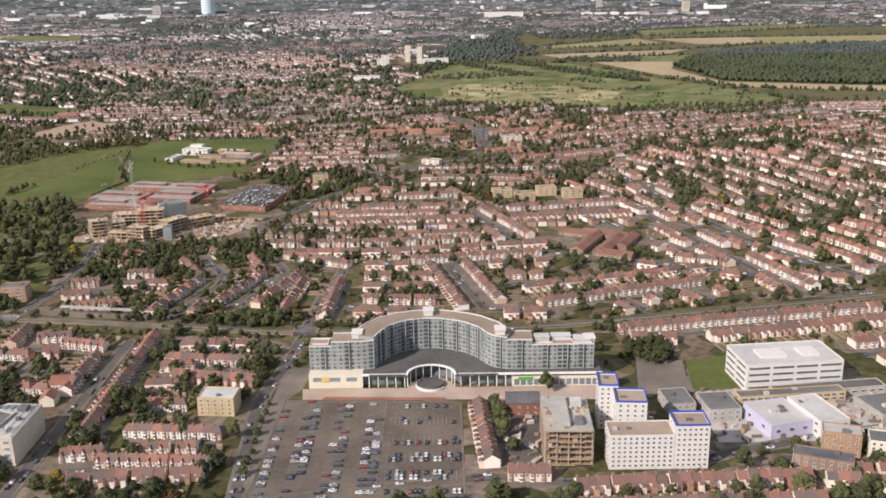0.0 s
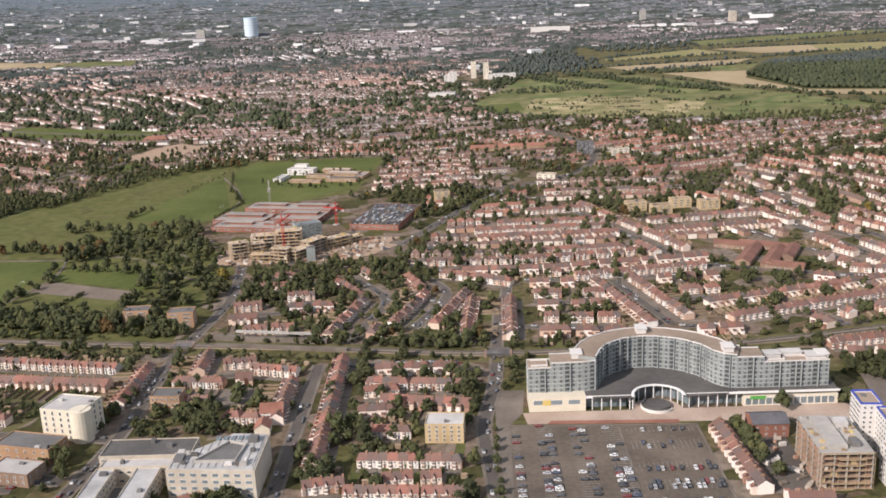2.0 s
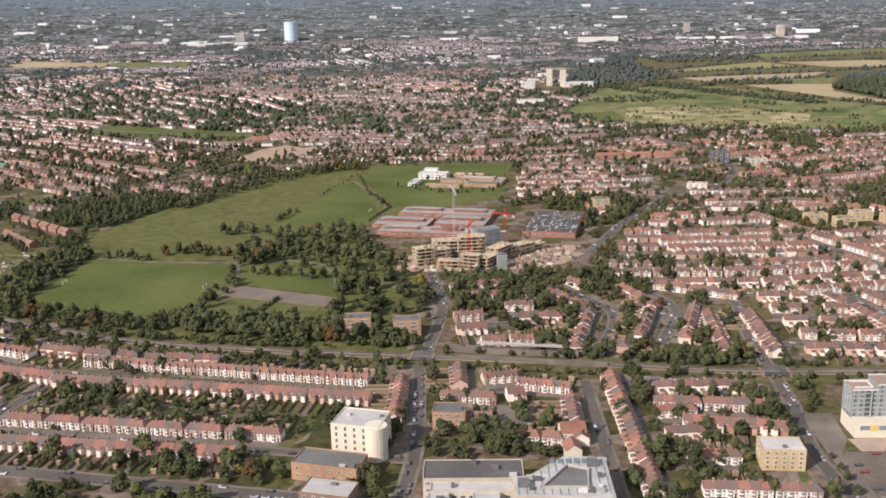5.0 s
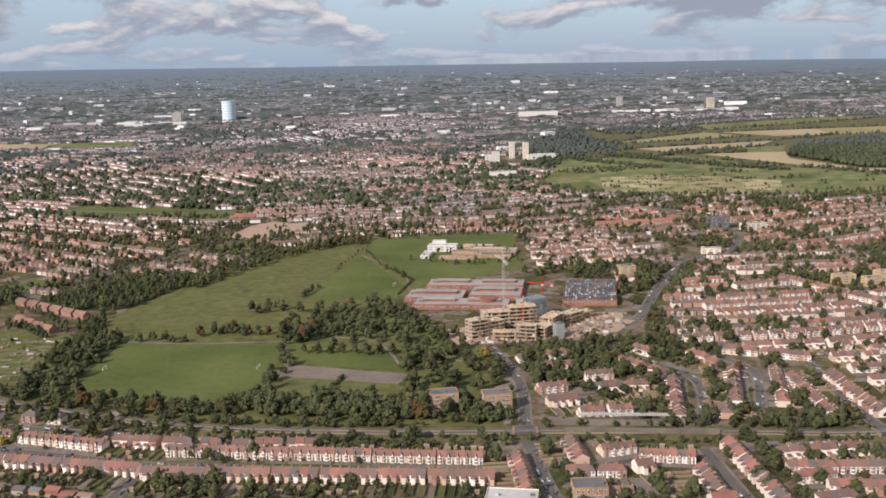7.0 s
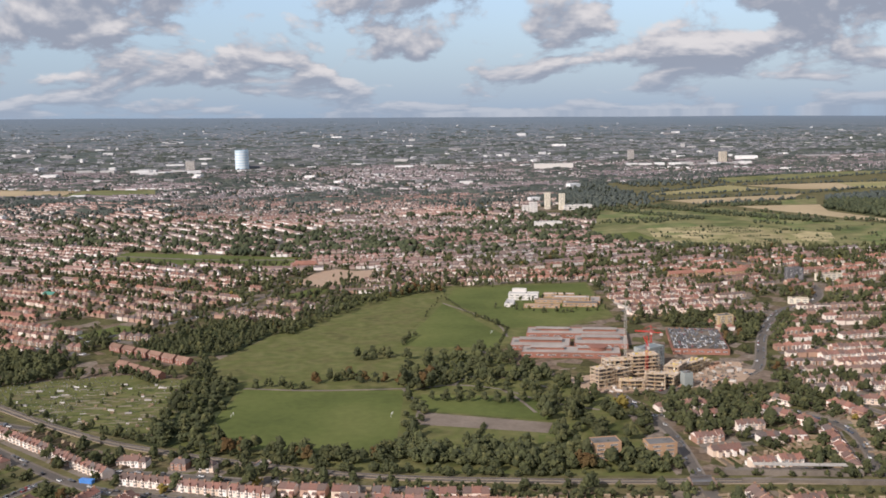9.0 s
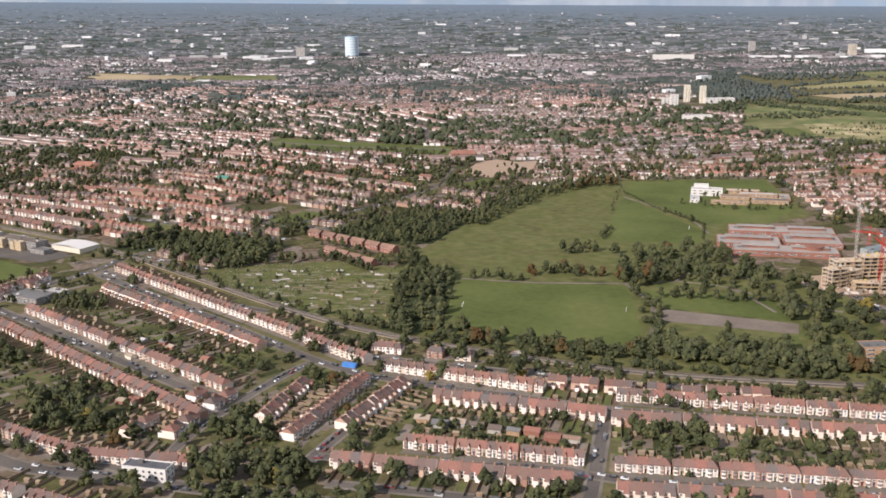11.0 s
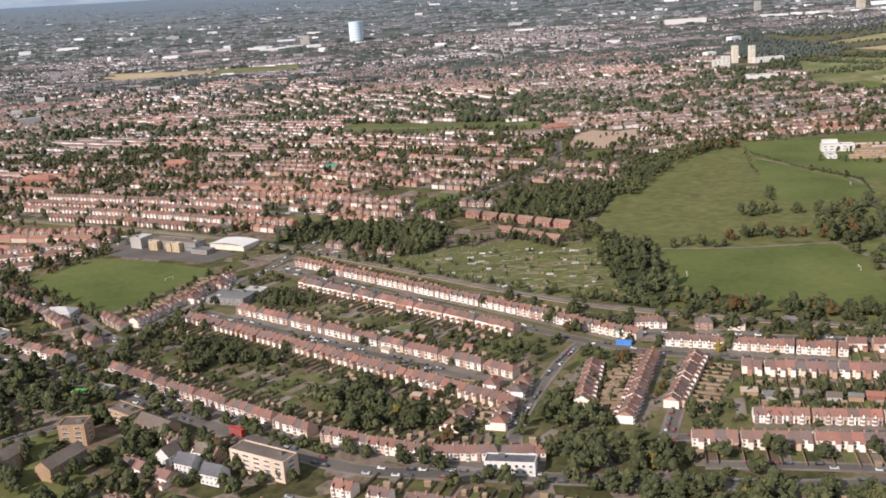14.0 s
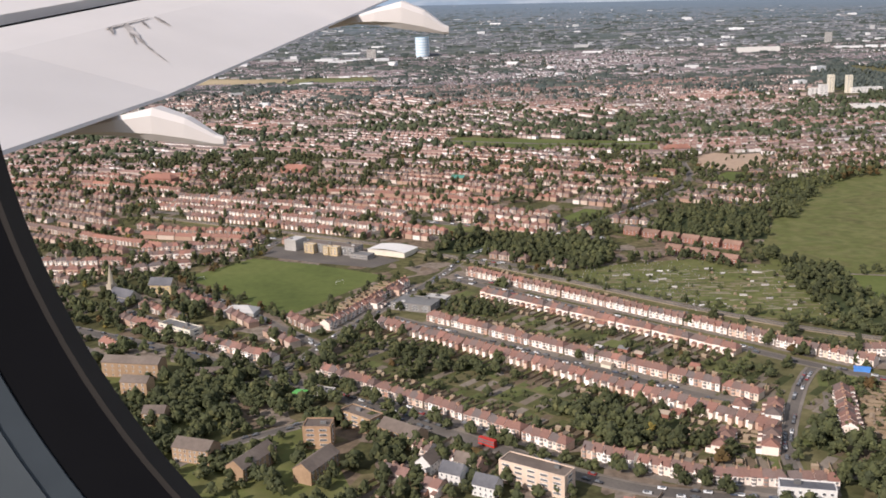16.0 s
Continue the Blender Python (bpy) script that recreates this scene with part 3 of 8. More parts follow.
def ribbon(geo, line, width, z0, z1, shift=0.0, slot=0):
    """A strip of the given width along a line, with sides."""
    l = np.array(line, float)
    t = np.gradient(l, axis=0)
    t /= np.linalg.norm(t, axis=1)[:, None]
    nrm = np.stack([-t[:, 1], t[:, 0]], -1)
    a, b = l + nrm * (shift - width / 2), l + nrm * (shift + width / 2)
    v = []
    for p, q in zip(a, b):
        v += [(p[0], p[1], z0), (p[0], p[1], z1), (q[0], q[1], z1), (q[0], q[1], z0)]
    f = []
    for i in range(len(l) - 1):
        k = 4 * i
        f += [(k + 1, k + 5, k + 6, k + 2), (k, k + 4, k + 5, k + 1), (k + 2, k + 6, k + 7, k + 3)]
    return geo.add(v, f, slot)


# ---- houses ----
HW = 5.6


def house_parts(style, end=0):
    """Pieces of one house, front towards -y. style: 0 brick terrace, 1 hipped and rendered, 2 gabled bay. end: -1 or 1 at a block's end."""
    w = HW / 2
    g = {k: Geo() for k in ("wall", "roof", "chimney", "bay_window", "window", "rear_window", "door")}
    g["wall"].box(-w, w, -4.2, 4.2, 0, 4.7)
    g["wall"].box(-w + 0.1, -0.2, 4.2, 7.0, 0, 2.7 if style else 4.2)
    if style == 1 and end:
        g["roof"].hip(-w, w, -4.2, 4.2, 4.7, 2.6, end < 0, end > 0)
    else:
        g["roof"].gable(-w, w, -4.2, 4.2, 4.7, 2.6)
        ym = 0.0
        for x in (-w, w):
            g["wall"].add([(x, -4.2, 4.7), (x, 4.2, 4.7), (x, ym, 7.3)], [(0, 1, 2)])
    if style:
        g["roof"].add([(-w, 4.2, 3.3), (0, 4.2, 3.3), (0, 7.2, 2.7), (-w, 7.2, 2.7), (-w, 4.2, 3.15), (0, 4.2, 3.15), (0, 7.2, 2.55), (-w, 7.2, 2.55)], [(3, 2, 1, 0), (2, 3, 7, 6), (1, 2, 6, 5), (4, 5, 6, 7)])
    else:
        g["roof"].gable(-w, -0.1, 4.0, 7.2, 4.2, 1.1, 0.1)
    cx = w * 0.8 if end <= 0 else -w * 0.8
    g["chimney"].box(cx - 0.45, cx + 0.45, -0.9, 0.5, 6.0, 8.3).box(cx - 0.5, cx + 0.5, -0.95, 0.55, 8.0, 8.2)
    for k in (-0.25, 0.2):
        g["chimney"].tube(cx + k, -0.2, 8.3, 8.7, 0.13, 0.1, 6)
    # the bay: stacked rings of wall and glass, closed by a lean-to or a gable
    b = g["bay_window"]
    ring = [(-w + 0.4, -4.2), (-w + 0.9, -5.0), (-0.5, -5.0), (0.0, -4.2)]
    for z in (0.0, 0.8, 2.1, 2.95, 4.2, 4.5):
        b.add([(x, y, z) for x, y in ring], [])
    for k in range(5):
        for i in range(3):
            b.f.append((4 * k + i, 4 * k + i + 1, 4 * k + i + 5, 4 * k + i + 4))
            b.m.append(1 if k in (1, 3) else 0)
    if style == 2:
        xm = (ring[1][0] + ring[2][0]) / 2
        b.add([(xm, -5.0, 6.4), (xm, -1.9, 6.4)], [])
        b.f += [(21, 22, 24), (20, 21, 24, 25), (22, 23, 25, 24)]
        b.m += [0, 2, 2]
    else:
        b.add([(-w + 0.3, -4.15, 5.0), (0.1, -4.15, 5.0)], [])
        b.f += [(20, 21, 24), (21, 22, 25, 24), (22, 23, 25)]
        b.m += [2, 2, 2]
    for x, z, hw in ((1.4, 2.9, 0.6),):
        g["window"].box(x - hw - 0.08, x + hw + 0.08, -4.27, -4.2, z - 0.08, z + 1.35, 0).box(x - hw, x + hw, -4.29, -4.26, z, z + 1.25, 1)
    for x, z in ((1.5, 2.9), (1.5, 0.9)):
        g["rear_window"].box(x - 0.75, x + 0.75, 4.2, 4.27, z - 0.08, z + 1.4, 0).box(x - 0.65, x + 0.65, 4.26, 4.29, z, z + 1.3, 1)
    g["door"].box(0.95, 1.9, -4.28, -4.2, 0.1, 2.15).box(0.75, 2.1, -4.9, -4.2, 2.35, 2.5)
    return g


HMATS = {"wall": ["wall_paint"], "roof": ["roof_tile"], "chimney": ["chimney_brick"], "bay_window": ["wall_paint", "glass_house", "roof_tile"],
         "window": ["trim_white", "glass_house"], "rear_window": ["trim_white", "glass_house"], "door": ["door_paint"]}
MID_SLOTS = ["wall_paint_mid", "roof_tile_far", "chimney_brick", "glass_house", "trim_white", "door_paint"]
FAR_MAP = {"wall": [0], "roof": [1], "chimney": [2], "bay_window": [0, 3, 1], "window": [4, 3], "rear_window": [4, 3], "door": [5]}


def house_mid(style, end=0):
    """The same house with all pieces in one mesh."""
    g = Geo()
    for k, p in house_parts(style, end).items():
        if k in ("rear_window", "door"):
            continue
        n = len(g.v)
        if k == "chimney":
            p.v, p.f, p.m = p.v[:16], p.f[:12], p.m[:12]
        g.v += p.v
        g.f += [tuple(n + i for i in f) for f in p.f]
        g.m += [FAR_MAP[k][s] for s in p.m]
    return g


def shell(g, x0, x1, y0, y1, z0, z1, slot=0, top=False):
    """Four walls, with a lid if wanted."""
    v = [(x0, y0, z0), (x1, y0, z0), (x1, y1, z0), (x0, y1, z0), (x0, y0, z1), (x1, y0, z1), (x1, y1, z1), (x0, y1, z1)]
    return g.add(v, [(0, 1, 5, 4), (1, 2, 6, 5), (2, 3, 7, 6), (3, 0, 4, 7)] + ([(4, 5, 6, 7)] if top else []), slot)


def house_far(bay=True):
    """A semi-detached pair under a hipped roof."""
    g = Geo()
    shell(g, -5.4, 5.4, -4.2, 4.2, 0, 4.7, 0)
    v = [(-5.7, -4.5, 4.6), (5.7, -4.5, 4.6), (5.7, 4.5, 4.6), (-5.7, 4.5, 4.6), (-2.2, 0, 7.3), (2.2, 0, 7.3)]
    g.add(v, [(0, 1, 5, 4), (2, 3, 4, 5), (1, 2, 5), (3, 0, 4)], 1)
    if bay:
        shell(g, -0.5, 0.5, -0.9, 0.5, 6.5, 8.2, 2, True)
        for x in (-4.2, 1.6):
            shell(g, x, x + 2.6, -4.9, -4.2, 0, 4.5, 0, True)
            g.add([(x + 0.3, -4.95, 1.0), (x + 2.3, -4.95, 1.0), (x + 2.3, -4.95, 3.9), (x + 0.3, -4.95, 3.9)], [(0, 1, 2, 3)], 3)
    return g


def terrace_far(bay=True):
    """Four joined houses under one ridge."""
    g = Geo()
    shell(g, -11.2, 11.2, -4.2, 4.2, 0, 4.7, 0)
    g.add([(-11.3, -4.5, 4.5), (11.3, -4.5, 4.5), (11.3, 0, 7.3), (-11.3, 0, 7.3), (11.3, 4.5, 4.5), (-11.3, 4.5, 4.5)], [(0, 1, 2, 3), (3, 2, 4, 5)], 1)
    for x in (-11.2, 11.2):
        g.add([(x, -4.2, 4.7), (x, 4.2, 4.7), (x, 0, 7.2)], [(0, 1, 2)], 0)
    if bay:
        for k in (-5.6, 0.0, 5.6):
            shell(g, k - 0.5, k + 0.5, -0.9, 0.5, 6.0, 8.2, 2, True)
        for k in (-8.4, -2.8, 2.8, 8.4):
            shell(g, k - 2.0, k + 0.5, -4.9, -4.2, 0, 4.5, 0, True)
            g.add([(k - 1.7, -4.95, 1.0), (k + 0.2, -4.95, 1.0), (k + 0.2, -4.95, 3.9), (k - 1.7, -4.95, 3.9)], [(0, 1, 2, 3)], 3)
    return g


house_root = {}
WORDS = {0: "two-storey brick terraced house with bay window and tiled roof", 1: "rendered two-storey house with hipped red-brown tiled roof", 2: "two-storey house with white gabled bay and red tiled roof"}
near_homes, mid_homes, semi_far, row_far = [], {}, [], []


def near_house(style, end):
    if (style, end) not in house_root:
        g = house_parts(style, end)
        root = thing("house", g["wall"], HMATS["wall"], pose(0, -9000, 0), WORDS[style], "house", "houses of the terraces")
        for k in ("roof", "chimney", "bay_window", "window", "rear_window", "door"):
            upper = root.children[0] if k == "chimney" else root
            part("window" if k == "rear_window" else k, g[k], HMATS[k], upper, {"roof": "red-brown tiled roof", "bay_window": "bay with dark glazing"}.get(k, ""))
        house_root[style, end] = root
    return house_root[style, end]


def put_block(cx, cy, turn, n, style, near):
    """A block of n joined houses whose middle is at cx, cy, its fronts towards the turned -y."""
    c, s = math.cos(turn), math.sin(turn)
    for i in range(n):
        o = (i - (n - 1) / 2) * HW
        x, y = cx + c * o, cy + s * o
        end = 0 if n == 1 else -1 if i == 0 else 1 if i == n - 1 else 0
        end = end if style == 1 else 0
        if near:
            near_homes.append((x, y, turn, style, end))
        else:
            mid_homes.setdefault((style, end), []).append((x, y, 0, turn, 1, 1, rng.uniform(0.94, 1.08)))


def footprint(cx, cy, turn, half, deep=4.4):
    c, s = math.cos(turn), math.sin(turn)
    a = np.linspace(-half, half, max(3, int(half)))
    pts = [(cx + c * u - s * w, cy + s * u + c * w) for u in a for w in (-deep, 0.0, deep)]
    return pts


def line_of_blocks(p, q, style, near, sizes=(2, 4), gap=2.6, jitter=0.4, force=False):
    """Blocks along p-q, which is the line through the houses' middles; fronts lie to the right of p->q."""
    d = math.dist(p, q)
    turn = math.atan2(q[1] - p[1], q[0] - p[0])
    at = 0.0
    while at < d - 8:
        n = int(rng.integers(sizes[0], sizes[1] + 1))
        half = n * HW / 2
        if at + 2 * half > d + 3:
            n = max(1, int((d - at) / HW))
            half = n * HW / 2
        o = at + half
        x, y = p[0] + math.cos(turn) * o, p[1] + math.sin(turn) * o
        x, y = x - math.sin(turn) * rng.uniform(-jitter, jitter), y + math.cos(turn) * rng.uniform(-jitter, jitter)
        fp = footprint(x, y, turn, half - (2.2 if force else 0.5))
        if (not (taken[cells(np.asarray(fp))] == 3).any()) if force else free(fp):
            put_block(x, y, turn, n, style if style is not None else int(rng.integers(0, 3)), near)
            taken[cells(fp)] = 3
        at += 2 * half + gap


def row(x0, y0, x1, y1, front=True, style=0, near=True, sizes=(4, 7), gap=1.3):
    """Houses whose wall on the south side starts along the given line. front: their fronts face south."""
    if x1 < x0:
        x0, y0, x1, y1 = x1, y1, x0, y0
    d = math.dist((x0, y0), (x1, y1))
    nx, ny = -(y1 - y0) / d, (x1 - x0) / d
    k = 5.0 if front else 7.0
    a, b = (x0 + nx * k, y0 + ny * k), (x1 + nx * k, y1 + ny * k)
    if front:
        line_of_blocks(a, b, style, near, sizes, gap, force=True)
    else:
        line_of_blocks(b, a, style, near, sizes, gap, force=True)


road_geo, walk_geo, lane_geo = Geo(), Geo(), Geo()
road_lines = []


def road(points, width=7.5, kerb=True, far=False):
    line = smooth(points, 12.0 if not far else 40.0)
    lift = 0.002 * (len(road_lines) % 40)  # crossing roads keep apart
    width *= 0.86
    ribbon(lane_geo if far else road_geo, line, width, 0.0, 0.06 + lift)
    if kerb:
        for sgn in (-1, 1):
            ribbon(walk_geo, line, 1.8, 0.0, 0.17 + lift, sgn * (width / 2 + 0.9))
    for p, q in zip(line, line[1:]):
        claim_line(p, q, width + 5.0, 1)
    road_lines.append((line, width))
    return line


def street(points, style=None, near=False, width=7.0, sizes=(2, 4), setback=6.0, sides=(1, -1), gap=2.6):
    """A road with houses along it."""
    line = road(points, width)
    off = width / 2 + 2.2 + setback + 4.2
    for sgn in sides:
        for p, q in zip(points, points[1:]):
            d = math.dist(p, q)
            nx, ny = -(q[1] - p[1]) / d * sgn * off, (q[0] - p[0]) / d * sgn * off
            a, b = (p[0] + nx, p[1] + ny), (q[0] + nx, q[1] + ny)
            if sgn > 0:
                line_of_blocks(a, b, style, near, sizes, gap)
            else:
                line_of_blocks(b, a, style, near, sizes, gap)

# ---- ground and open land ----
def rise(x, y):
    """Height of the land: level under the town, then the flat far plain tipped up to the skyline."""
    t = np.clip((np.asarray(y, float) - 4700) / 2940, 0, 1)
    return (SKYLINE[0] - SKYLINE[1] * np.asarray(x, float)) * t ** 1.1


ground = Geo()
ground.add([(-9000, -5000, 0), (9000, -5000, 0), (9000, 4700, 0), (-9000, 4700, 0)], [(0, 1, 2, 3)])
gx, gy = np.linspace(-9000, 9000, 121), np.linspace(4700, 7640, 40)
gv = []
for yy in gy:
    k = (yy - 4700) / 2940
    for xx in gx:
        swell = 9 * noise.noise((xx * 0.0007, yy * 0.0007, 0)) + 5 * noise.noise((xx * 0.003, yy * 0.002, 1.3)) + 16 * math.exp(-((xx - 2500) / 1100) ** 2)
        gv.append((xx, yy, float(rise(xx, yy)) + 0.35 * k ** 2 * swell))
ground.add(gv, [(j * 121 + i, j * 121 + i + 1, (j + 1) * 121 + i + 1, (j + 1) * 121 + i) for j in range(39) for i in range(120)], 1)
# The far slot stands for flat land, with haze in its colour.
thing("ground", ground, ["town_ground", "far_distance"], None, "suburban ground of gardens, far plain tipped up and tinted with painted haze", "ground", "", "structure")

LAND = {
    "park_lawn": ("grass_rough", "rough grass of the park under its trees", [
        [(-700, 800), (-600, 758), (-430, 718), (-345, 704), (-340, 900), (-372, 960), (-440, 1062), (-400, 1095), (-330, 1165), (-258, 1210), (-236, 1450), (-440, 1455), (-560, 1402), (-640, 1200), (-700, 1060), (-720, 900)],
        [(-1110, 690), (-1060, 690), (-1030, 600), (-1180, 590), (-1220, 690), (-1220, 810), (-1150, 800)]]),
    "playing_field": ("grass_mown", "mown green playing field in the park", [
        [(-650, 805), (-527, 786), (-514, 940), (-585, 945), (-654, 962), (-668, 880)],
        [(-512, 1106), (-415, 1083), (-396, 1135), (-448, 1328)],
        [(-424, 1432), (-240, 1442), (-262, 1250), (-312, 1185), (-384, 1172), (-442, 1350)],
        [(-1222, 1022), (-1172, 1082), (-1110, 1052), (-1040, 1005), (-1114, 893)],
        [(-990, 1822), (-974, 1912), (-834, 1852), (-649, 1778), (-664, 1680), (-840, 1732)],
        [(-660, 1410), (-617, 1473), (-597, 1462), (-612, 1400)],
        [(-872, 1205), (-834, 1264), (-812, 1250), (-820, 1190)],
        [(158, 605), (198, 618), (191, 566), (152, 561)],
        [(-458, 820), (-414, 804), (-430, 770), (-468, 783)],
        [(-505, 880), (-404, 838), (-404, 905), (-500, 925)]]),
    "meadow": ("grass_rough", "rough meadow grass in the park", [
        [(-688, 1048), (-584, 1008), (-515, 1112), (-436, 1400), (-505, 1366), (-621, 1154)],
        [(-505, 960), (-430, 940), (-400, 990), (-450, 1060), (-520, 1020)],
        [(-1325, 1975), (-1245, 2010), (-1240, 1960), (-1320, 1930)],
        [(-1010, 1205), (-955, 1195), (-960, 1160), (-1005, 1170)]]),
    "rough_grazing": ("scrub", "rough grazing between hedges and copses", [
        [(20, 2432), (300, 2437), (440, 2160), (520, 2020), (644, 1756), (900, 1700), (2600, 1700), (2600, 3450), (1500, 3460), (250, 3320), (200, 2700)]]),
    "pasture": ("grass_green", "green pasture beyond the houses", [
        [(-110, 1965), (-62, 1850), (17, 1768), (210, 1715), (409, 1640), (640, 1750), (520, 2010), (431, 2150), (300, 2430), (20, 2425)],
        [(640, 3420), (1165, 3600), (1600, 3600), (1096, 3370), (650, 3190)],
        [(475, 2545), (640, 2595), (570, 2445), (475, 2440)],
        [(-1500, 3310), (-1200, 3260), (-1240, 3500), (-1500, 3560)]]),
    "heath": ("grass_heath", "open heath with dry straw-coloured patches", [[(-20, 1805), (60, 1765), (205, 1722), (300, 1800), (340, 1900), (250, 2010), (130, 2060), (25, 2050)]]),
    "green_field": ("grass_mown", "bright green field beside the heath", [[(-104, 1958), (-10, 2000), (-4, 1890), (-62, 1852)]]),
    "stubble_field": ("stubble", "harvested pale tan stubble field", [
        [(255, 2640), (666, 2735), (570, 2595), (300, 2535)],
        [(636, 3075), (940, 3090), (900, 2870), (730, 2880)],
        [(364, 2440), (475, 2438), (570, 2430), (519, 2279), (572, 2040), (792, 1965), (1300, 1830), (1300, 1760), (765, 1896), (596, 1955), (491, 2121)],
        [(-1860, 3360), (-1510, 3305), (-1515, 3540), (-1926, 3720)]]),
    "ripe_field": ("field_yellow", "pale yellow-green field between hedges", [
        [(262, 2862), (590, 3095), (658, 2905), (300, 2812)],
        [(940, 3088), (1700, 3110), (1600, 2830), (904, 2872)]]),
    "bare_site": ("bare_sand", "bare sandy building plot", [
        [(-652, 1512), (-634, 1560), (-622, 1610), (-590, 1640), (-560, 1612), (-528, 1622), (-540, 1560), (-536, 1520), (-575, 1505), (-604, 1478)],
        [(-235, 985), (-190, 960), (-215, 925), (-280, 930), (-330, 905), (-330, 925), (-260, 950)]]),
    "woodland_floor": ("wood_floor", "dark green ground under trees, shade put into its colour", [
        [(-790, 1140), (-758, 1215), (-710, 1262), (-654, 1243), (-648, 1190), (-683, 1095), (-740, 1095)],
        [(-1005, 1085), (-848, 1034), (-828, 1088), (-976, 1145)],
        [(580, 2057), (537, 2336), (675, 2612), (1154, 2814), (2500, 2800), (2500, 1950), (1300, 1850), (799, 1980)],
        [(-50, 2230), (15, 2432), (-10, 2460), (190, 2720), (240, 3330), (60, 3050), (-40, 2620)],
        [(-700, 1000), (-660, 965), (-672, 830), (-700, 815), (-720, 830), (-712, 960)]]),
    "cemetery_lawn": ("grass_rough", "worn cemetery and allotment grass", [[(-888, 1008), (-775, 1030), (-694, 995), (-706, 830), (-773, 872), (-880, 962)]]),
    "park_garden": ("grass_rough", "park garden lawn between trees", [[(-514, 936), (-500, 930), (-408, 908), (-395, 925), (-370, 960), (-400, 985), (-430, 936), (-505, 956)],
                                                                     [(-670, 798), (-527, 782), (-500, 796), (-494, 852), (-414, 836), (-424, 782), (-345, 760), (-340, 745), (-430, 752), (-540, 772), (-690, 805)]]),
    "hard_court": ("court_tan", "brownish hard court in the park", [[(-508, 843), (-412, 809), (-404, 832), (-506, 875)]]),
}
level = 0.02
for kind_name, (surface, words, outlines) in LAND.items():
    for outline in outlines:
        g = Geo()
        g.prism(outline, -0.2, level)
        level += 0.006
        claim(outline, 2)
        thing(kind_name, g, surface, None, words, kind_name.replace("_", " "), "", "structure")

claim([(-700, 790), (-345, 735), (-340, 900), (-470, 900), (-440, 1060), (-400, 1090), (-240, 1200), (-236, 1450), (-440, 1455), (-560, 1400), (-700, 1060)], 2)
# sites of large buildings and the railway are kept clear of houses
for site in ([(-108, 432), (22, 432), (22, 575), (100, 560), (104, 680), (-80, 650), (-108, 590)], [(22, 455), (150, 455), (150, 560), (22, 560)],
             [(120, 490), (275, 490), (275, 625), (120, 625)], [(-470, 900), (-180, 900), (-180, 1170), (-470, 1170)], [(-340, 480), (-234, 480), (-234, 560), (-340, 560)],
             [(-400, 500), (-338, 500), (-338, 575), (-400, 575)], [(95, 815), (185, 815), (185, 935), (95, 935)], [(-1165, 1030), (-1010, 1030), (-1010, 1130), (-1165, 1130)], [(-825, 1128), (-806, 1160), (-700, 1062), (-724, 1000), (-742, 992), (-800, 1058)], [(-1240, 1568), (-1175, 1568), (-1175, 1600), (-1240, 1600)], [(-1420, 1520), (-1360, 1520), (-1360, 1555), (-1420, 1555)],
             [(-1045, 890), (-985, 890), (-985, 930), (-1045, 930)], [(-1290, 935), (-1215, 935), (-1215, 1000), (-1290, 1000)], [(-400, 1370), (-250, 1330), (-240, 1430), (-380, 1440)],
             [(-120, 1445), (-10, 1445), (-10, 1500), (-120, 1500)], [(30, 1395), (75, 1395), (75, 1440), (30, 1440)], [(-60, 1225), (10, 1225), (10, 1290), (-60, 1290)],
             [(50, 1040), (150, 1040), (150, 1090), (50, 1090)], [(-400, 725), (-330, 725), (-330, 770), (-400, 770)], [(-154, 522), (-120, 522), (-120, 546), (-154, 546)],
             [(-1220, 690), (-1140, 690), (-1140, 810), (-1220, 810)], [(-1110, 600), (-1030, 600), (-1030, 680), (-1110, 680)], [(-970, 590), (-925, 590), (-925, 630), (-970, 630)],
             [(-160, 2380), (20, 2380), (20, 2560), (-160, 2560)], [(-1180, 4650), (-1030, 4650), (-1030, 4780), (-1180, 4780)]):
    claim(site, 2)

RAIL = [(-1330, 1290), (-1150, 1180), (-1020, 1090), (-893, 972), (-791, 873), (-707, 809), (-565, 741), (-440, 712), (-285, 691), (-192, 676), (-103, 663), (56, 667), (194, 694), (343, 727), (620, 800), (1000, 920)]
rail_line = smooth(RAIL, 10.0)
for p, q in zip(rail_line, rail_line[1:]):
    claim_line(p, q, 16.0, 2)

# ---- roads and rows of houses near the path ----
road([(-88, 840), (-92, 793), (-99, 750), (-103, 687), (-105, 643), (-109, 600), (-116, 551), (-113, 500), (-108, 425)], 7.5)
road([(-108, 432), (22, 457), (60, 450), (121, 460), (155, 481), (300, 520)], 8)
road([(-227, 655), (-227, 576), (-227, 420)], 7.5)
road([(-333, 900), (-322, 800), (-333, 686), (-333, 628), (-332, 550), (-345, 430)], 7.5)
road([(-1300, 900), (-1182, 828), (-1135, 795), (-1093, 767), (-1018, 704), (-956, 652), (-904, 612), (-853, 596), (-700, 560), (-600, 548), (-345, 500)], 10)
road([(-1097, 775), (-1059, 866), (-1003, 980), (-955, 1085), (-885, 1134), (-824, 1206), (-754, 1289), (-680, 1420), (-655, 1560)], 6.5)
road([(-983, 988), (-860, 868), (-745, 752), (-690, 722), (-609, 691), (-567, 675), (-371, 635)], 7.5)
road([(-1030, 886), (-925, 794), (-816, 699)], 7.5)
road([(-820, 600), (-812, 650), (-778, 729), (-760, 758)], 6)
road([(-742, 610), (-701, 708), (-690, 722)], 7)
road([(-606, 548), (-597, 571), (-574, 672)], 7.5)
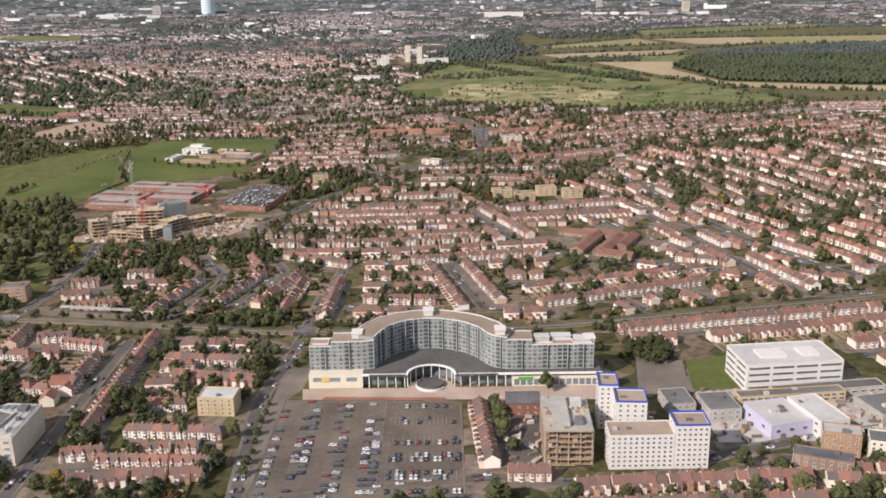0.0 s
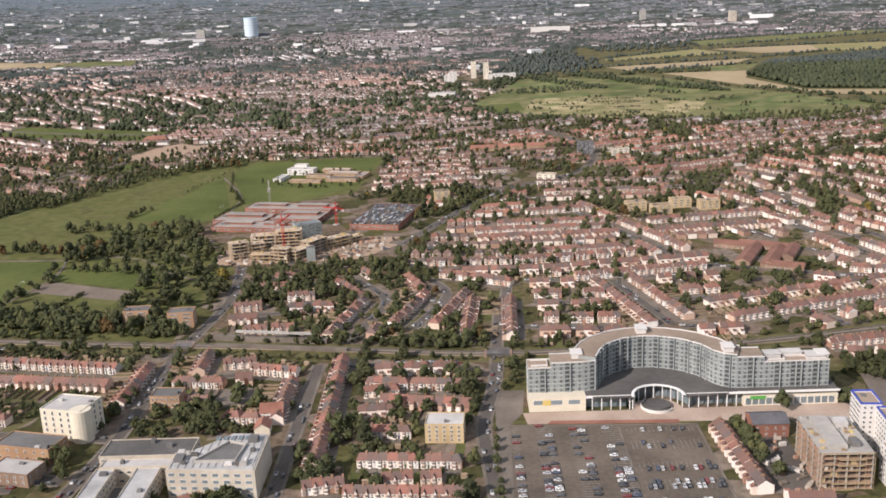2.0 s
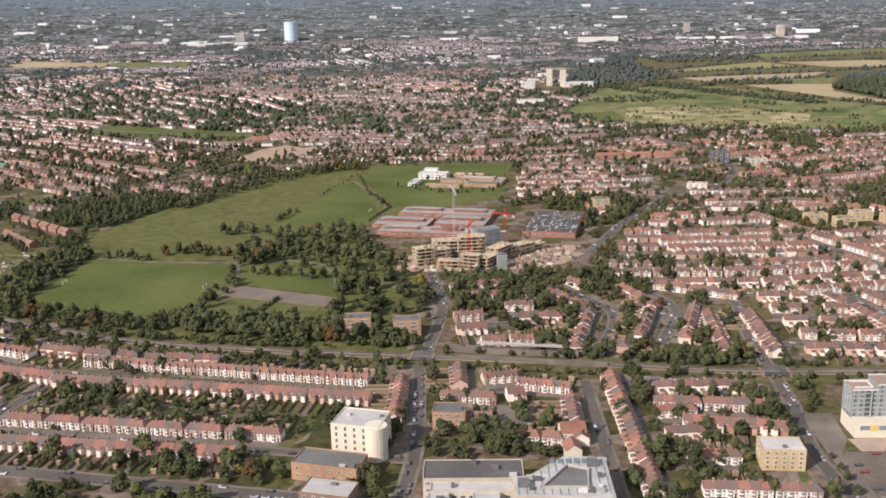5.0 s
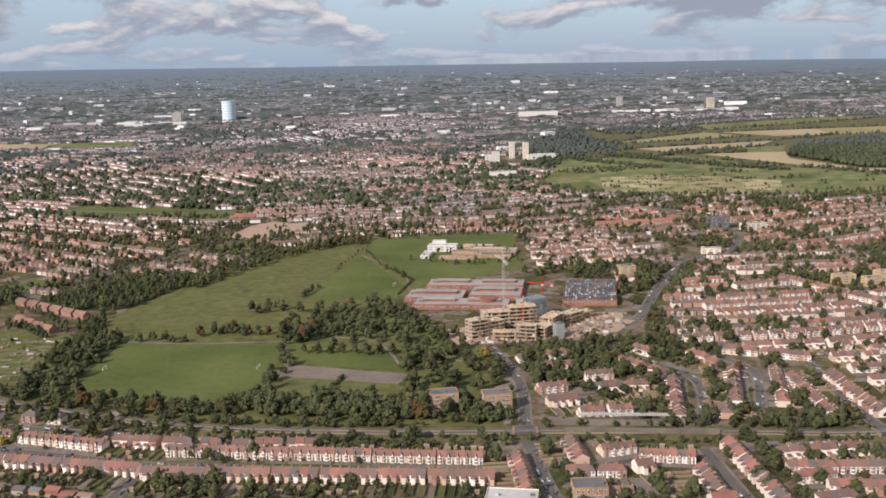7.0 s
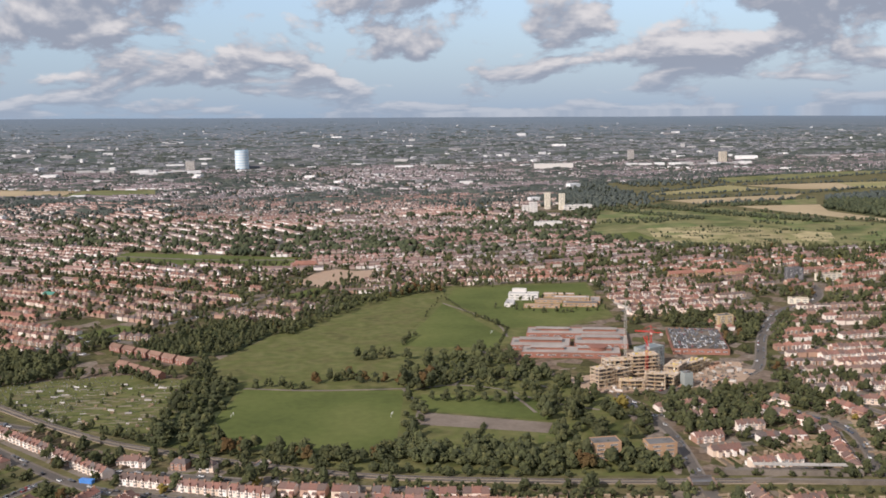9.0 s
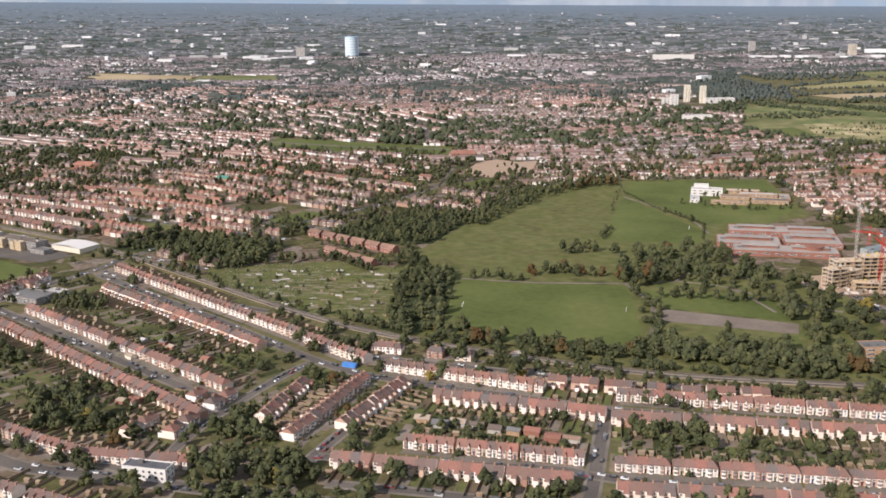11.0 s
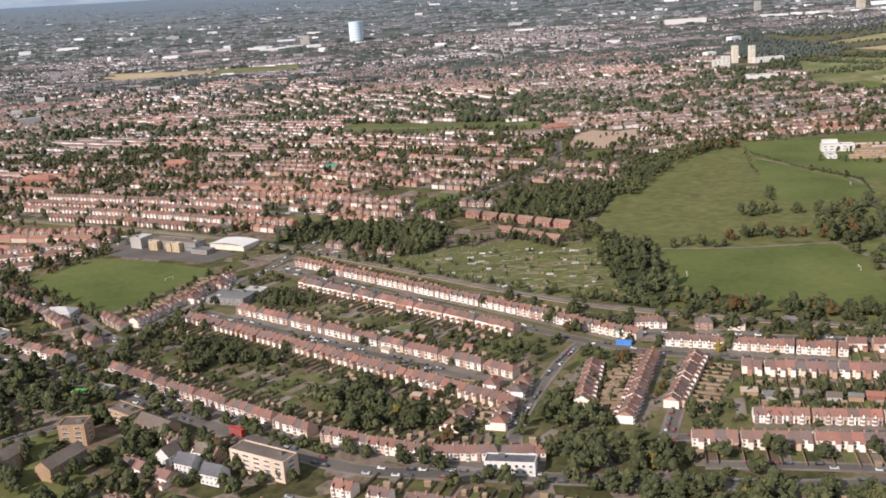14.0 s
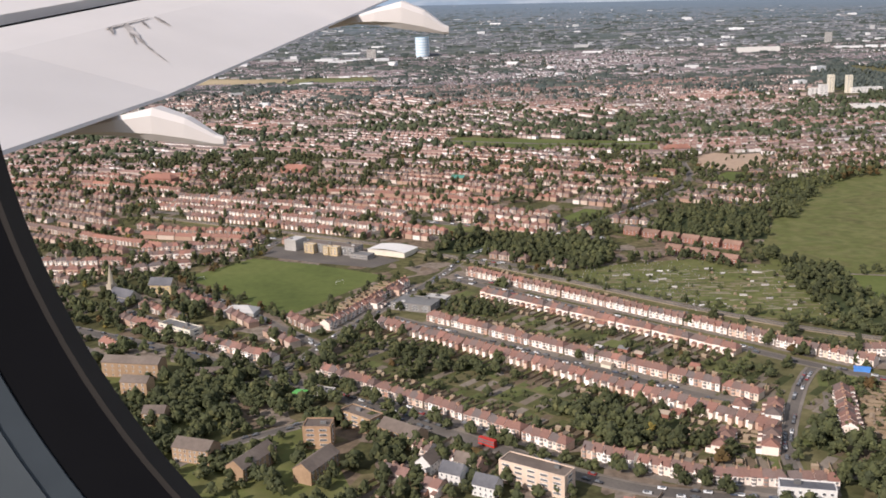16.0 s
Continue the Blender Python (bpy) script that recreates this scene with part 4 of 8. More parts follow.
road([(-738, 616), (-693, 610), (-604, 598), (-578, 586), (-412, 560), (-335, 548)], 7)
road([(-300, 900), (-240, 935), (-190, 960), (-130, 1090), (-60, 1210), (20, 1280), (60, 1400), (40, 1560), (-100, 1800), (-260, 2000)], 9)
road([(-1060, 700), (-1120, 660), (-1160, 600)], 6.5)

# back gardens between the terraces stay free of further houses
GARDENS = [[(-1000, 1000), (-720, 750), (-590, 705), (-570, 690), (-597, 572), (-740, 600), (-870, 618), (-1072, 778)], [(-565, 690), (-365, 650), (-405, 556), (-597, 568)]]
was = taken.copy()
for g_ in GARDENS:
    claim(g_, 4)
taken[was > 0] = was[was > 0]
row(-973, 999, -723, 752, True, 2)
row(-968, 936, -803, 781, False, 1)
row(-1004, 876, -809, 707, True, 1)
row(-1044, 866, -816, 661, False, 0)
row(-1073, 772, -927, 647, True, 1)
row(-920, 643, -868, 612, True, 2)
row(-866, 612, -800, 600, True, 1)
row(-711, 742, -606, 700, True, 2)
row(-678, 687, -577, 657, False, 0)
row(-692, 624, -597, 602, True, 2, sizes=(4, 6), gap=1.4)
row(-738, 604, -606, 575, False, 0, sizes=(4, 6), gap=1.4)
row(-565, 688, -369, 648, True, 2)
row(-572, 652, -363, 618, False, 0)
row(-581, 596, -410, 570, True, 1)
row(-586, 565, -430, 545, False, 0)
row(-433, 566, -402, 556, True, 0)
row(-752, 634, -716, 722, True, 0, sizes=(2, 4))
row(-690, 712, -722, 648, False, 0, sizes=(2, 4))
row(-772, 650, -752, 715, False, 0, sizes=(2, 3))
row(-845, 640, -815, 700, True, 1, sizes=(2, 3))
row(-820, 638, -797, 700, True, 1, sizes=(2, 2), gap=2.5)
row(-1073, 860, -1020, 970, True, 2, sizes=(2, 2))
row(-1010, 975, -1046, 895, False, 1, sizes=(2, 2))
row(-1227, 882, -1172, 842, True, 0, sizes=(8, 8))
row(-1166, 838, -1106, 792, True, 1)
row(-272, 640, -238, 631, True, 2, sizes=(6, 6))
row(-235, 562, -234.6, 622, True, 0, sizes=(3, 4))
row(-320, 622, -288, 618, True, 1, sizes=(3, 3))
row(-312, 590, -286, 588, True, 2, sizes=(2, 2))
row(-340, 590, -339.6, 655, True, 0, sizes=(4, 6))
row(-314, 640, -314.4, 680, False, 0, sizes=(3, 4))
row(-274, 566, -250, 562, True, 1, sizes=(2, 2))
row(-308, 638, -288, 652, True, 0, sizes=(3, 3))
row(-216, 500, -217, 655, False, 0, sizes=(3, 6))
row(-191, 611, -122, 601, True, 1, sizes=(5, 6))
row(-186, 582, -124, 570, False, 0)
row(-186, 540, -157, 538, True, 1, sizes=(4, 5))
row(-186, 505, -124, 500, True, 1)
row(-190, 470, -124, 466, True, 2)
claim([(-306, 622), (-258, 617), (-240, 560), (-303, 575)], 4)
row(123, 653, 328, 693, True, 0, sizes=(6, 8), gap=1.2)
row(179, 634, 330, 666, False, 0, sizes=(6, 8), gap=1.2)
row(-119, 690, -113, 775, False, 0, sizes=(5, 7))
row(-84, 778, -87, 690, True, 0, sizes=(5, 7))
row(30, 452, 56, 451, True, 0, sizes=(4, 4))
row(60, 436, 186, 444, False, 0, sizes=(5, 7), gap=1.5)
row(64, 418, 190, 424, True, 0, sizes=(4, 6))
row(190, 440, 260, 430, False, 0, sizes=(4, 6))
row(11, 545, 16, 466, False, 0, sizes=(6, 7), gap=1.0)

# rows farther back
M = dict(near=False)
row(73, 711, 211, 759, True, 1, **M)
row(63, 744, 219, 790, False, 1, **M)
row(66, 1006, 201, 1030, True, 1, **M)
row(63, 961, 191, 977, False, 0, **M)
row(-90, 1014, 24, 1015, True, 0, sizes=(5, 7), **M)
row(-114, 957, 28, 962, False, 0, sizes=(5, 7), **M)
row(-114, 985, 20, 990, True, 0, sizes=(5, 7), **M)
row(-54, 905, 32, 911, True, 1, **M)
row(-56, 1062, 7, 1072, True, 1, **M)
row(-30, 824, 86, 844, True, 2, sizes=(2, 3), **M)
row(-148, 846, -84, 812, True, 1, **M)
street([(199, 1215), (255, 985), (292, 865), (345, 775)], 0, sizes=(6, 9), gap=1.2, setback=4)
street([(205, 985), (282, 735)], 0, sizes=(6, 9), gap=1.2, setback=4)
street([(0, 822), (28, 712)], 1)
street([(-10, 1090), (66, 897)], 0, sizes=(6, 8))
street([(-165, 720), (-140, 800), (-160, 850)], 1)
street([(-212, 700), (-190, 790), (-230, 860)], 1)
street([(-160, 870), (-60, 868), (90, 890)], 2)
street([(60, 870), (230, 800), (330, 740)], 1)
street([(-1340, 1395), (-1130, 1290), (-960, 1190)], 0, sizes=(4, 6))
street([(-1345, 1330), (-1180, 1245), (-1060, 1170)], 0, sizes=(4, 6))
street([(225, 1490), (545, 1595)], 1)
street([(215, 1425), (560, 1530)], 1)
street([(-1290, 1110), (-1180, 1115), (-1160, 1150)], 1)
street([(-1400, 1070), (-1290, 1060), (-1230, 1075)], 1)
street([(-240, 1240), (-110, 1250)], 2)
street([(-236, 1310), (-110, 1310)], 2)
street([(-240, 1375), (-115, 1370)], 2)
street([(-980, 1680), (-860, 1610), (-720, 1520)], 1)
street([(-1010, 1880), (-820, 1790), (-640, 1750)], 1)

# ---- the wider town: districts of curving parallel streets ----
SEEDS = [(260, 900, -73), (330, 1150, -70), (400, 1500, 18), (0, 960, 3), (-30, 1150, 5), (-200, 1300, 4), (100, 1400, 10), (-1100, 1250, -27), (-900, 1500, -33), (-1300, 1550, -20),
         (-1200, 1900, -25), (-850, 1750, -32), (-600, 1700, -8), (-300, 1850, 8), (-1500, 1100, -30), (500, 1200, -60), (-1300, 800, -42), (-600, 500, -8), (-900, 520, -30), (-250, 450, 0), (100, 400, 0), (420, 620, 12)]
r2 = np.random.default_rng(21)
for gx in np.arange(-3000, 3100, 430):
    for gy in np.arange(2150, 4800, 380):
        SEEDS.append((gx + r2.uniform(-150, 150), gy + r2.uniform(-130, 130), r2.choice([-40, -28, -15, -5, 8, 20, 35, -65]) + r2.uniform(-8, 8)))
for gx in (-1900, -2300, 900, 1300):
    for gy in (900, 1300, 1700):
        SEEDS.append((gx, gy, r2.uniform(-40, 40)))
SEEDS = np.array(SEEDS)


def in_view(x, y):
    """The part of the plan that the path overlooks."""
    return 420 < y < 4770 and -1150 - 0.56 * y < x < 60 + 0.63 * y


def district(k):
    sx, sy, ang = SEEDS[k]
    a = radians(ang)
    ux, uy, vx, vy = math.cos(a), math.sin(a), -math.sin(a), math.cos(a)
    reach = 520
    far = sy > 1950
    pitch = 62.0 if not far else 66.0
    for j in range(-8, 9):
        v0 = j * pitch + r2.uniform(-4, 4)
        run = []
        for u in np.arange(-reach, reach, 20.0):
            bend = 16 * math.sin(u / 160 + k) + 9 * math.sin(u / 75 + 2 * k + j * 0.3)
            x, y = sx + ux * u + vx * (v0 + bend), sy + uy * u + vy * (v0 + bend)
            d = (SEEDS[:, 0] - x) ** 2 + (SEEDS[:, 1] - y) ** 2
            ok = int(np.argmin(d)) == k and in_view(x, y) and taken[cells((x, y))] == 0
            if ok:
                run.append((x, y))
            if (not ok or u >= reach - 20) and run:
                if len(run) >= 3:
                    lay(run, far)
                run = []


def lay(run, far):
    """A side street with its houses; beyond the middle distance whole blocks stand in one mesh."""
    line = road(run, 6.5, kerb=not far and run[0][1] < 1300, far=run[0][1] > 1500)
    off = 14.5
    for sgn in (1, -1):
        tone = int(r2.integers(0, 4))
        for p, q in zip(run, run[1:]):
            d = math.dist(p, q)
            tx, ty = (q[0] - p[0]) / d, (q[1] - p[1]) / d
            if run[0][1] > 900:
                o = d / 2
                x, y = p[0] + tx * o - ty * off * sgn, p[1] + ty * o + tx * off * sgn
                turn = math.atan2(ty, tx) + (0 if sgn > 0 else math.pi)
                if r2.random() < (0.9 if y < 1300 else 0.95 - 0.9 * max(0.0, noise.noise((x * 0.0035, y * 0.005, 7.0)) + (0.12 if y < 2000 else 0.2))) and free([(x, y), (x + tx * 6, y + ty * 6), (x - tx * 6, y - ty * 6), (x - ty * 4, y + tx * 4), (x + ty * 4, y - tx * 4)]):
                    if tone == 0:
                        row_far.append((x, y, 0, turn, 0.88, 1, r2.uniform(0.9, 1.08)))
                    else:
                        for o in (-5.0, 5.0):
                            semi_far.append((x + tx * o * 1.02, y + ty * o * 1.02, 0, turn, 0.78, 1, r2.uniform(0.9, 1.1)))
                    taken[cells(footprint(x, y, turn, 8))] = 3
            else:
                a, b = (p[0] - ty * off * sgn, p[1] + tx * off * sgn), (q[0] - ty * off * sgn, q[1] + tx * off * sgn)
                line_of_blocks(*((a, b) if sgn > 0 else (b, a)), min(tone, 2), False, (2, 4), 2.4)


for k in range(len(SEEDS)):
    district(k)
# cross roads through the far town
for k in range(26):
    x, y = r2.uniform(-2600, 2600), r2.uniform(1700, 3600)
    a = r2.uniform(0.9, 2.2)
    run = []
    for s in np.arange(0, 900, 40.0):
        p = (x + math.cos(a) * s + 20 * math.sin(s / 140), y + math.sin(a) * s)
        if in_view(*p) and taken[cells(p)] != 2:
            run.append(p)
        else:
            break
    if len(run) > 4:
        road(run, 8, kerb=False, far=True)

tagged(thing("road", road_geo, "asphalt"), "grey asphalt roads between the houses", "road", "", "structure")
tagged(thing("pavement", walk_geo, "paving"), "pale paved footways along the kerbs", "pavement", "", "structure")
tagged(thing("far_road", lane_geo, "asphalt"), "asphalt streets of the farther town", "road", "", "structure")
taken[taken == 4] = 0

# ---- larger buildings ----
shared = {}


def pane_mesh(w, h, glass, frame_mat="trim_white", deep=0.12):
    key = (round(w, 2), round(h, 2), glass, frame_mat)
    if key not in shared:
        g = Geo()
        g.box(-w / 2, w / 2, -deep, 0, 0, h, 0)
        g.box(-w / 2 + 0.12, w / 2 - 0.12, -deep - 0.03, -deep + 0.02, 0.12, h - 0.12, 1)
        shared[key] = g.mesh("window", [frame_mat, glass])
    return shared[key]


def glaze(parent, x0, x1, y, turn, z0, floors, fh, cols, w, h, glass="glass_dark", frame_mat="trim_white"):
    """Windows in rows on a wall that runs from x0 to x1 at y, turned about the middle of the thing."""
    me = pane_mesh(w, h, glass, frame_mat)
    for f in range(floors):
        for c in range(cols):
            x = x0 + (x1 - x0) * (c + 0.5) / cols
            part("window", None, None, parent, "", me, pose(0, 0, 0, 0, 0, turn) @ pose(x, y, z0 + f * fh))


def slab(name, label, cx, cy, w, d, h, rot, wall, roof, floors=3, cols=6, side=2, win=(1.6, 1.5), glass="glass_dark", category="building", z0=1.0, parapet=0.7, frame_mat="trim_white", clutter=True, group=""):
    """A flat-roofed block with its parapet, roof deck, roof plant and windows on three sides."""
    g = Geo()
    g.box(-w / 2, w / 2, -d / 2, d / 2, 0, h - parapet)
    t = 0.35
    root = thing(name, g, wall, pose(cx, cy, 0, 0, 0, rot), label, category, group)
    rim_ring = Geo()
    o, i = [(-w / 2, -d / 2), (w / 2, -d / 2), (w / 2, d / 2), (-w / 2, d / 2)], [(-w / 2 + t, -d / 2 + t), (w / 2 - t, -d / 2 + t), (w / 2 - t, d / 2 - t), (-w / 2 + t, d / 2 - t)]
    rim_ring.add([(*p, h - parapet) for p in o] + [(*p, h) for p in o] + [(*p, h) for p in i] + [(*p, h - parapet) for p in i], [(k + 4 * b, (k + 1) % 4 + 4 * b, (k + 1) % 4 + 4 * b + 4, k + 4 * b + 4) for b in range(3) for k in range(4)])
    part("parapet", rim_ring, wall, root)
    deck_ob = part("roof", Geo().box(-w / 2 + t, w / 2 - t, -d / 2 + t, d / 2 - t, h - parapet - 0.1, h - parapet + 0.12), roof, root)
    if clutter:
        r = np.random.default_rng(int(abs(cx * 7 + cy)))
        for k in range(max(1, int(w * d / 260))):
            x, y = r.uniform(-w / 2 + 2.5, w / 2 - 2.5), r.uniform(-d / 2 + 2.2, d / 2 - 2.2)
            a, b, c = r.uniform(0.8, 2.0), r.uniform(0.7, 1.6), r.uniform(0.8, 2.0)
            part("roof_plant", Geo().box(x - a, x + a, y - b, y + b, h - parapet, h - parapet + c), "roof_pale" if k % 2 else "roof_grey", deck_ob)
    fh = (h - parapet - z0) / max(1, floors)
    if cy > 600 and cols:
        cols, side = max(2, min(cols, int(w / 7))), min(side, 1)
        win = ((w - 2) / cols * 0.62, min(win[1], 1.3))
    if cols:
        glaze(root, -w / 2 + 0.5, w / 2 - 0.5, -d / 2, 0, z0 + (fh - win[1]) * 0.5, floors, fh, cols, win[0], win[1], glass, frame_mat)
    if side:
        for turn in (90, -90):
            glaze(root, -d / 2 + 0.5, d / 2 - 0.5, -w / 2, turn, z0 + (fh - win[1]) * 0.5, floors, fh, side, min(win[0], (d - 1.4) / side - 0.2), win[1], glass, frame_mat)
    return root


def pitched(name, label, cx, cy, w, d, h, rise, rot, wall, roof, floors=2, cols=5, win=(1.2, 1.3), category="building", hipped=False, group=""):
    g = Geo().box(-w / 2, w / 2, -d / 2, d / 2, 0, h)
    if not hipped:
        for x in (-w / 2, w / 2):
            g.add([(x, -d / 2, h), (x, d / 2, h), (x, 0, h + rise)], [(0, 1, 2)])
    root = thing(name, g, wall, pose(cx, cy, 0, 0, 0, rot), label, category, group)
    r = Geo()
    r.hip(-w / 2, w / 2, -d / 2, d / 2, h, rise) if hipped else r.gable(-w / 2 - 0.3, w / 2 + 0.3, -d / 2, d / 2, h, rise, 0.4)
    part("roof", r, roof, root)
    if cols:
        glaze(root, -w / 2 + 0.4, w / 2 - 0.4, -d / 2, 0, 0.9, floors, (h - 0.6) / floors, cols, win[0], win[1])
    return root


def apartment_crescent():
    """Long apartment block with a curved middle over a dark-roofed shopping podium."""
    root = thing("apartment_building", None, None, pose(0, 0, 0), "grey-blue curved apartment block over a glazed shopping podium", "apartment building")
    # podium with a round forecourt cut into it
    notch = [(-11 + 15.5 * math.cos(a), 567 + 15.5 * math.sin(a)) for a in np.linspace(math.pi, 0, 19)]
    deck = [(-54, 569)] + notch + [(38, 569), (96, 570), (97, 588), (50, 600), (30, 622), (-12, 630), (-42, 618), (-62, 600), (-54, 585)]
    part("podium_roof", Geo().prism(deck, 8.3, 9.3), "roof_membrane", root, "dark grey flat podium roof")
    inner = [(-54, 574), (-29, 574)] + [(-11 + 19 * math.cos(a), 569 + 19 * math.sin(a)) for a in np.linspace(math.pi, 0, 15)] + [(12, 574), (38, 574), (96, 573), (96, 587), (50, 599), (30, 621), (-12, 629), (-42, 617), (-61, 600), (-54, 585)]
    part("podium_wall", Geo().prism(inner, 0, 8.3), "glass_blue", root, "glazed shop fronts")
    part("corner_store", Geo().box(-88, -54, 569, 590, 0, 9.6), "render_cream", root, "cream rendered store corner")
    for k in range(3):
        part("window", None, None, root, "", pane_mesh(7.0, 3.0, "glass_blue"), pose(-82 + 10.5 * k, 569, 4.6))
    part("sign", Geo().box(-80, -75, 568.7, 568.95, 4.4, 7.6), "paint_yellow", root, "yellow square sign")
    part("shop_front", Geo().box(40, 96, 569, 572.9, 0, 6.6), "render_cream", root, "cream framed glazed shop front")
    for k in range(13):
        part("window", None, None, root, "", pane_mesh(3.6, 4.4, "glass_blue"), pose(43 + 4.1 * k, 569, 0.8))
    part("sign", Geo().box(44, 53, 568.6, 568.9, 4.3, 6.4), "paint_green", root, "bright green sign band")
    for x in list(np.arange(-50, -27, 5.6)) + list(np.arange(8, 38, 5.6)):
        part("column", Geo().tube(x, 569.8, 0, 8.3, 0.32), "trim_white", root)
    for a in np.linspace(0.15, math.pi - 0.15, 9):
        part("column", Geo().tube(-11 + 15 * math.cos(a), 567.5 + 15 * math.sin(a), 0, 9.8, 0.3), "trim_white", root)
    ring = Geo()
    ribbon(ring, [(-11 + 15.2 * math.cos(a), 567 + 15.2 * math.sin(a)) for a in np.linspace(math.pi + 0.1, -0.1, 25)], 1.6, 9.3, 10.0)
    part("canopy_ring", ring, "trim_white", root, "white curved canopy edge")
    part("forecourt_rotunda", Geo().tube(-11, 571, 0, 2.6, 8.2, 7.8, 28), "roof_membrane", root, "dark round entrance drum")
    low = Geo()
    ribbon(low, [(-11 + 9.6 * math.cos(a), 571 + 9.6 * math.sin(a)) for a in np.linspace(2.2, 2 * math.pi - 0.6, 25)], 0.5, 0.2, 2.0)
    part("ring_wall", low, "render_white", root, "low white wall round the entrance drum")
    ribbon(fascia := Geo(), [(-54, 568.9), (-27, 568.9)], 0.4, 8.2, 9.7)
    part("fascia", fascia, "trim_white", root)
    part("fascia", Geo().box(6, 97, 568.6, 569.0, 8.2, 9.6), "trim_white", root)

    # apartment wings: straight left, curved middle, stepped right
    def wing(line, deep, top, caps=True):
        line = [np.array(p, float) for p in line]
        l = np.array(line)
        t = np.gradient(l, axis=0)
        t /= np.linalg.norm(t, axis=1)[:, None]
        nrm = np.stack([-t[:, 1], t[:, 0]], -1)
        outer = l + nrm * deep
        outline = [tuple(p) for p in l] + [tuple(p) for p in outer[::-1]]
        part("apartment_wing", Geo().prism(outline, 9.0, top), "panel_grey", root)
        part("wing_roof", Geo().prism([tuple(p) for p in l + nrm * 0.9] + [tuple(p) for p in (l + nrm * (deep - 0.9))[::-1]], top, top + 0.25), "roof_gravel", root, "tan gravel roof")
        para = Geo()
        ribbon(para, l + nrm * 0.1, 0.7, top - 0.1, top + 0.55)
        rear = Geo()
        ribbon(rear, l + nrm * (deep - 0.3), 0.7, top - 0.2, top + 0.7)
        part("parapet", para, "render_white", root)
        part("parapet", rear, "render_white", root)
        floors = int(round((top - 9.6) / 2.75))
        seg = [np.linalg.norm(l[i + 1] - l[i]) for i in range(len(l) - 1)]
        pane, dark = pane_mesh(1.5, 1.5, "glass_dark", "panel_light"), pane_mesh(1.7, 2.1, "glass_dark", "panel_slate")
        for i, s in enumerate(seg):
            n = max(1, int(s / 2.9))
            a = math.degrees(math.atan2(*(l[i + 1] - l[i])[::-1]))
            for c in range(n):
                p = l[i] + (l[i + 1] - l[i]) * (c + 0.5) / n
                if (2 * i + c) % 3 == 2:
                    # No recess is cut: a flat dark strip paints the shade behind the balconies.
                    strip = Geo().box(-1.35, 1.35, -0.05, 0.1, 9.3, top - 0.3).box(1.35, 1.75, -1.3, 0.1, 9.3, top + 0.2, 1)
                    s_ob = part("recess_strip", strip, ["recess_shade", "panel_light"], root, "", None, pose(p[0], p[1], 0, 0, 0, a))
                    for f in range(floors):
                        bal = shared.get("balcony")
                        if bal is None:
                            bal = Geo().box(-1.25, 1.25, -1.2, 0.0, 0, 0.18).box(-1.25, 1.25, -1.2, -1.14, 0.18, 1.0).mesh("balcony", ["panel_grey"])
                            shared["balcony"] = bal
                        part("balcony", None, None, root, "", bal, pose(p[0], p[1], 9.7 + 2.75 * f, 0, 0, a))
                else:
                    for f in range(floors):
                        part("window", None, None, root, "", pane if (i + c + f) % 3 else dark, pose(p[0], p[1], 10.0 + 2.75 * f, 0, 0, a))
        for f in range(floors):
            band = Geo()
            ribbon(band, l - nrm * 0.06, 0.24, 9.4 + 2.75 * f, 9.65 + 2.75 * f)
            part("floor_band", band, "panel_light", root)

    wing([(-88, 576.5), (-74, 576.5)], 14, 25.2)
    wing([(-74, 576.5), (-66, 576.5), (-55, 577), (-47, 578.5)], 15, 28.2)
    arc = [(-47, 578.5), (-43, 590), (-36, 601), (-26, 608), (-13, 611), (0, 608.5), (12, 602), (20, 593.5), (25, 583), (30, 577.5), (37, 575)]
    wing(smooth(arc, 6.5), 15.5, 30.5)
    wing([(37, 575), (53, 574.5)], 15, 29.0)
    wing([(53, 574.5), (72, 574.7), (92, 575)], 15, 25.6)
    for x0, x1, y0, y1, z, h in ((55, 64, 579, 586, 25.6, 3.0), (66, 78, 583, 589, 25.6, 2.2), (80, 90, 578, 587, 25.6, 1.4)):
        part("penthouse", Geo().box(x0, x1, y0, y1, z, z + h).box(x0 - 0.4, x1 + 0.4, y0 - 0.4, y1 + 0.4, z + h, z + h + 0.35), "roof_pale", root, "pale set-back top floor")
    terrace = Geo()
    for line in ([(54, 577), (66, 577), (66, 582), (79, 582), (79, 577), (91, 577)], [(54, 588), (70, 588), (72, 584)], [(-86, 579), (-76, 579), (-76, 588), (-86, 588)]):
        ribbon(terrace, line, 0.5, 25.6, 26.7)
    part("terrace_wall", terrace, "render_white", root, "white roof terrace walls")
    for x, y, z in ((-58, 586, 28.2), (-13, 619, 30.5), (33, 583, 30.5), (90, 584, 24)):
        part("lift_tower", Geo().box(x - 3, x + 3, y - 4, y + 4, z - 8, z + 3.2).box(x - 3.6, x + 3.6, y - 4.6, y + 4.6, z + 3.2, z + 3.8), "render_white", root, "white lift tower head")
    glaze(root, -590, -578, -88, 270, 10.0, 6, 2.75, 3, 1.7, 1.9, "glass_blue")


apartment_crescent()

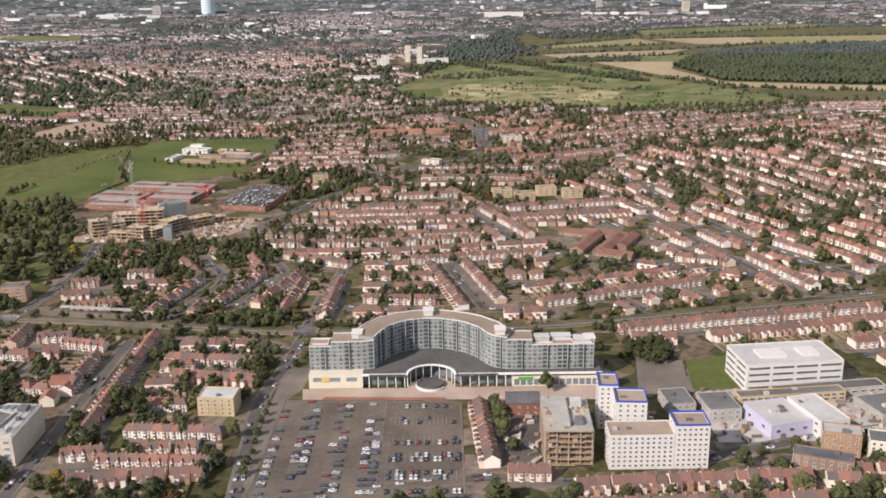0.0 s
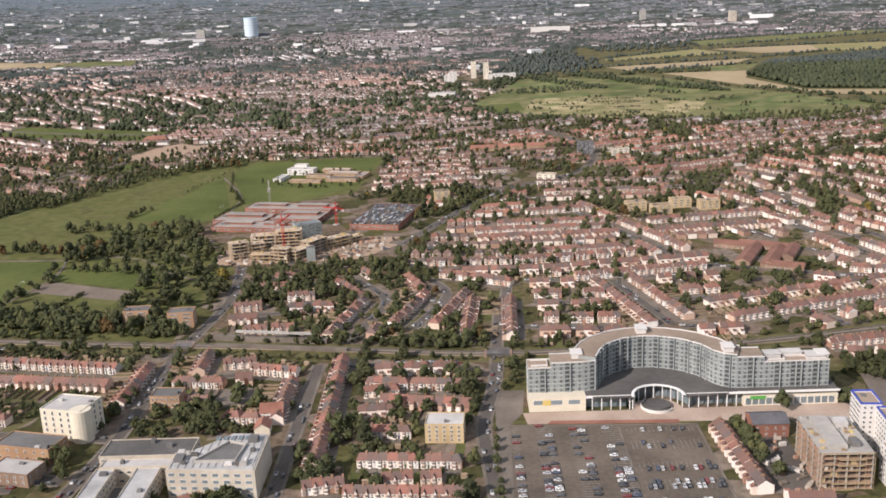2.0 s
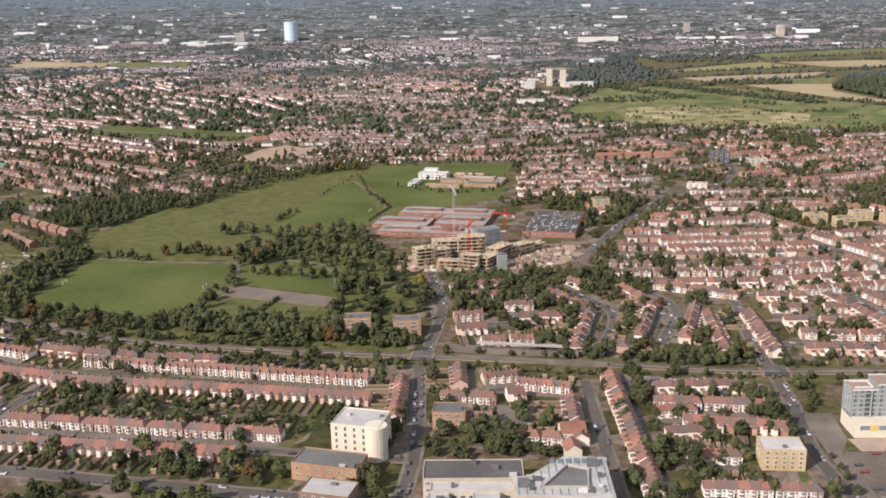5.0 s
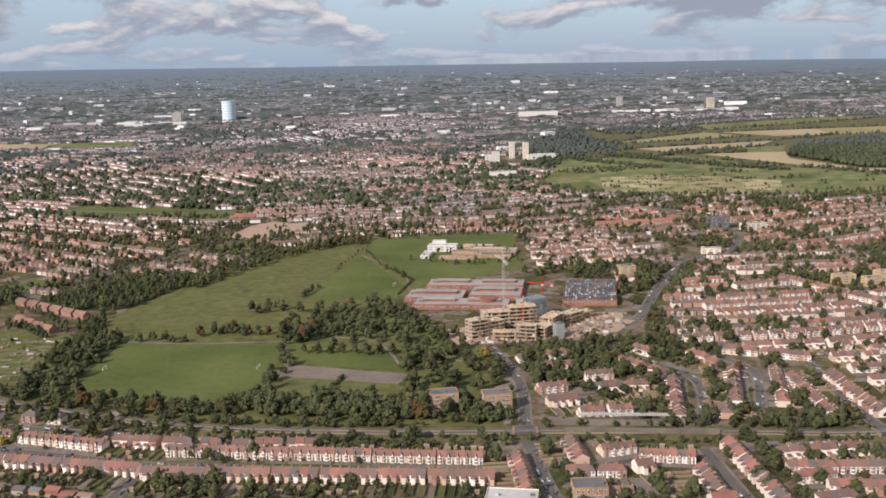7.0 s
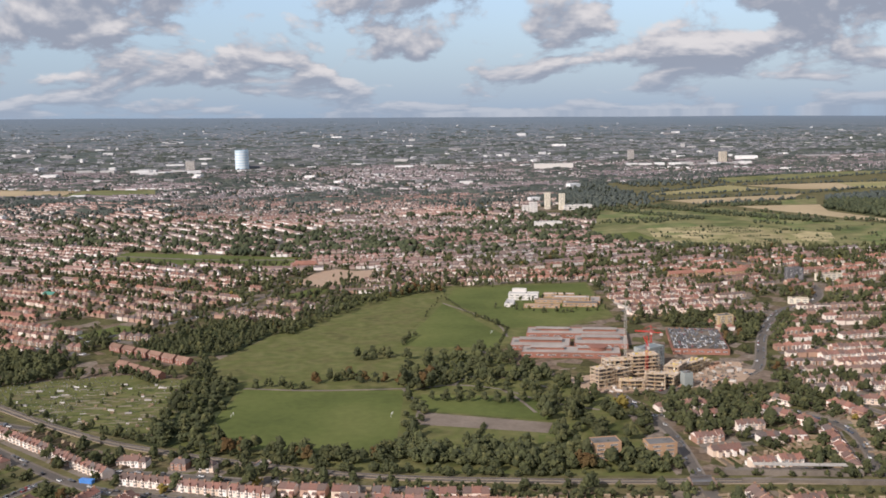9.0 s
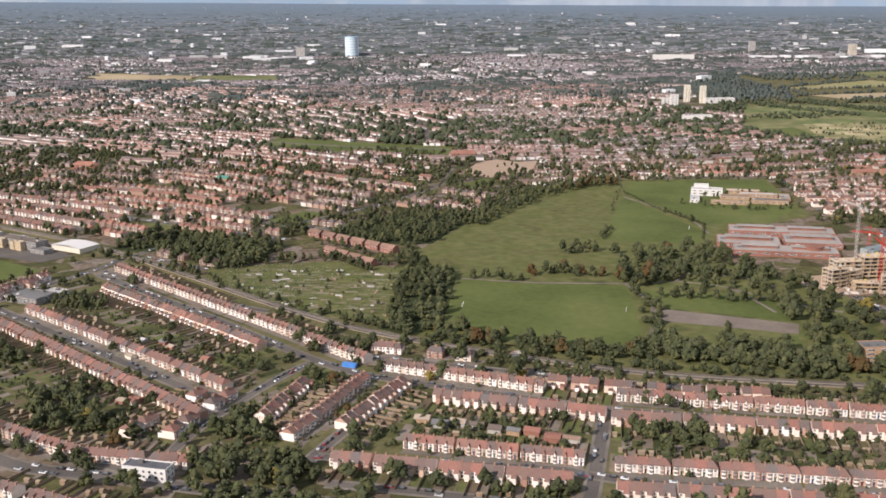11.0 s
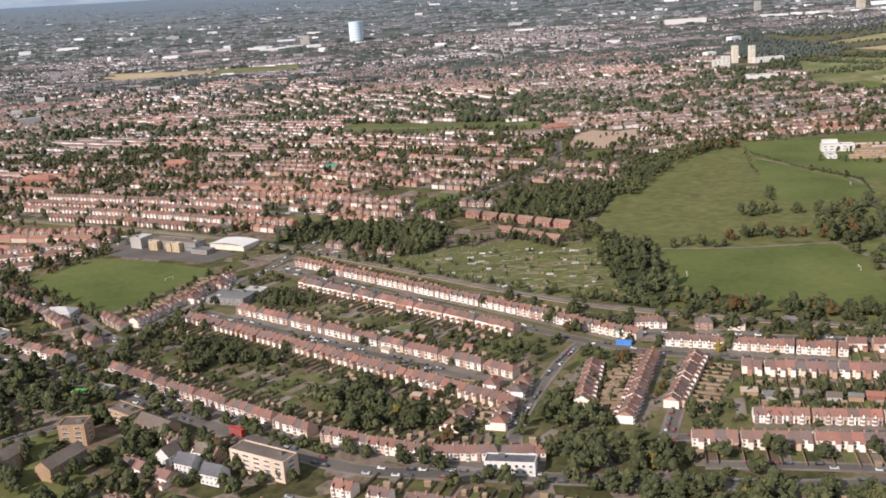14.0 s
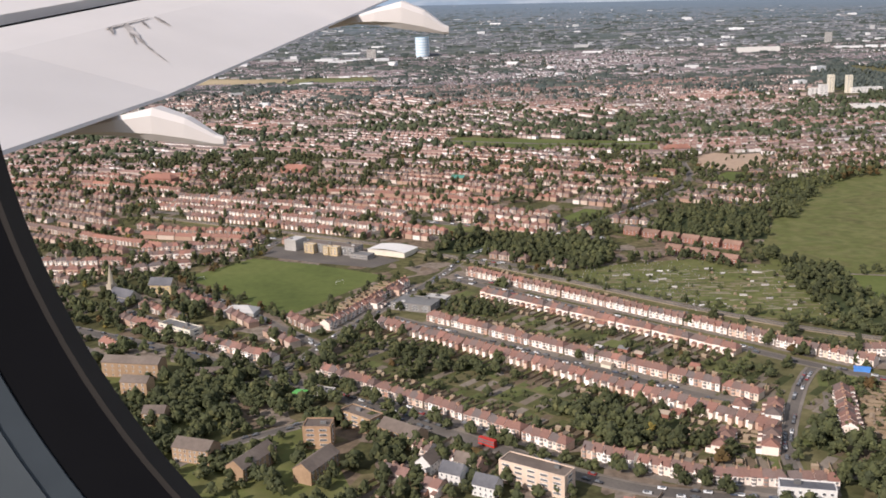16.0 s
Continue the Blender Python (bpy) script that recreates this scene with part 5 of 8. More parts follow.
# plaza, car park and access roads round it
thing("plaza", Geo().prism([(-90, 553), (100, 549), (104, 569), (-92, 568)], 0, 0.2), "plaza_paving", None, "pinkish paved plaza before the shops", "plaza", "", "structure")
thing("flower_bed", Geo().prism([(-78, 552.5), (-2, 549.5), (-2, 553), (-76, 556)], 0, 0.5), "red_paving", None, "long red paved bed edging the plaza", "planter", "", "structure")
thing("car_park", Geo().prism([(-104, 436), (8, 436), (8, 548), (-100, 553)], 0, 0.12), "asphalt_park", None, "grey asphalt car park with marked bays", "car park", "", "structure")
thing("forecourt", Geo().tube(-11, 569, 0, 0.26, 14.6, 14.6, 32), "plaza_paving", None, "round pinkish paved forecourt", "forecourt", "", "structure")
thing("footway", Geo().prism([(-110, 436), (-103, 436), (-100, 553), (-92, 568), (-89, 602), (-108, 602)], 0, 0.05), "paving", None, "paved strip between the road and the car park", "pavement", "", "structure")
kerbs = Geo()
for line, w in (([(-38, 440), (-38, 546)], 1.0), ([(7.5, 440), (7, 548)], 1.2), ([(-104, 438), (-101, 552)], 1.6), ([(-101, 551), (7, 547)], 1.0)):
    ribbon(kerbs, line, w, 0.1, 0.26)
thing("kerb", kerbs, "paving", None, "pale kerbs dividing the car park", "kerb", "", "structure")


def car_geo():
    b, w = Geo(), Geo()
    b.box(-2.15, 2.15, -0.88, 0.88, 0.28, 0.85)
    b.add([(-2.15, -0.88, 0.85), (2.1, -0.88, 0.85), (2.1, 0.88, 0.85), (-2.15, 0.88, 0.85), (-1.7, -0.8, 1.0), (0.8, -0.8, 1.0), (0.8, 0.8, 1.0), (-1.7, 0.8, 1.0)], [(0, 1, 5, 4), (1, 2, 6, 5), (2, 3, 7, 6), (3, 0, 4, 7)])
    b.box(-1.35, 0.35, -0.68, 0.68, 1.40, 1.48)
    w.add([(-1.75, -0.8, 0.95), (0.9, -0.8, 0.95), (0.9, 0.8, 0.95), (-1.75, 0.8, 0.95), (-1.35, -0.66, 1.41), (0.35, -0.66, 1.41), (0.35, 0.66, 1.41), (-1.35, 0.66, 1.41)], [(0, 1, 5, 4), (1, 2, 6, 5), (2, 3, 7, 6), (3, 0, 4, 7)])
    wheels = Geo()
    for x in (-1.3, 1.35):
        for y in (-0.89, 0.75):
            wheels.add([(x + 0.32 * math.cos(k), y, 0.32 + 0.32 * math.sin(k)) for k in np.linspace(0, 5.6, 9)] + [(x + 0.32 * math.cos(k), y + 0.14, 0.32 + 0.32 * math.sin(k)) for k in np.linspace(0, 5.6, 9)],
                       [(i, (i + 1) % 9, 9 + (i + 1) % 9, 9 + i) for i in range(9)] + [tuple(range(9)), tuple(range(17, 8, -1))])
    return b, w, wheels


cb, cw, ct = car_geo()
car_root = thing("car", cb, "car_paint", pose(0, -9000, 0), "parked family car with dark windows", "car", "parked cars")
part("window_glass", cw, "glass_dark", car_root)
part("tyre", ct, "rubber", car_root)
rc = np.random.default_rng(3)
bays = Geo()


def bay_line(x0, y0, x1, y1, w=0.14):
    ribbon(bays, [(x0, y0), (x1, y1)], w, 0.12, 0.135)


def park_car(x, y, turn, z=0.12):
    o = copy_thing(car_root, pose(x, y, z, 0, 0, turn))
    return o


cars = 0
for k, x in enumerate((-98, -84, -79, -65, -60, -46, -41)):
    for y in np.arange(441, 549, 2.55):
        bay_line(x - 2.4, y, x + 2.4, y)
        if rc.random() < (0.5 if y < 500 else 0.25) and cars < 300:
            park_car(x, y + 1.27, 0 if rc.random() < 0.5 else 180)
            cars += 1
for k, y in enumerate((443, 457, 462, 476, 481, 495, 500, 520, 525, 541)):
    for x in np.arange(-34, 4, 2.5):
        bay_line(x, y - 2.4, x, y + 2.4)
        if rc.random() < (0.55 if y < 498 else 0.14) and cars < 300:
            park_car(x + 1.25, y, 90 if rc.random() < 0.5 else -90)
            cars += 1
thing("bay_markings", bays, "line_white", None, "white painted parking bay lines", "road marking", "", "structure")

for o in (*car_root.children, car_root):
    bpy.data.objects.remove(o)

# cars along the streets
loose = []
for line, width in road_lines:
    for p, q in zip(line, line[1:]):
        if p[1] < 1300 and in_view(*p):
            d = math.dist(p, q)
            a = math.atan2(q[1] - p[1], q[0] - p[0])
            for sgn in (-1, 1):
                for s in np.arange(1, d, 6.0):
                    if rc.random() < 0.26:
                        o = sgn * (width / 2 - 1.1)
                        loose.append((p[0] + math.cos(a) * s - math.sin(a) * o, p[1] + math.sin(a) * s + math.cos(a) * o, 0.06, a + (math.pi if sgn > 0 else 0), 1, 1, 1))
far_car = Geo().box(-2.1, 2.1, -0.88, 0.88, 0.25, 0.9, 0).box(-1.6, 0.8, -0.78, 0.78, 0.9, 1.45, 1, 0.18)
soup("street_cars", far_car, loose, ["car_paint_far", "glass_dark"], "cars parked along the kerbs", "cars")

thing("roundabout_island", Geo().tube(-137, 552, 0, 0.5, 6.5, 6.0, 20), "grass_rough", None, "small grassed roundabout island", "roundabout", "", "structure")
clutter = []
for outline, gap in (([(150, 492), (276, 492), (276, 560), (150, 558)], 7.0), ([(27, 470), (52, 470), (52, 548), (40, 548)], 8.0), ([(-365, 905), (-225, 915), (-190, 990), (-300, 975)], 7.0), ([(84, 485), (150, 485), (150, 530), (112, 530)], 8.0)):
    for x, y in scatter(outline, gap, int(abs(outline[0][0]))):
        clutter.append((x, y, 0, rc.uniform(0, 3), rc.uniform(0.5, 2.4), rc.uniform(0.5, 1.2), rc.uniform(0.4, 1.3)))
soup("yard_clutter", Geo().box(-1.4, 1.4, -1.1, 1.1, 0, 2.2), clutter, ["yard_mix"], "containers, pallets and huts in the yards", "yard clutter")

# white flats with blue roof edges
fl = dict(wall="render_white", roof="roof_felt", category="apartment building", group="white flats")
a = slab("white_apartment_block", "white rendered flats with tan roof and grey balconies", 101, 472, 34, 17, 20, 0, floors=7, cols=11, side=4, win=(1.5, 1.4), **fl)
b = slab("white_apartment_block", "white rendered flats with a blue roof edge", 127.2, 471.5, 18, 16, 25, 0, floors=8, cols=6, side=4, win=(1.5, 1.4), **fl)
c = slab("white_apartment_block", "tall white flats with a blue roof edge", 91, 518, 11, 17, 27, -4, floors=9, cols=3, side=9, win=(1.5, 1.4), **fl)
d = slab("white_apartment_block", "white flats with a blue roof edge", 101, 500.5, 17, 17, 25, -4, floors=8, cols=4, side=5, win=(1.5, 1.4), **fl)
for o, (w, dd, h) in ((b, (18, 16, 25)), (c, (11, 17, 27)), (d, (17, 17, 25))):
    e = Geo()
    for x0, x1, y0, y1 in ((-w / 2 - 0.2, w / 2 + 0.2, -dd / 2 - 0.2, -dd / 2 + 0.4), (-w / 2 - 0.2, w / 2 + 0.2, dd / 2 - 0.4, dd / 2 + 0.2), (-w / 2 - 0.2, -w / 2 + 0.4, -dd / 2, dd / 2), (w / 2 - 0.4, w / 2 + 0.2, -dd / 2, dd / 2)):
        e.box(x0, x1, y0, y1, h, h + 0.9)
    part("roof_edge", e, "paint_blue", o, "bright blue roof edging")

# unfinished block with scaffolding
def scaffolded(cx, cy, w, d, floors, rot, label, skin="scaffold", slab_mat="concrete", fh=3.1, group=""):
    root = thing("unfinished_building", None, None, pose(cx, cy, 0, 0, 0, rot), label, "building site", group)
    # Added dark box: its colour imitates the deep shade between open floors.
    part("core", Geo().box(-w / 2 + 3.0, w / 2 - 3.0, -d / 2 + 3.0, d / 2 - 3.0, 0, floors * fh - 0.3), "slate", root, "dark shell standing in for the shaded voids between floors")
    for f in range(floors + 1):
        part("floor_slab", Geo().box(-w / 2, w / 2, -d / 2, d / 2, f * fh, f * fh + 0.42), slab_mat if f == floors else skin, root)
    rs = np.random.default_rng(int(abs(cx * 3 + cy)))
    top = floors * fh + 0.42
    for k in range(int(w * d / 22)):
        x, y, a, b = rs.uniform(-w / 2 + 1.5, w / 2 - 1.5), rs.uniform(-d / 2 + 1.5, d / 2 - 1.5), rs.uniform(0.3, 1.3), rs.uniform(0.3, 1.3)
        part("formwork", Geo().box(x - a, x + a, y - b, y + b, top, top + rs.uniform(0.3, 1.6)), str(rs.choice(["brick_yellow", "scaffold", "timber", "concrete", "paint_yellow", "roof_pale"])), root)
    for x in np.linspace(-w / 2, w / 2, max(3, int(w / 3.4))):
        part("scaffold_pole", Geo().beam((x, -d / 2 - 1.1, 0), (x, -d / 2 - 1.1, top + 1.0), 0.07), "scaffold", root)
    for f in range(floors + 1):
        part("scaffold_rail", Geo().beam((-w / 2, -d / 2 - 1.1, f * fh + 1.1), (w / 2, -d / 2 - 1.1, f * fh + 1.1), 0.06), "scaffold", root)
        if rs.random() < 0.7:
            part("scaffold_board", Geo().box(-w / 2 + rs.uniform(0, w * 0.4), w / 2 - rs.uniform(0, w * 0.4), -d / 2 - 1.1, -d / 2 - 0.1, f * fh + 0.1, f * fh + 0.18), "scaffold", root)
    for f in range(floors):
        for k in range(int(w / 7)):
            if rs.random() < 0.45:
                x = rs.uniform(-w / 2 + 1, w / 2 - 3.5)
                part("infill_panel", Geo().box(x, x + rs.uniform(1.5, 3.2), -d / 2 + 0.9, -d / 2 + 1.05, f * fh + 0.42, f * fh + fh), str(rs.choice(["brick_yellow", "concrete_pale", "brick_orange", "render_cream"])), root)
    col = Geo().box(-0.3, 0.3, -0.3, 0.3, 0.4, fh).mesh("column", [slab_mat])
    for f in range(floors):
        for x in np.linspace(-w / 2 + 0.5, w / 2 - 0.5, max(2, int(w / 5))):
            part("column", None, None, root, "", col, pose(x, -d / 2 + 0.5, f * fh))
        for y in np.linspace(-d / 2 + 5, d / 2 - 0.5, max(2, int(d / 8))):
            for x in (-w / 2 + 0.5, w / 2 - 0.5):
                part("column", None, None, root, "", col, pose(x, y, f * fh))
    return root


u = scaffolded(64, 490, 26, 42, 6, -2, "half-finished concrete block wrapped in brown scaffolding", "scaffold_brown", "concrete", 3.3)
part("roof_deck", Geo().box(-8, 1, -17, 17, 20.2, 22.6), "concrete", u)
part("roof_hut", Geo().box(3, 9, 6, 13, 20.2, 23.6), "roof_pale", u)
part("roof_hut", Geo().box(4, 8, -15, -8, 20.2, 22.6), "roof_grey", u)

# school with white bands, sheds, lilac hall and low ranges beside it
s = slab("school_building", "white four-storey school with ribbon windows and rooflights", 212, 575, 62, 33, 18.5, 6, "render_white", "roof_pale", floors=4, cols=4, side=2, win=(13.6, 1.7), category="school", clutter=False)
part("rooflight", Geo().box(-18, -1, -7, 6, 17.8, 19.2), "render_white", s, "large white rooflight")
part("rooflight", Geo().box(9, 20, -7, 6, 17.8, 19.2), "render_white", s, "large white rooflight")
slab("shed", "dark-roofed low concrete shed", 136, 536, 16, 22, 8, 6, "concrete", "roof_grey", 2, 4, 3)
slab("shed", "dark-roofed low concrete shed", 159, 529, 19, 24, 8, 6, "concrete", "roof_grey", 2, 4, 3)
slab("hall", "white and lilac low hall with pale roof", 188, 512, 26, 30, 9, 14, "paint_lilac", "roof_pale", 1, 3, 2, (3, 2))
slab("hall", "white low hall with pale roof", 211, 512, 18, 34, 11, 14, "render_white", "roof_pale", 2, 3, 4, (3, 1.6))
slab("long_building", "low yellowish range with ribbon windows", 206, 543, 66, 9, 7, 6, "brick_yellow", "roof_grey", 2, 14, 1, (3.6, 1.5))
slab("long_building", "low dark-roofed school range", 232, 552, 70, 11, 6, 8, "concrete", "roof_membrane", 1, 12, 1, (3.6, 1.5))
slab("apartment_block", "pink and cream stepped block of flats", 212, 480, 20, 12, 14, -18, "brick_orange", "roof_pale", 4, 5, 3)
slab("apartment_block", "cream stepped flats with grey roof", 234, 474, 18, 14, 12, -18, "render_cream", "roof_grey", 4, 5, 3)
slab("apartment_block", "brown brick block beside the street", 196, 462, 30, 11, 9, -22, "brick_brown", "slate", 3, 7, 3)
slab("workshop", "grey workshop roofs behind the hall", 262, 528, 34, 26, 6, 14, "concrete", "roof_grey", 1, 5, 3)
pitched("workshop", "orange-brick workshop under a dark ridge roof", 44, 536, 20, 16, 8, 3, 0, "brick_red", "slate", 2, 4)
thing("yard", Geo().prism([(118, 560), (150, 560), (156, 606), (126, 612)], 0, 0.1), "paving", None, "pale paved school yard", "yard", "", "structure")
thing("yard", Geo().prism([(27, 470), (52, 470), (52, 548), (40, 548)], 0, 0.1), "asphalt", None, "asphalt service yard", "yard", "", "structure")
thing("yard", Geo().prism([(150, 492), (276, 492), (276, 560), (192, 562), (150, 558)], 0, 0.09), "concrete", None, "concrete forecourt between the sheds", "yard", "", "structure")

# office with a courtyard, dark-roofed range and white corner block
off = thing("office_building", None, None, pose(0, 0, 0), "pale L-shaped office with a courtyard roof", "office building")
outer = [(-281, 478), (-234, 474), (-234, 516), (-254, 518), (-274, 497), (-281, 497)]
part("wall", Geo().prism(outer, 0, 17.0), "concrete_pale", off)
part("roof", Geo().prism([(-280, 479), (-235, 475), (-235, 515), (-253.5, 517), (-273.5, 496), (-280, 496)], 17.0, 17.4), "roof_metal", off)
part("courtyard", Geo().prism([(-268, 484), (-246, 484), (-244, 502), (-254, 506)], 17.4, 17.55), "roof_grey", off, "dark sunken courtyard roof")
rim = Geo()
ribbon(rim, [(-268, 484), (-246, 484), (-244, 502), (-254, 506), (-268, 484)], 0.8, 17.4, 18.8)
part("parapet", rim, "concrete", off)
seams = Geo()
for k in range(12):
    x = -279 + 3.9 * k
    seams.box(x, x + 0.25, 478.5, 495 if x < -274 else min(514, 496 + (x + 274) * 1.0) if x < -254 else 514, 17.4, 17.62)
part("roof_seams", seams, "roof_grey", off)
ro = np.random.default_rng(12)
for k in range(26):
    x, y = ro.uniform(-278, -238), ro.uniform(478, 495)
    if not (-271 < x < -243 and y > 481):
        part("roof_plant", Geo().box(x, x + ro.uniform(0.8, 4), y, y + ro.uniform(0.8, 3), 17.4, 17.4 + ro.uniform(0.5, 2.2)), str(ro.choice(["roof_grey", "render_white", "roof_membrane", "concrete"])), off)
for k in range(5):
    part("rooflight", Geo().box(-262 + 4 * k, -259.5 + 4 * k, 509, 513, 17.4, 18.0), "glass_blue", off)
for k in range(8):
    for f in range(4):
        part("window", None, None, off, "", pane_mesh(3.4, 2.0, "glass_blue"), pose(-278 + 5.8 * k, 477.75 - 0.49 * k, 2.0 + 3.8 * f, 0, 0, -4.9))
for x, y, w in ((-276, 488, 2.5), (-241, 508, 2.5)):
    part("roof_plant", Geo().box(x - w, x + w, y - 3, y + 3, 17.4, 19.6), "roof_grey", off)
slab("office_range", "long dark-roofed range with two white parapet lines", -300, 513, 50, 20, 13, 0, "concrete_pale", "roof_membrane", 3, 12, 3, (2.6, 1.6), "glass_blue")
for x, w in ((-317, 10), (-294, 13)):
    slab("office_wing", "pale office wing with a metal roof", x, 474, w, 34, 12, 0, "concrete_pale", "roof_metal", 3, 3, 8, (2.4, 1.6), "glass_blue", group="office wings")
slab("office_link", "low dark-roofed link between the wings", -306.3, 472, 10, 24, 5, 0, "concrete_pale", "roof_membrane", 1, 2, 0)
slab("office_range", "low pale flat-roofed range", -301, 497, 40, 9, 12, 0, "concrete_pale", "roof_pale", 2, 9, 3, (2.6, 1.6))
wb = slab("white_block", "white six-storey corner block with tall dark windows", -361, 560, 27, 22, 20, -14, "render_cream", "roof_pale", 5, 5, 4, (1.5, 2.4))
part("round_corner", Geo().tube(11, -7, 0, 19.6, 6.2, 6.2, 20), "render_cream", wb, "rounded white corner")
slab("brick_hall", "orange-brick hall with grey flat roof", -375, 532, 36, 18, 10, -14, "brick_orange", "roof_grey", 2, 6, 3)
slab("brick_hall", "brown-roofed hall beside the road", -372, 505, 26, 16, 8, -14, "brick_brown", "roof_pale", 2, 5, 3)
slab("apartment_block", "yellow-brick flats with pale flat roof", -138, 540, 22, 16, 12, -4, "brick_yellow", "roof_pale", 4, 5, 3)
slab("apartment_block", "orange-brick flats behind trees", -313, 592, 19, 14, 11, -3, "brick_orange", "roof_grey", 3, 6, 3)
for x, y in ((-383, 752), (-346, 745)):
    slab("apartment_block", "buff brick flats beside the park", x, y, 20, 13, 13, 4, "brick_orange", "roof_grey", 4, 4, 3, group="flats beside the park")

thing("yard", Geo().prism([(-306, 621), (-258, 616), (-262, 592), (-304, 590)], 0, 0.05), "paving", None, "pale open yard behind the flats", "yard", "", "structure")
pitched("villa", "white-gabled villa beside the street", -244, 573, 14, 12, 6, 4, 4, "render_white", "brick_red", 2, 3)
pitched("villa", "low cream house with a red roof", -246, 553, 11, 9, 5, 3, 94, "render_cream", "brick_red", 2, 3)

# building site beyond the park
thing("yard", Geo().prism([(-365, 905), (-225, 915), (-190, 990), (-250, 1000), (-300, 975), (-365, 960)], 0, 0.1), "bare_sand", None, "trodden earth of the building site", "building site", "", "structure")
gp = "unfinished blocks"
for cx, cy, w, d, fl_n, r, skin in ((-341, 929, 18, 12, 5, 24, "frame_tan"), (-325, 937, 14, 12, 4, 24, "frame_tan"), (-318, 921, 20, 11, 2, -8, "scaffold"), (-298, 916, 18, 11, 4, -20, "frame_tan"), (-283, 922, 13, 20, 3, -35, "scaffold"),
                                 (-271, 944, 13, 26, 4, -35, "frame_tan"), (-322, 955, 24, 14, 5, 6, "concrete_pale"), (-297, 957, 26, 14, 6, 6, "frame_tan"), (-252, 962, 30, 12, 3, 38, "scaffold"), (-236, 976, 18, 11, 2, 38, "frame_tan")):
    scaffolded(cx, cy, w, d, fl_n, r, "unfinished concrete frame with pale floor slabs", skin, "frame_tan", 3.3, gp)
slab("clad_block", "new flats with blue-grey cladding", -283, 985, 26, 14, 20, 30, "panel_grey", "panel_slate", 6, 6, 3)
slab("stair_tower", "grey sheeted stair tower on the site", -270, 916, 8, 8, 13, 10, "panel_grey", "roof_grey", 0, 0, 0)


def crane(x, y, h, jib, turn, mast, label):
    root = thing("tower_crane", None, None, pose(x, y, 0, 0, 0, turn), label, "crane")
    g = Geo()
    for a, b in ((-0.9, -0.9), (0.9, -0.9), (0.9, 0.9), (-0.9, 0.9)):
        g.beam((a, b, 0), (a, b, h), 0.09)
    for k, z in enumerate(np.arange(0, h - 3, 3.0)):
        s = 0.9 if k % 2 else -0.9
        g.beam((-s, -0.9, z), (s, -0.9, z + 3), 0.07).beam((-s, 0.9, z), (s, 0.9, z + 3), 0.07).beam((-0.9, -s, z), (-0.9, s, z + 3), 0.07).beam((0.9, -s, z), (0.9, s, z + 3), 0.07)
    part("mast", g, mast, root)
    j = Geo().beam((-12, 0, h), (jib, 0, h), 0.3).beam((-4, 0, h + 1.6), (jib, 0, h + 0.4), 0.2)
    for q in np.arange(-10, jib, 3.0):
        j.beam((q, 0, h), (q + 1.5, 0, h + 1.4), 0.1)
    part("jib", j, mast, root)
    part("cab", Geo().box(-1, 1, -1.6, -0.4, h - 2.4, h - 0.2), "render_white", root)
    part("counterweight", Geo().box(-12, -9, -1, 1, h - 2.5, h), "concrete", root)
    part("tower_top", Geo().beam((0, 0, h), (0, 0, h + 7), 0.3).beam((0, 0, h + 7), (jib * 0.7, 0, h + 0.6), 0.08).beam((0, 0, h + 7), (-11, 0, h + 0.4), 0.08), mast, root)
    part("base", Geo().box(-3, 3, -3, 3, 0, 0.8), "concrete", root)


crane(-313, 958, 63, 26, 100, "concrete", "pale lattice tower crane above the site")
crane(-299, 938, 34, 26, 80, "paint_red", "red lattice tower crane in the unfinished block")
crane(-262, 1050, 18, 16, 150, "paint_red", "low red crane beside the school")

# school with red clerestories, decked car park, white school in the field
for cx, cy, w, d in ((-322, 1124, 104, 30), (-368, 1082, 60, 36), (-305, 1082, 54, 40), (-345, 1042, 96, 28)):
    o = slab("school_range", "low school range with pale roof and red-brick clerestory", cx, cy, w, d, 4.5 + 0.012 * w, -13, "brick_red", "roof_pink", 1, 8, 2, (3.4, 1.5), category="school", clutter=False, group="school ranges")
    for u in ((-0.24, 0.24) if w > 80 else (0.0,)):
        a = 0.17 if w > 80 else 0.36
        up = part("clerestory", Geo().box((u - a) * w, (u + a) * w, -d * 0.02, d * 0.24, 4.2, 7.4), "brick_red", o, "red-brick raised clerestory")
        part("cap", Geo().box((u - a) * w - 0.5, (u + a) * w + 0.5, -d * 0.06, d * 0.28, 7.4, 7.7), "roof_pink", up)
    part("roof_plant", Geo().box(-w * 0.45, -w * 0.36, -2, 2, 4.3, 6.0), "roof_grey", o)
thing("rotunda", Geo().tube(0, 0, 0, 8.2, 9, 9, 28).tube(0, 0, 8.2, 8.7, 9.4, 9.4, 28), "brick_red", pose(-318, 1040, 0), "round red-brick school hall", "school")
dk = slab("parking_deck", "red-brick decked car park full of cars", -209, 1068, 54, 94, 6, -13, "brick_red", "asphalt_park", 1, 7, 8, (4, 1.6), "glass_dark", "car park", clutter=False)
deck_cars = []
cs, sn = math.cos(radians(-13)), math.sin(radians(-13))
for vx in np.arange(-42, 43, 6.5):
    for ux in np.arange(-24, 25, 2.7):
        if rc.random() < 0.7:
            deck_cars.append((-209 + cs * ux - sn * vx, 1068 + sn * ux + cs * vx, 5.5, radians(-13 + 90), 1, 1, 1))
soup("deck_cars", far_car, deck_cars, ["car_paint_far", "glass_dark"], "cars parked on the upper deck", "cars")
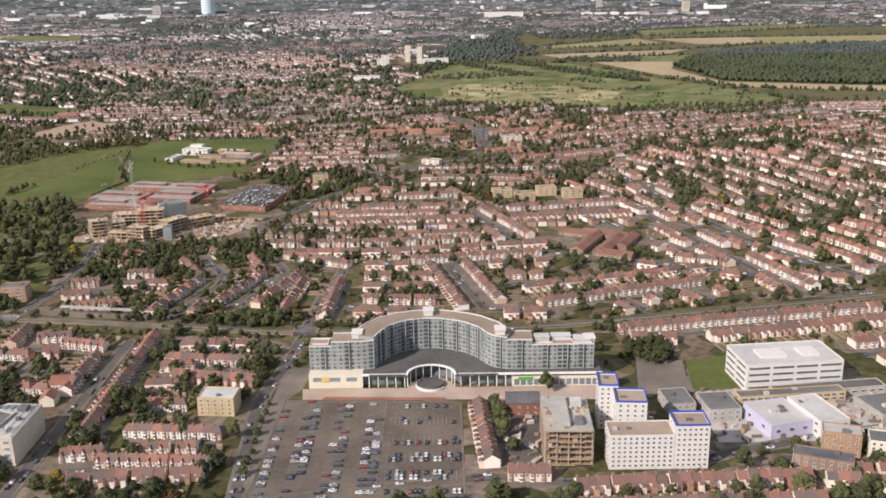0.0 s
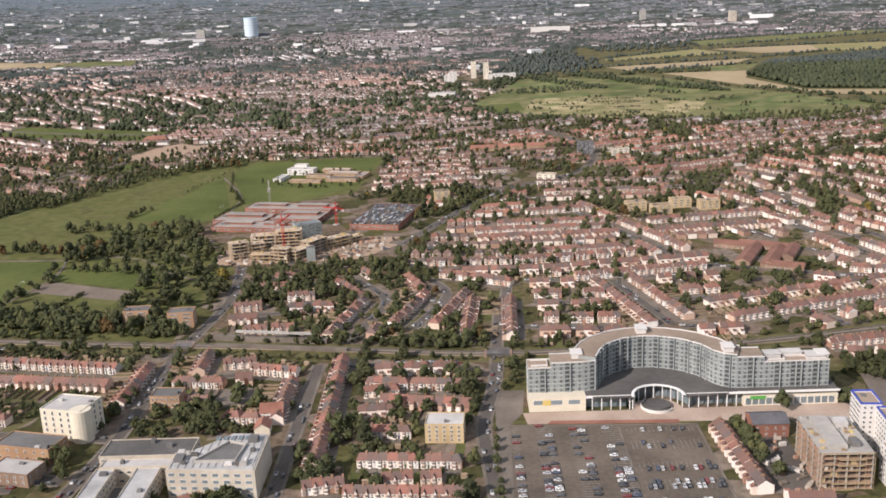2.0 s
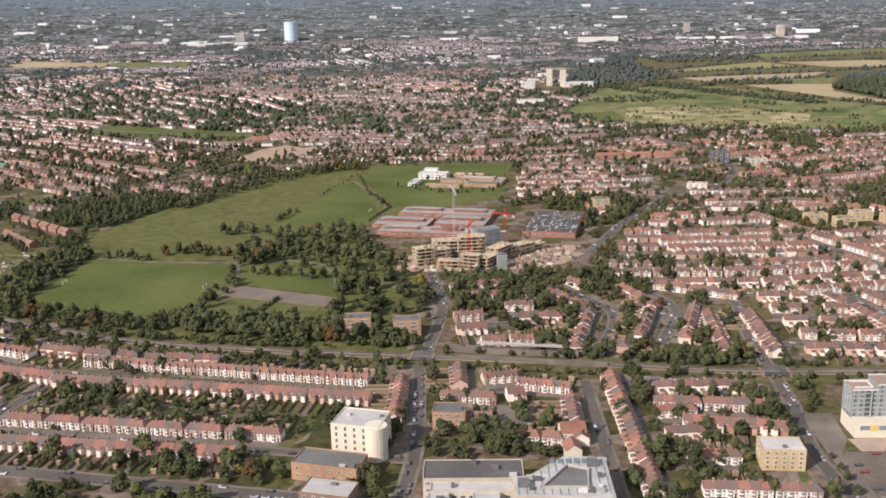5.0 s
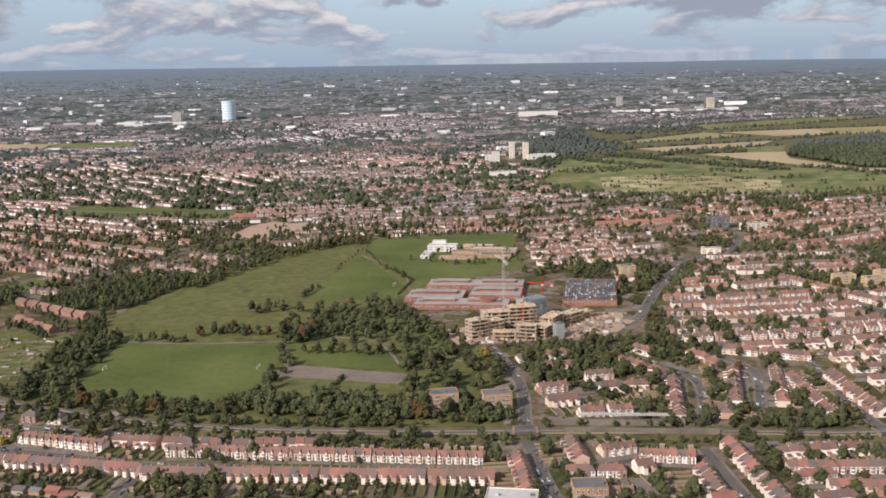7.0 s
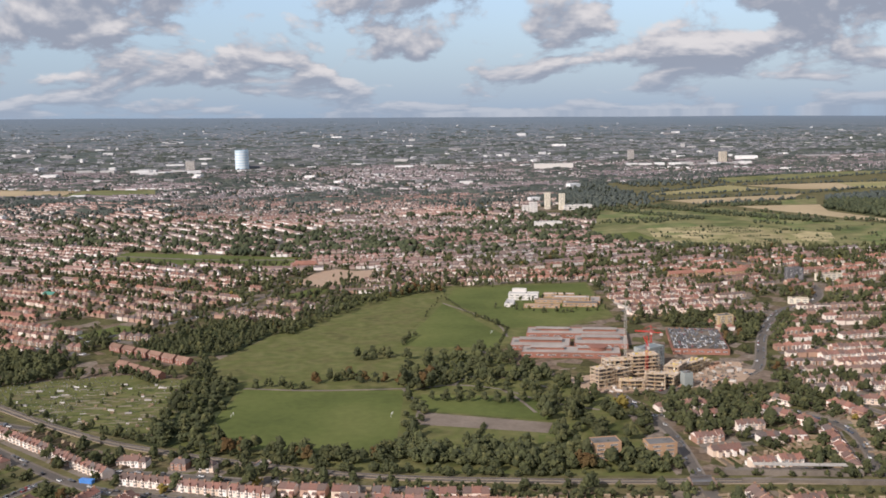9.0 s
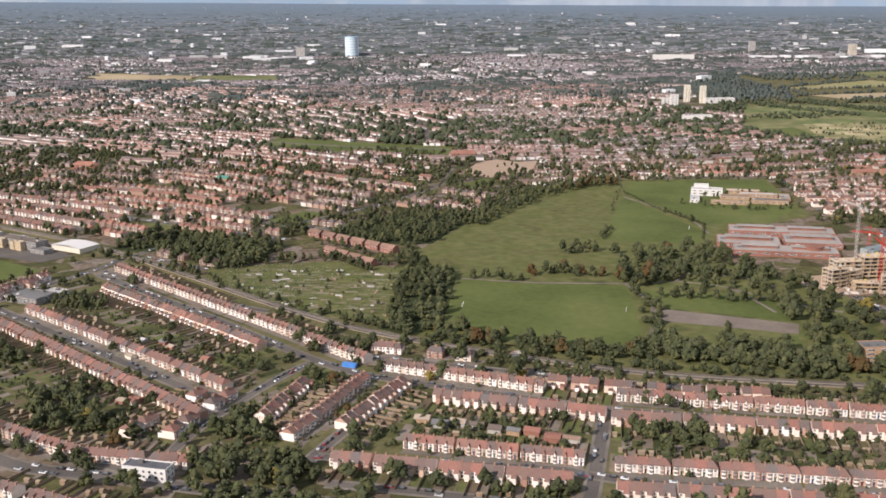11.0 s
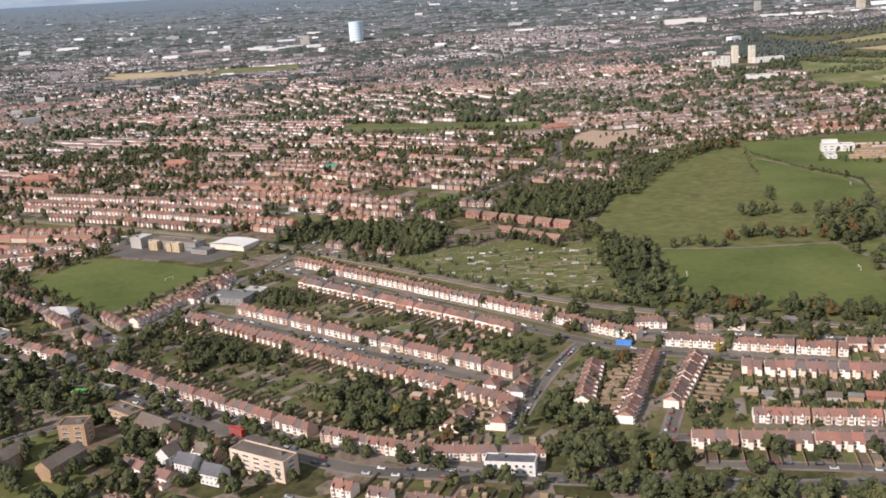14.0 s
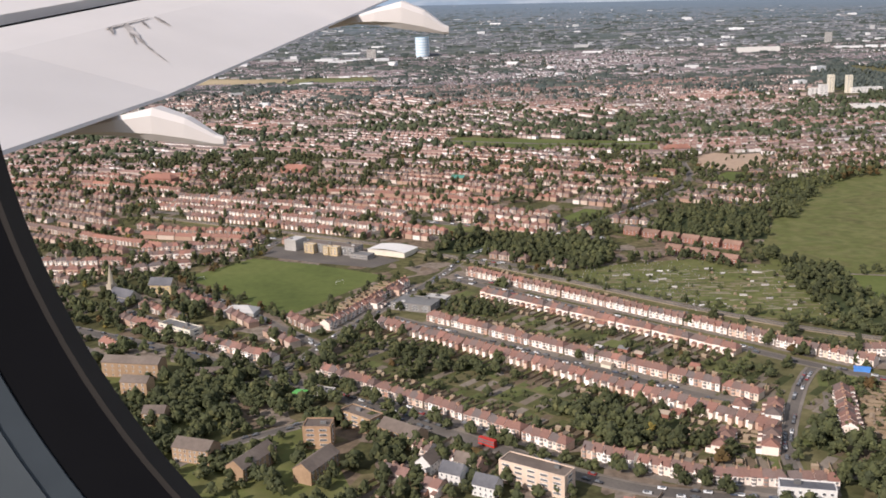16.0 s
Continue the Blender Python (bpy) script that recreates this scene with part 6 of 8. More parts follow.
slab("school_block", "white two-storey school block in the field", -343, 1340, 38, 15, 8.5, -14, "render_white", "roof_pale", 2, 8, 2, category="school")
slab("school_block", "white low wing of the school", -366, 1306, 11, 30, 4.5, -14, "render_white", "roof_pale", 1, 2, 4, category="school")
slab("school_penthouse", "white raised hall of the school", -346, 1356, 18, 9, 11, -14, "render_white", "roof_pale", 1, 3, 1, category="school", clutter=False)
for cx, cy, w, d, h, skin in ((-316, 1312, 34, 11, 4.5, "roof_grey"), (-285, 1322, 46, 13, 5, "roof_pale"), (-330, 1282, 44, 9, 4, "roof_felt"), (-282, 1284, 42, 15, 5, "roof_grey"), (-296, 1346, 40, 10, 5, "roof_pale"), (-258, 1304, 12, 34, 4.5, "roof_pink")):
    slab("school_wing", "low flat-roofed school wing", cx, cy, w, d, h, -14, "brick_tan", skin, 1, 8, 2, (3, 1.6), category="school", group="school wings")

# clinic of low red roofs, flats, dark slab and long red terrace
for cx, cy, w, d, r in ((132, 880, 66, 13, 63), (150, 868, 60, 13, 63), (128, 910, 40, 12, -27), (152, 905, 44, 12, -27), (150, 840, 34, 12, -27), (168, 880, 42, 12, 63)):
    pitched("clinic_range", "low clinic range under a red ridge roof", cx, cy, w, d, 4.2, 2.6, r, "brick_brown", "roof_clinic", 1, 8, category="clinic", group="clinic ranges")
for cx, cy in ((62, 1070), (86, 1052), (112, 1078), (140, 1066)):
    slab("apartment_block", "beige brick three-storey flats", cx, cy, 22, 12, 10, 6, "brick_yellow", "roof_felt", 3, 6, 2, group="beige flats")
slab("dark_block", "dark slate-coloured office slab", 51, 1418, 22, 13, 17, 4, "slate", "roof_grey", 6, 8, 3, (2.2, 1.6))
slab("white_hall", "white flat-roofed hall among trees", -18, 1252, 24, 11, 7, -22, "render_cream", "roof_felt", 2, 5, 2)
slab("cream_hall", "cream hall with a flat roof", 92, 1400, 34, 14, 10, 10, "render_cream", "roof_felt", 3, 8, 3)
for k in range(3):
    pitched("red_range", "long red-roofed range of flats", -95 + 42 * k, 1468 + 3 * k, 36, 11, 5.5, 3.5, 3, "brick_tan", "roof_bright", 2, 6, group="red ranges")
slab("brick_apartment_block", "yellow brick flats beside the road", -150, 1150, 18, 12, 12, 10, "brick_yellow", "roof_grey", 4, 5, 3)

# west: school, vaulted hall, church, shops and flats
w1 = slab("school_building", "grey three-storey school with dark flat roof", -1098, 1098, 60, 15, 9, -30, "school_grey", "roof_brown", 3, 10, 3, (3.4, 1.8), category="school")
ca, sa = math.cos(radians(-30)), math.sin(radians(-30))
for u, w, h in ((-19, 11, 9.2), (1, 6, 8.6), (10, 9, 9.2)):
    slab("school_pavilion", "yellow panelled school pavilion with dark windows", -1098 + ca * u + sa * 10.5, 1098 + sa * u - ca * 10.5, w, 6, h, -30, "brick_yellow", "roof_pale", 3, 2, 1, (2.0, 1.5), category="school", clutter=False, group="school pavilions")
slab("school_tower", "pale grey windowless end block of the school", -1137, 1116, 14, 17, 11, -30, "concrete", "roof_pale", 0, 0, 0, category="school")
slab("school_annex", "low slate-roofed school annex", -1068, 1072, 20, 12, 4.5, -30, "school_grey", "roof_grey", 1, 3, 0, category="school", clutter=False)
hall = Geo()
arc = [(-21 + 42 * t, 5 + 1.6 * math.sin(math.pi * t)) for t in np.linspace(0, 1, 13)]
hall.add([(x, -12.5, z) for x, z in arc] + [(x, 12.5, z) for x, z in arc], [(i, i + 1, 14 + i, 13 + i) for i in range(12)])
hall.add([(-21, -12.5, 5), (21, -12.5, 5), (21, -12.5, 4.4), (-21, -12.5, 4.4)], [(0, 3, 2, 1)])
vh = thing("sports_hall", Geo().box(-20.6, 20.6, -12, 12, 0, 5.0), "render_cream", pose(-1040, 1086, 0, 0, 0, -30), "low sports hall under a white vaulted roof", "sports hall")
part("roof", hall, "render_white", vh, "white curved roof")
thing("yard", Geo().prism([(-1160, 1128), (-1092, 1112), (-1032, 1058), (-1055, 1034), (-1110, 1058), (-1164, 1090)], 0, 0.1), "asphalt", None, "dark school playground", "playground", "", "structure")

ch = thing("church", None, None, pose(-1262, 955, 0, 0, 0, -35), "old stone church with a tall pale spire", "church")
part("nave", Geo().box(0, 26, -6, 6, 0, 7).add([(26, -6, 7), (26, 6, 7), (26, 0, 12)], [(0, 1, 2)]), "stone_buff", ch)
part("nave_roof", Geo().gable(0, 26, -6, 6, 7, 5, 0.4), "slate", ch)
part("tower", Geo().box(-6, 0, -3, 3, 0, 14), "stone_buff", ch)
part("spire", Geo().tube(-3, 0, 14, 31, 2.9, 0.1, 8), "stone_buff", ch, "tapering stone spire")
part("aisle", Geo().box(2, 24, -10, -6, 0, 4), "stone_buff", ch)
part("aisle_roof", Geo().add([(2, -10.4, 4), (24, -10.4, 4), (24, -6, 6), (2, -6, 6)], [(0, 1, 2, 3)]), "slate", ch)
for k in range(5):
    part("window", None, None, ch, "", pane_mesh(1.2, 2.2, "glass_dark", "stone_buff"), pose(5 + 4 * k, -10, 1.2))
pitched("vicarage", "buff brick vicarage with steep dark roof", -1228, 975, 20, 12, 8, 5, -10, "brick_yellow", "slate", 2, 5)
pitched("pavilion", "low pavilion under a pale grey hipped roof", -1148, 905, 26, 16, 4, 4, -8, "concrete", "roof_pale", 1, 5, hipped=True)
slab("shop_parade", "cream parade of shops with flats above", -1182, 858, 36, 11, 9, -37, "render_cream", "roof_grey", 3, 9, 2)
slab("depot", "dark grey depot with a flat roof", -1012, 910, 34, 22, 6.2, -24, "school_grey", "roof_grey", 2, 6, 4)
slab("depot", "pale annex with a flat roof", -996, 922, 18, 12, 5.2, -24, "concrete", "roof_pale", 1, 3, 2)
for cx, cy, w, d, h, r in ((-1192, 782, 40, 12, 10, -12), (-1181, 752, 18, 10, 8, -12), (-1155, 703, 13, 10, 8, -5), (-1138, 762, 16, 10, 8, 5)):
    pitched("brick_apartment_block", "buff brick flats under a dark ridge roof", cx, cy, w, d, h, 3.0, r, "brick_tan", "roof_brown", 3, 8 if w > 20 else 4, group="brick flats")
for cx, cy, w, d, h, r in ((-1088, 640, 27, 11, 7.5, 62), (-1054, 634, 25, 11, 7.5, 62), (-1120, 655, 22, 12, 8, -20), (-1012, 668, 26, 12, 8, -40)):
    pitched("apartment_block", "tan brick flats under a long dark roof", cx, cy, w, d, h, 3.6, r, "brick_tan", "roof_brown", 3, 7, group="dark-roofed flats")
slab("apartment_block", "stepped tan brick flats with dark flat roof", -1057, 668, 15, 12, 13, -4, "brick_orange", "roof_brown", 4, 4, 2)
slab("apartment_block", "stepped tan brick flats with dark flat roof", -1036, 690, 24, 11, 9, -40, "brick_tan", "roof_brown", 3, 5, 2)
slab("apartment_slab", "cream slab of flats with white balconies", -945, 614, 36, 11, 12, -34, "brick_pink", "roof_brown", 4, 10, 2, (2.2, 1.4))
pitched("villa", "white-gabled pair of villas", -985, 622, 12, 9, 6, 4, -30, "render_white", "slate", 2, 4)
pitched("villa", "white-gabled pair of villas", -969, 608, 12, 9, 6, 4, -30, "render_white", "slate", 2, 4)
pitched("villa", "white-gabled villa under a brown roof", -998, 634, 10, 9, 6, 4, 60, "render_white", "roof_brown", 2, 3)
pitched("villa", "cream villa under a brown roof", -978, 634, 11, 9, 5.5, 3.5, -30, "render_cream", "roof_brown", 2, 3)
slab("white_apartment_block", "white flat-fronted block by the trees", -822, 594, 25, 9, 7.5, -14, "render_white", "slate", 2, 7, 2)
for k in range(6):
    for (xa, ya), (xb, yb), lift in (((-812, 1138), (-716, 1056), 0), ((-786, 1062), (-734, 1006), 1)):
        if lift and k > 3:
            continue
        u = (k + 0.5) / (4 if lift else 6)
        pitched("brick_house_block", "orange-brown brick houses under a brown ridge roof", xa + (xb - xa) * u, ya + (yb - ya) * u, 17 if not lift else 15, 8.5, 5.2, 2.8, -40, "brick_red", "roof_terracotta", 2, 4, group="brick estate")
pitched("green_roofed_hall", "hall under a green copper roof", -973, 1463, 18, 12, 6, 3, -28, "brick_tan", "paint_copper", 1, 3)
for cx, cy, w, d, r in ((-1205, 1582, 44, 18, -20), (-1390, 1536, 50, 20, -20), (-640, 1660, 40, 16, 5)):
    pitched("red_roofed_hall", "long hall under a bright red tiled roof", cx, cy, w, d, 7, 5, r, "brick_red", "roof_bright", 2, 4, hipped=True, group="red-roofed halls")
tp = thing("tarpaulin", Geo().box(-5, 5, -1.9, 1.9, 2.3, 2.7).box(-4.7, 4.7, -1.7, 1.7, 0, 2.3), "paint_skyblue", pose(-733, 750, 0, 0, 0, -20), "bright blue sheeted shed roof", "tarpaulin")
fs = slab("filling_station", "filling station with green-edged canopy", -1066, 738, 18, 9, 4, -20, "concrete", "roof_grey", 1, 4, 1, category="filling station")
part("canopy", Geo().box(-12, -4, -12, -6, 4.4, 5.0), "paint_green", fs, "green canopy")
bus = thing("bus", Geo().box(-5.2, 5.2, -1.25, 1.25, 0.4, 4.3), "paint_red", pose(-967, 660, 0.06, 0, 0, -39), "red double-decker bus on the main road", "bus")
for z in (1.5, 3.0):
    part("window_band", Geo().box(-5.0, 5.0, -1.3, -1.25, z, z + 0.9).box(-5.0, 5.0, 1.25, 1.3, z, z + 0.9), "glass_dark", bus)
for x in (-3.4, 3.2):
    for y in (-1.2, 0.9):
        part("wheel", Geo().box(x - 0.45, x + 0.45, y, y + 0.3, 0, 0.95, 0, 0.05), "rubber", bus)

# ---- railway ----
bed = Geo()
ribbon(bed, rail_line, 8.2, 0, 1.6)
beds = Geo()
for o in (-2.4, 2.4):
    ribbon(beds, rail_line, 2.7, 1.5, 1.64, o)
thing("track_bed", beds, "sleeper", None, "dark sleepers and oily ballast of two tracks", "track", "", "structure")
thing("railway_embankment", bed, "ballast", None, "brown ballast railway embankment", "railway", "", "structure")
banks = Geo()
l = np.array(rail_line)
ribbon(banks, rail_line, 26, 0, 0.12)
ribbon(banks, rail_line, 12, 0, 0.8)
thing("railway_bank", banks, "scrub", None, "grassy railway bank", "embankment", "", "structure")
rails = Geo()
for o in (-3.15, -1.65, 1.65, 3.15):
    ribbon(rails, rail_line, 0.18, 1.6, 1.82, o)
thing("rails", rails, "steel", None, "steel rails of two tracks", "rails", "", "structure")


def bridge(x, y, turn, span):
    root = thing("railway_bridge", None, None, pose(x, y, 0, 0, 0, turn), "steel and brick railway bridge over the road", "bridge")
    part("deck", Geo().box(-span / 2, span / 2, -5.6, 5.6, 1.4, 2.0), "steel", root)
    for yy in (-5.9, 5.5):
        part("girder", Geo().box(-span / 2, span / 2, yy, yy + 0.4, 1.2, 3.4), "steel", root)
    for xx in (-span / 2 - 1.5, span / 2):
        part("abutment", Geo().box(xx, xx + 1.5, -6.0, 6.0, 0, 2.2), "brick_brown", root)


bridge(-333, 696.5, -8, 14)
bridge(-103, 663, -3, 16)
bridge(-620, 765, -25, 8)
plat = thing("station_platform", None, None, pose(-267, 695, 0, 0, 0, -10), "railway platform with a long pale canopy", "platform")
part("platform", Geo().box(-48, 40, 5.5, 10.5, 0, 3.7), "paving", plat)
part("platform", Geo().box(-40, 60, -10.5, -7.6, 0, 3.7), "paving", plat)
part("canopy", Geo().box(-30, 30, 4.5, 9.5, 7.4, 7.8).box(-30, 30, 6.8, 7.2, 7.8, 8.4), "concrete", plat, "pale flat canopy")
for k in range(9):
    part("post", Geo().tube(-28 + 7 * k, 7, 3.7, 7.4, 0.16), "steel", plat)

# ---- park, cemetery and small fittings ----
stones = []
for x, y in scatter(LAND["cemetery_lawn"][2][0], 3.6, 77):
    if rc.random() < (0.5 if x < -790 else 0.12):
        stones.append((x, y, 0, 0.9 + rc.normal(0, 0.08), rc.uniform(0.7, 1.4), 1, rc.uniform(0.7, 1.4)))
soup("headstones", Geo().box(-0.4, 0.4, -0.09, 0.09, 0, 1.0).box(-0.45, 0.45, -1.9, -0.1, 0, 0.16), stones, ["headstone"], "pale headstones in rows", "headstones")
sheds = []
for x, y in scatter([(-775, 985), (-700, 985), (-706, 835), (-775, 872)], 9, 78):
    if rc.random() < 0.16:
        sheds.append((x, y, 0, rc.uniform(-0.3, 0.3), rc.uniform(0.6, 0.9), 0.8, rc.uniform(0.6, 0.8)))
beds, frames = [], []
for x, y in scatter([(-860, 1005), (-702, 985), (-706, 835), (-800, 872), (-850, 930)], 5.0, 79):
    u = rc.random()
    if u < 0.62:
        beds.append((x, y, 0, rc.normal(-0.08, 0.07), rc.uniform(2, 7), rc.uniform(0.6, 1.7), rc.uniform(0.15, 0.6)))
    elif u < 0.65:
        frames.append((x, y, 0, rc.normal(-0.08, 0.2), rc.uniform(0.5, 3.5), rc.uniform(0.3, 0.8), rc.uniform(0.4, 1.3)))
soup("allotment_beds", Geo().box(-1, 1, -1, 1, -0.1, 1, 0, 0.05), beds, ["bed_soil"], "planted beds and bare earth on the allotments", "beds")
soup("cold_frames", Geo().box(-1, 1, -1, 1, 0, 0.8).gable(-1, 1, -1, 1, 0.8, 0.5, 0.02), frames, ["far_white"], "pale cold frames and sheeting on the allotments", "cold frames")
shed_geo = Geo().box(-1.5, 1.5, -1.1, 1.1, 0, 1.9).gable(-1.6, 1.6, -1.1, 1.1, 1.9, 0.6, 0.1)
soup("allotment_sheds", shed_geo, sheds, ["timber"], "weathered timber sheds on the allotments", "sheds")
path = Geo()
for line in ([(-505, 940), (-470, 950), (-430, 930), (-400, 890), (-360, 860)], [(-430, 930), (-420, 900), (-412, 860)], [(-655, 966), (-590, 950), (-510, 945)], [(-515, 945), (-505, 880), (-524, 790)], [(-448, 1330), (-400, 1210), (-395, 1130)],
             [(-470, 950), (-450, 975), (-410, 960), (-390, 930)]):
    ribbon(path, smooth(line, 8), 2.6, 0, 0.3)
thing("park_path", path, "paving", None, "pale park footpaths", "path", "", "structure")


def goal(x, y, turn):
    g = Geo().beam((-3.7, 0, 0), (-3.7, 0, 2.5), 0.1).beam((3.7, 0, 0), (3.7, 0, 2.5), 0.1).beam((-3.7, 0, 2.5), (3.7, 0, 2.5), 0.1)
    thing("goal_posts", g, "trim_white", pose(x, y, 0, 0, 0, turn), "white goal posts on the grass", "goal", "goal posts")


goal(-527, 868, 80)
goal(-655, 885, 80)
goal(-410, 1150, 70)
goal(-1205, 1010, 40)
goal(-1080, 985, 40)

# low garages and workshops in the middle of the gardens
ro = np.random.default_rng(21)
for k in range(9):
    x, y = -682 + 10.4 * k, 660 - 3.3 * k + ro.uniform(-3, 3)
    pitched("garage", "low garden garage under a shallow roof", x, y, ro.uniform(7, 10), ro.uniform(5, 8), ro.uniform(2.5, 3.2), ro.uniform(0.8, 1.6), -17 + ro.uniform(-6, 6), str(ro.choice(["brick_tan", "brick_red", "concrete"])), "brick_red" if k in (6, 7) else str(ro.choice(["roof_grey", "roof_felt", "roof_brown", "brick_brown"])), 1, 0, category="garage", group="garages in the gardens")
for k in range(14):
    x, y = ro.uniform(-960, -830), ro.uniform(690, 860)
    if taken[cells((x, y))] == 0:
        pitched("outbuilding", "small low outbuilding in a garden", x, y, ro.uniform(5, 8), ro.uniform(4, 6), 2.5, 1.0, -40 + ro.uniform(-8, 8), str(ro.choice(["render_cream", "brick_red", "concrete"])), str(ro.choice(["roof_grey", "roof_felt", "roof_pale", "brick_red"])), 1, 0, category="outbuilding", group="garden outbuildings")

for g_ in GARDENS:
    thing("garden_ground", Geo().prism(g_, -0.2, 0.012), "scrub", None, "lawns and rough grass of back gardens", "gardens", "", "structure")
strips, shrubs = [], []
for poly, ang, x_lo, x_hi in ((GARDENS[0], -42, -1100, -765), (GARDENS[0], -15, -765, -560), (GARDENS[1], -11, -600, -360)):
    ca, sa = math.cos(radians(ang)), math.sin(radians(ang))
    for u in np.arange(-700, 700, 5.7):
        for v in np.arange(-700, 700, 23.0):
            x, y = -750 + ca * u - sa * v, 720 + sa * u + ca * v
            if x_lo < x <= x_hi and inside(poly, np.float64(x), np.float64(y)) and taken[cells([(x, y), (x - sa * 8, y + ca * 8), (x + sa * 8, y - ca * 8)])].max() == 0:
                strips.append((x, y, -0.02 * rc.random(), radians(ang), 1, rc.uniform(0.8, 1.0), 1))
                for k in range(int(rc.integers(0, 6))):
                    p, q = rc.uniform(-2.6, 2.6), rc.uniform(-10, 10)
                    shrubs.append((x + ca * p - sa * q, y + sa * p + ca * q, 0, rc.uniform(0, 6), rc.uniform(0.5, 1.8), rc.uniform(0.5, 1.8), rc.uniform(0.5, 1.9)))
soup("long_gardens", Geo().box(-2.65, 2.65, -11, 11, -0.1, 0.045), strips, ["gardens"], "long strips of lawn, beds and paving", "gardens")
bush = bmesh.new()
bmesh.ops.create_icosphere(bush, subdivisions=1, radius=1.0)
bush_geo = Geo().add([(p.co.x, p.co.y, p.co.z + 0.6) for p in bush.verts], [tuple(q.index for q in face.verts) for face in bush.faces])
bush.free()
soup("garden_shrubs", bush_geo, shrubs, ["leaf_far"], "low green shrubs in the back gardens", "shrubs", True)
# garden sheds, fences and lean-tos behind the houses
lots, fences = [], []
for key, xf in list(mid_homes.items()) + [("near", [(h[0], h[1], 0, h[2], 1, 1, 1) for h in near_homes])]:
    for x, y, z, t, *_ in xf:
        if y > 1250:
            continue
        bx, by = -math.sin(t), math.cos(t)
        ax, ay = math.cos(t), math.sin(t)
        if taken[cells((x + bx * 16, y + by * 16))] == 0:
            fences.append((x + bx * 14 + ax * 2.8, y + by * 14 + ay * 2.8, 0, t, 1, 1, 1))
            if rc.random() < 0.5:
                d = rc.uniform(13, 22)
                lots.append((x + bx * d + ax * rc.uniform(-1, 1), y + by * d + ay * rc.uniform(-1, 1), 0, t, rc.uniform(0.7, 1.3), rc.uniform(0.8, 1.4), rc.uniform(0.8, 1.2)))
soup("garden_sheds", shed_geo, lots, ["timber"], "small garden sheds behind the houses", "sheds")
soup("garden_fences", Geo().box(-0.06, 0.06, -7, 9, 0, 1.6), fences, ["timber"], "timber fences between back gardens", "fences")
lawn, homes = [], [h for xf in mid_homes.values() for h in xf if h[1] < 1300] + [(h[0], h[1], 0, h[2], 1, 1, 1) for h in near_homes]
for x, y, z, t, *_ in homes:
    bx, by = -math.sin(t), math.cos(t)
    if taken[cells((x + bx * 14, y + by * 14))] == 0:
        lawn.append((x + bx * 15, y + by * 15, -0.026 * rc.random(), t, 1, rc.uniform(0.8, 1.15), 1))
soup("garden_plots", Geo().box(-2.6, 2.6, -7.5, 10.5, -0.1, 0.05), lawn, ["gardens"], "lawns, beds and paving of back gardens", "gardens")
front = []
for x, y, z, t, *_ in homes:
    front.append((x + math.sin(t) * 7.4, y - math.cos(t) * 7.4, 0.0, t, 1, 1, 1))
soup("front_yards", Geo().box(-2.7, 2.7, -2.6, 2.6, -0.1, 0.034), front, ["paving"], "paved front yards", "yards")

# ---- far landmarks ----
gh = thing("gasholder", Geo().tube(0, 0, 0, 86, 31, 31, 40), "gas_white", pose(-1100, 4722, 0), "huge pale blue and white gasholder", "gasholder")
for k in range(7):
    part("band", Geo().tube(0, 0, 5 + 12 * k, 9 + 12 * k, 31.4, 31.4, 40), "gas_blue", gh, "blue painted band")
part("crown_rim", Geo().tube(0, 0, 86, 89, 31.6, 31.6, 40), "gas_blue", gh)
for x, y, w, h in ((-92, 2505, 13, 40), (-62, 2475, 13, 40), (-143, 2415, 18, 26), (-150, 2440, 30, 16)):
    slab("tower_block", "white slab of a residential tower block", x, y, w, 13, h, 0, "render_cream" if h > 30 else "render_white", "roof_pale", 10 if h > 30 else 5, 3, 2, (2.2, 1.6), category="tower block", group="tower blocks")
slab("podium_block", "long low white hall beside the towers", -25, 2470, 70, 20, 12, 0, "render_white", "roof_pale", 2, 8, 2, (3, 1.6))
slab("white_shed", "large white shed among far houses", -165, 2110, 56, 24, 13, -4, "render_white", "roof_pale", 1, 0, 0)
slab("long_factory", "long pale factory range", 248, 4170, 160, 40, 24, -4, "render_white", "roof_pale", 3, 0, 0)
r4 = np.random.default_rng(9)
far_sheds = []
for k in range(9):
    far_sheds.append((590 + 60 * k + r4.uniform(-10, 10), 4230 - 9 * k + r4.uniform(-15, 15), 0, -0.1, r4.uniform(34, 52), r4.uniform(30, 50), r4.uniform(10, 16)))
for k in range(16):
    far_sheds.append((r4.uniform(-1900, -1250), r4.uniform(4350, 4740), 0, r4.uniform(-0.3, 0.3), r4.uniform(30, 80), r4.uniform(20, 50), r4.uniform(8, 18)))
for k in range(70):
    x, y = r4.uniform(-2600, 2700), r4.uniform(2100, 4740)
    if in_view(x, y) and taken[cells((x, y))] != 2:
        far_sheds.append((x, y, 0, r4.uniform(-0.6, 0.6), r4.uniform(14, 46), r4.uniform(12, 30), r4.uniform(7, 16)))
soup("far_warehouses", Geo().box(-0.5, 0.5, -0.5, 0.5, 0, 1), far_sheds, ["far_hall"], "pale far warehouses and halls", "warehouses")
slab("far_tower", "pale concrete tower in the distance", 1041, 4352, 30, 22, 50, 0, "concrete_pale", "roof_grey", 8, 3, 2, (4, 3))
slab("far_tower", "white office tower in the distance", 720, 4690, 26, 20, 52, 0, "far_white", "roof_grey", 8, 3, 2, (4, 3))
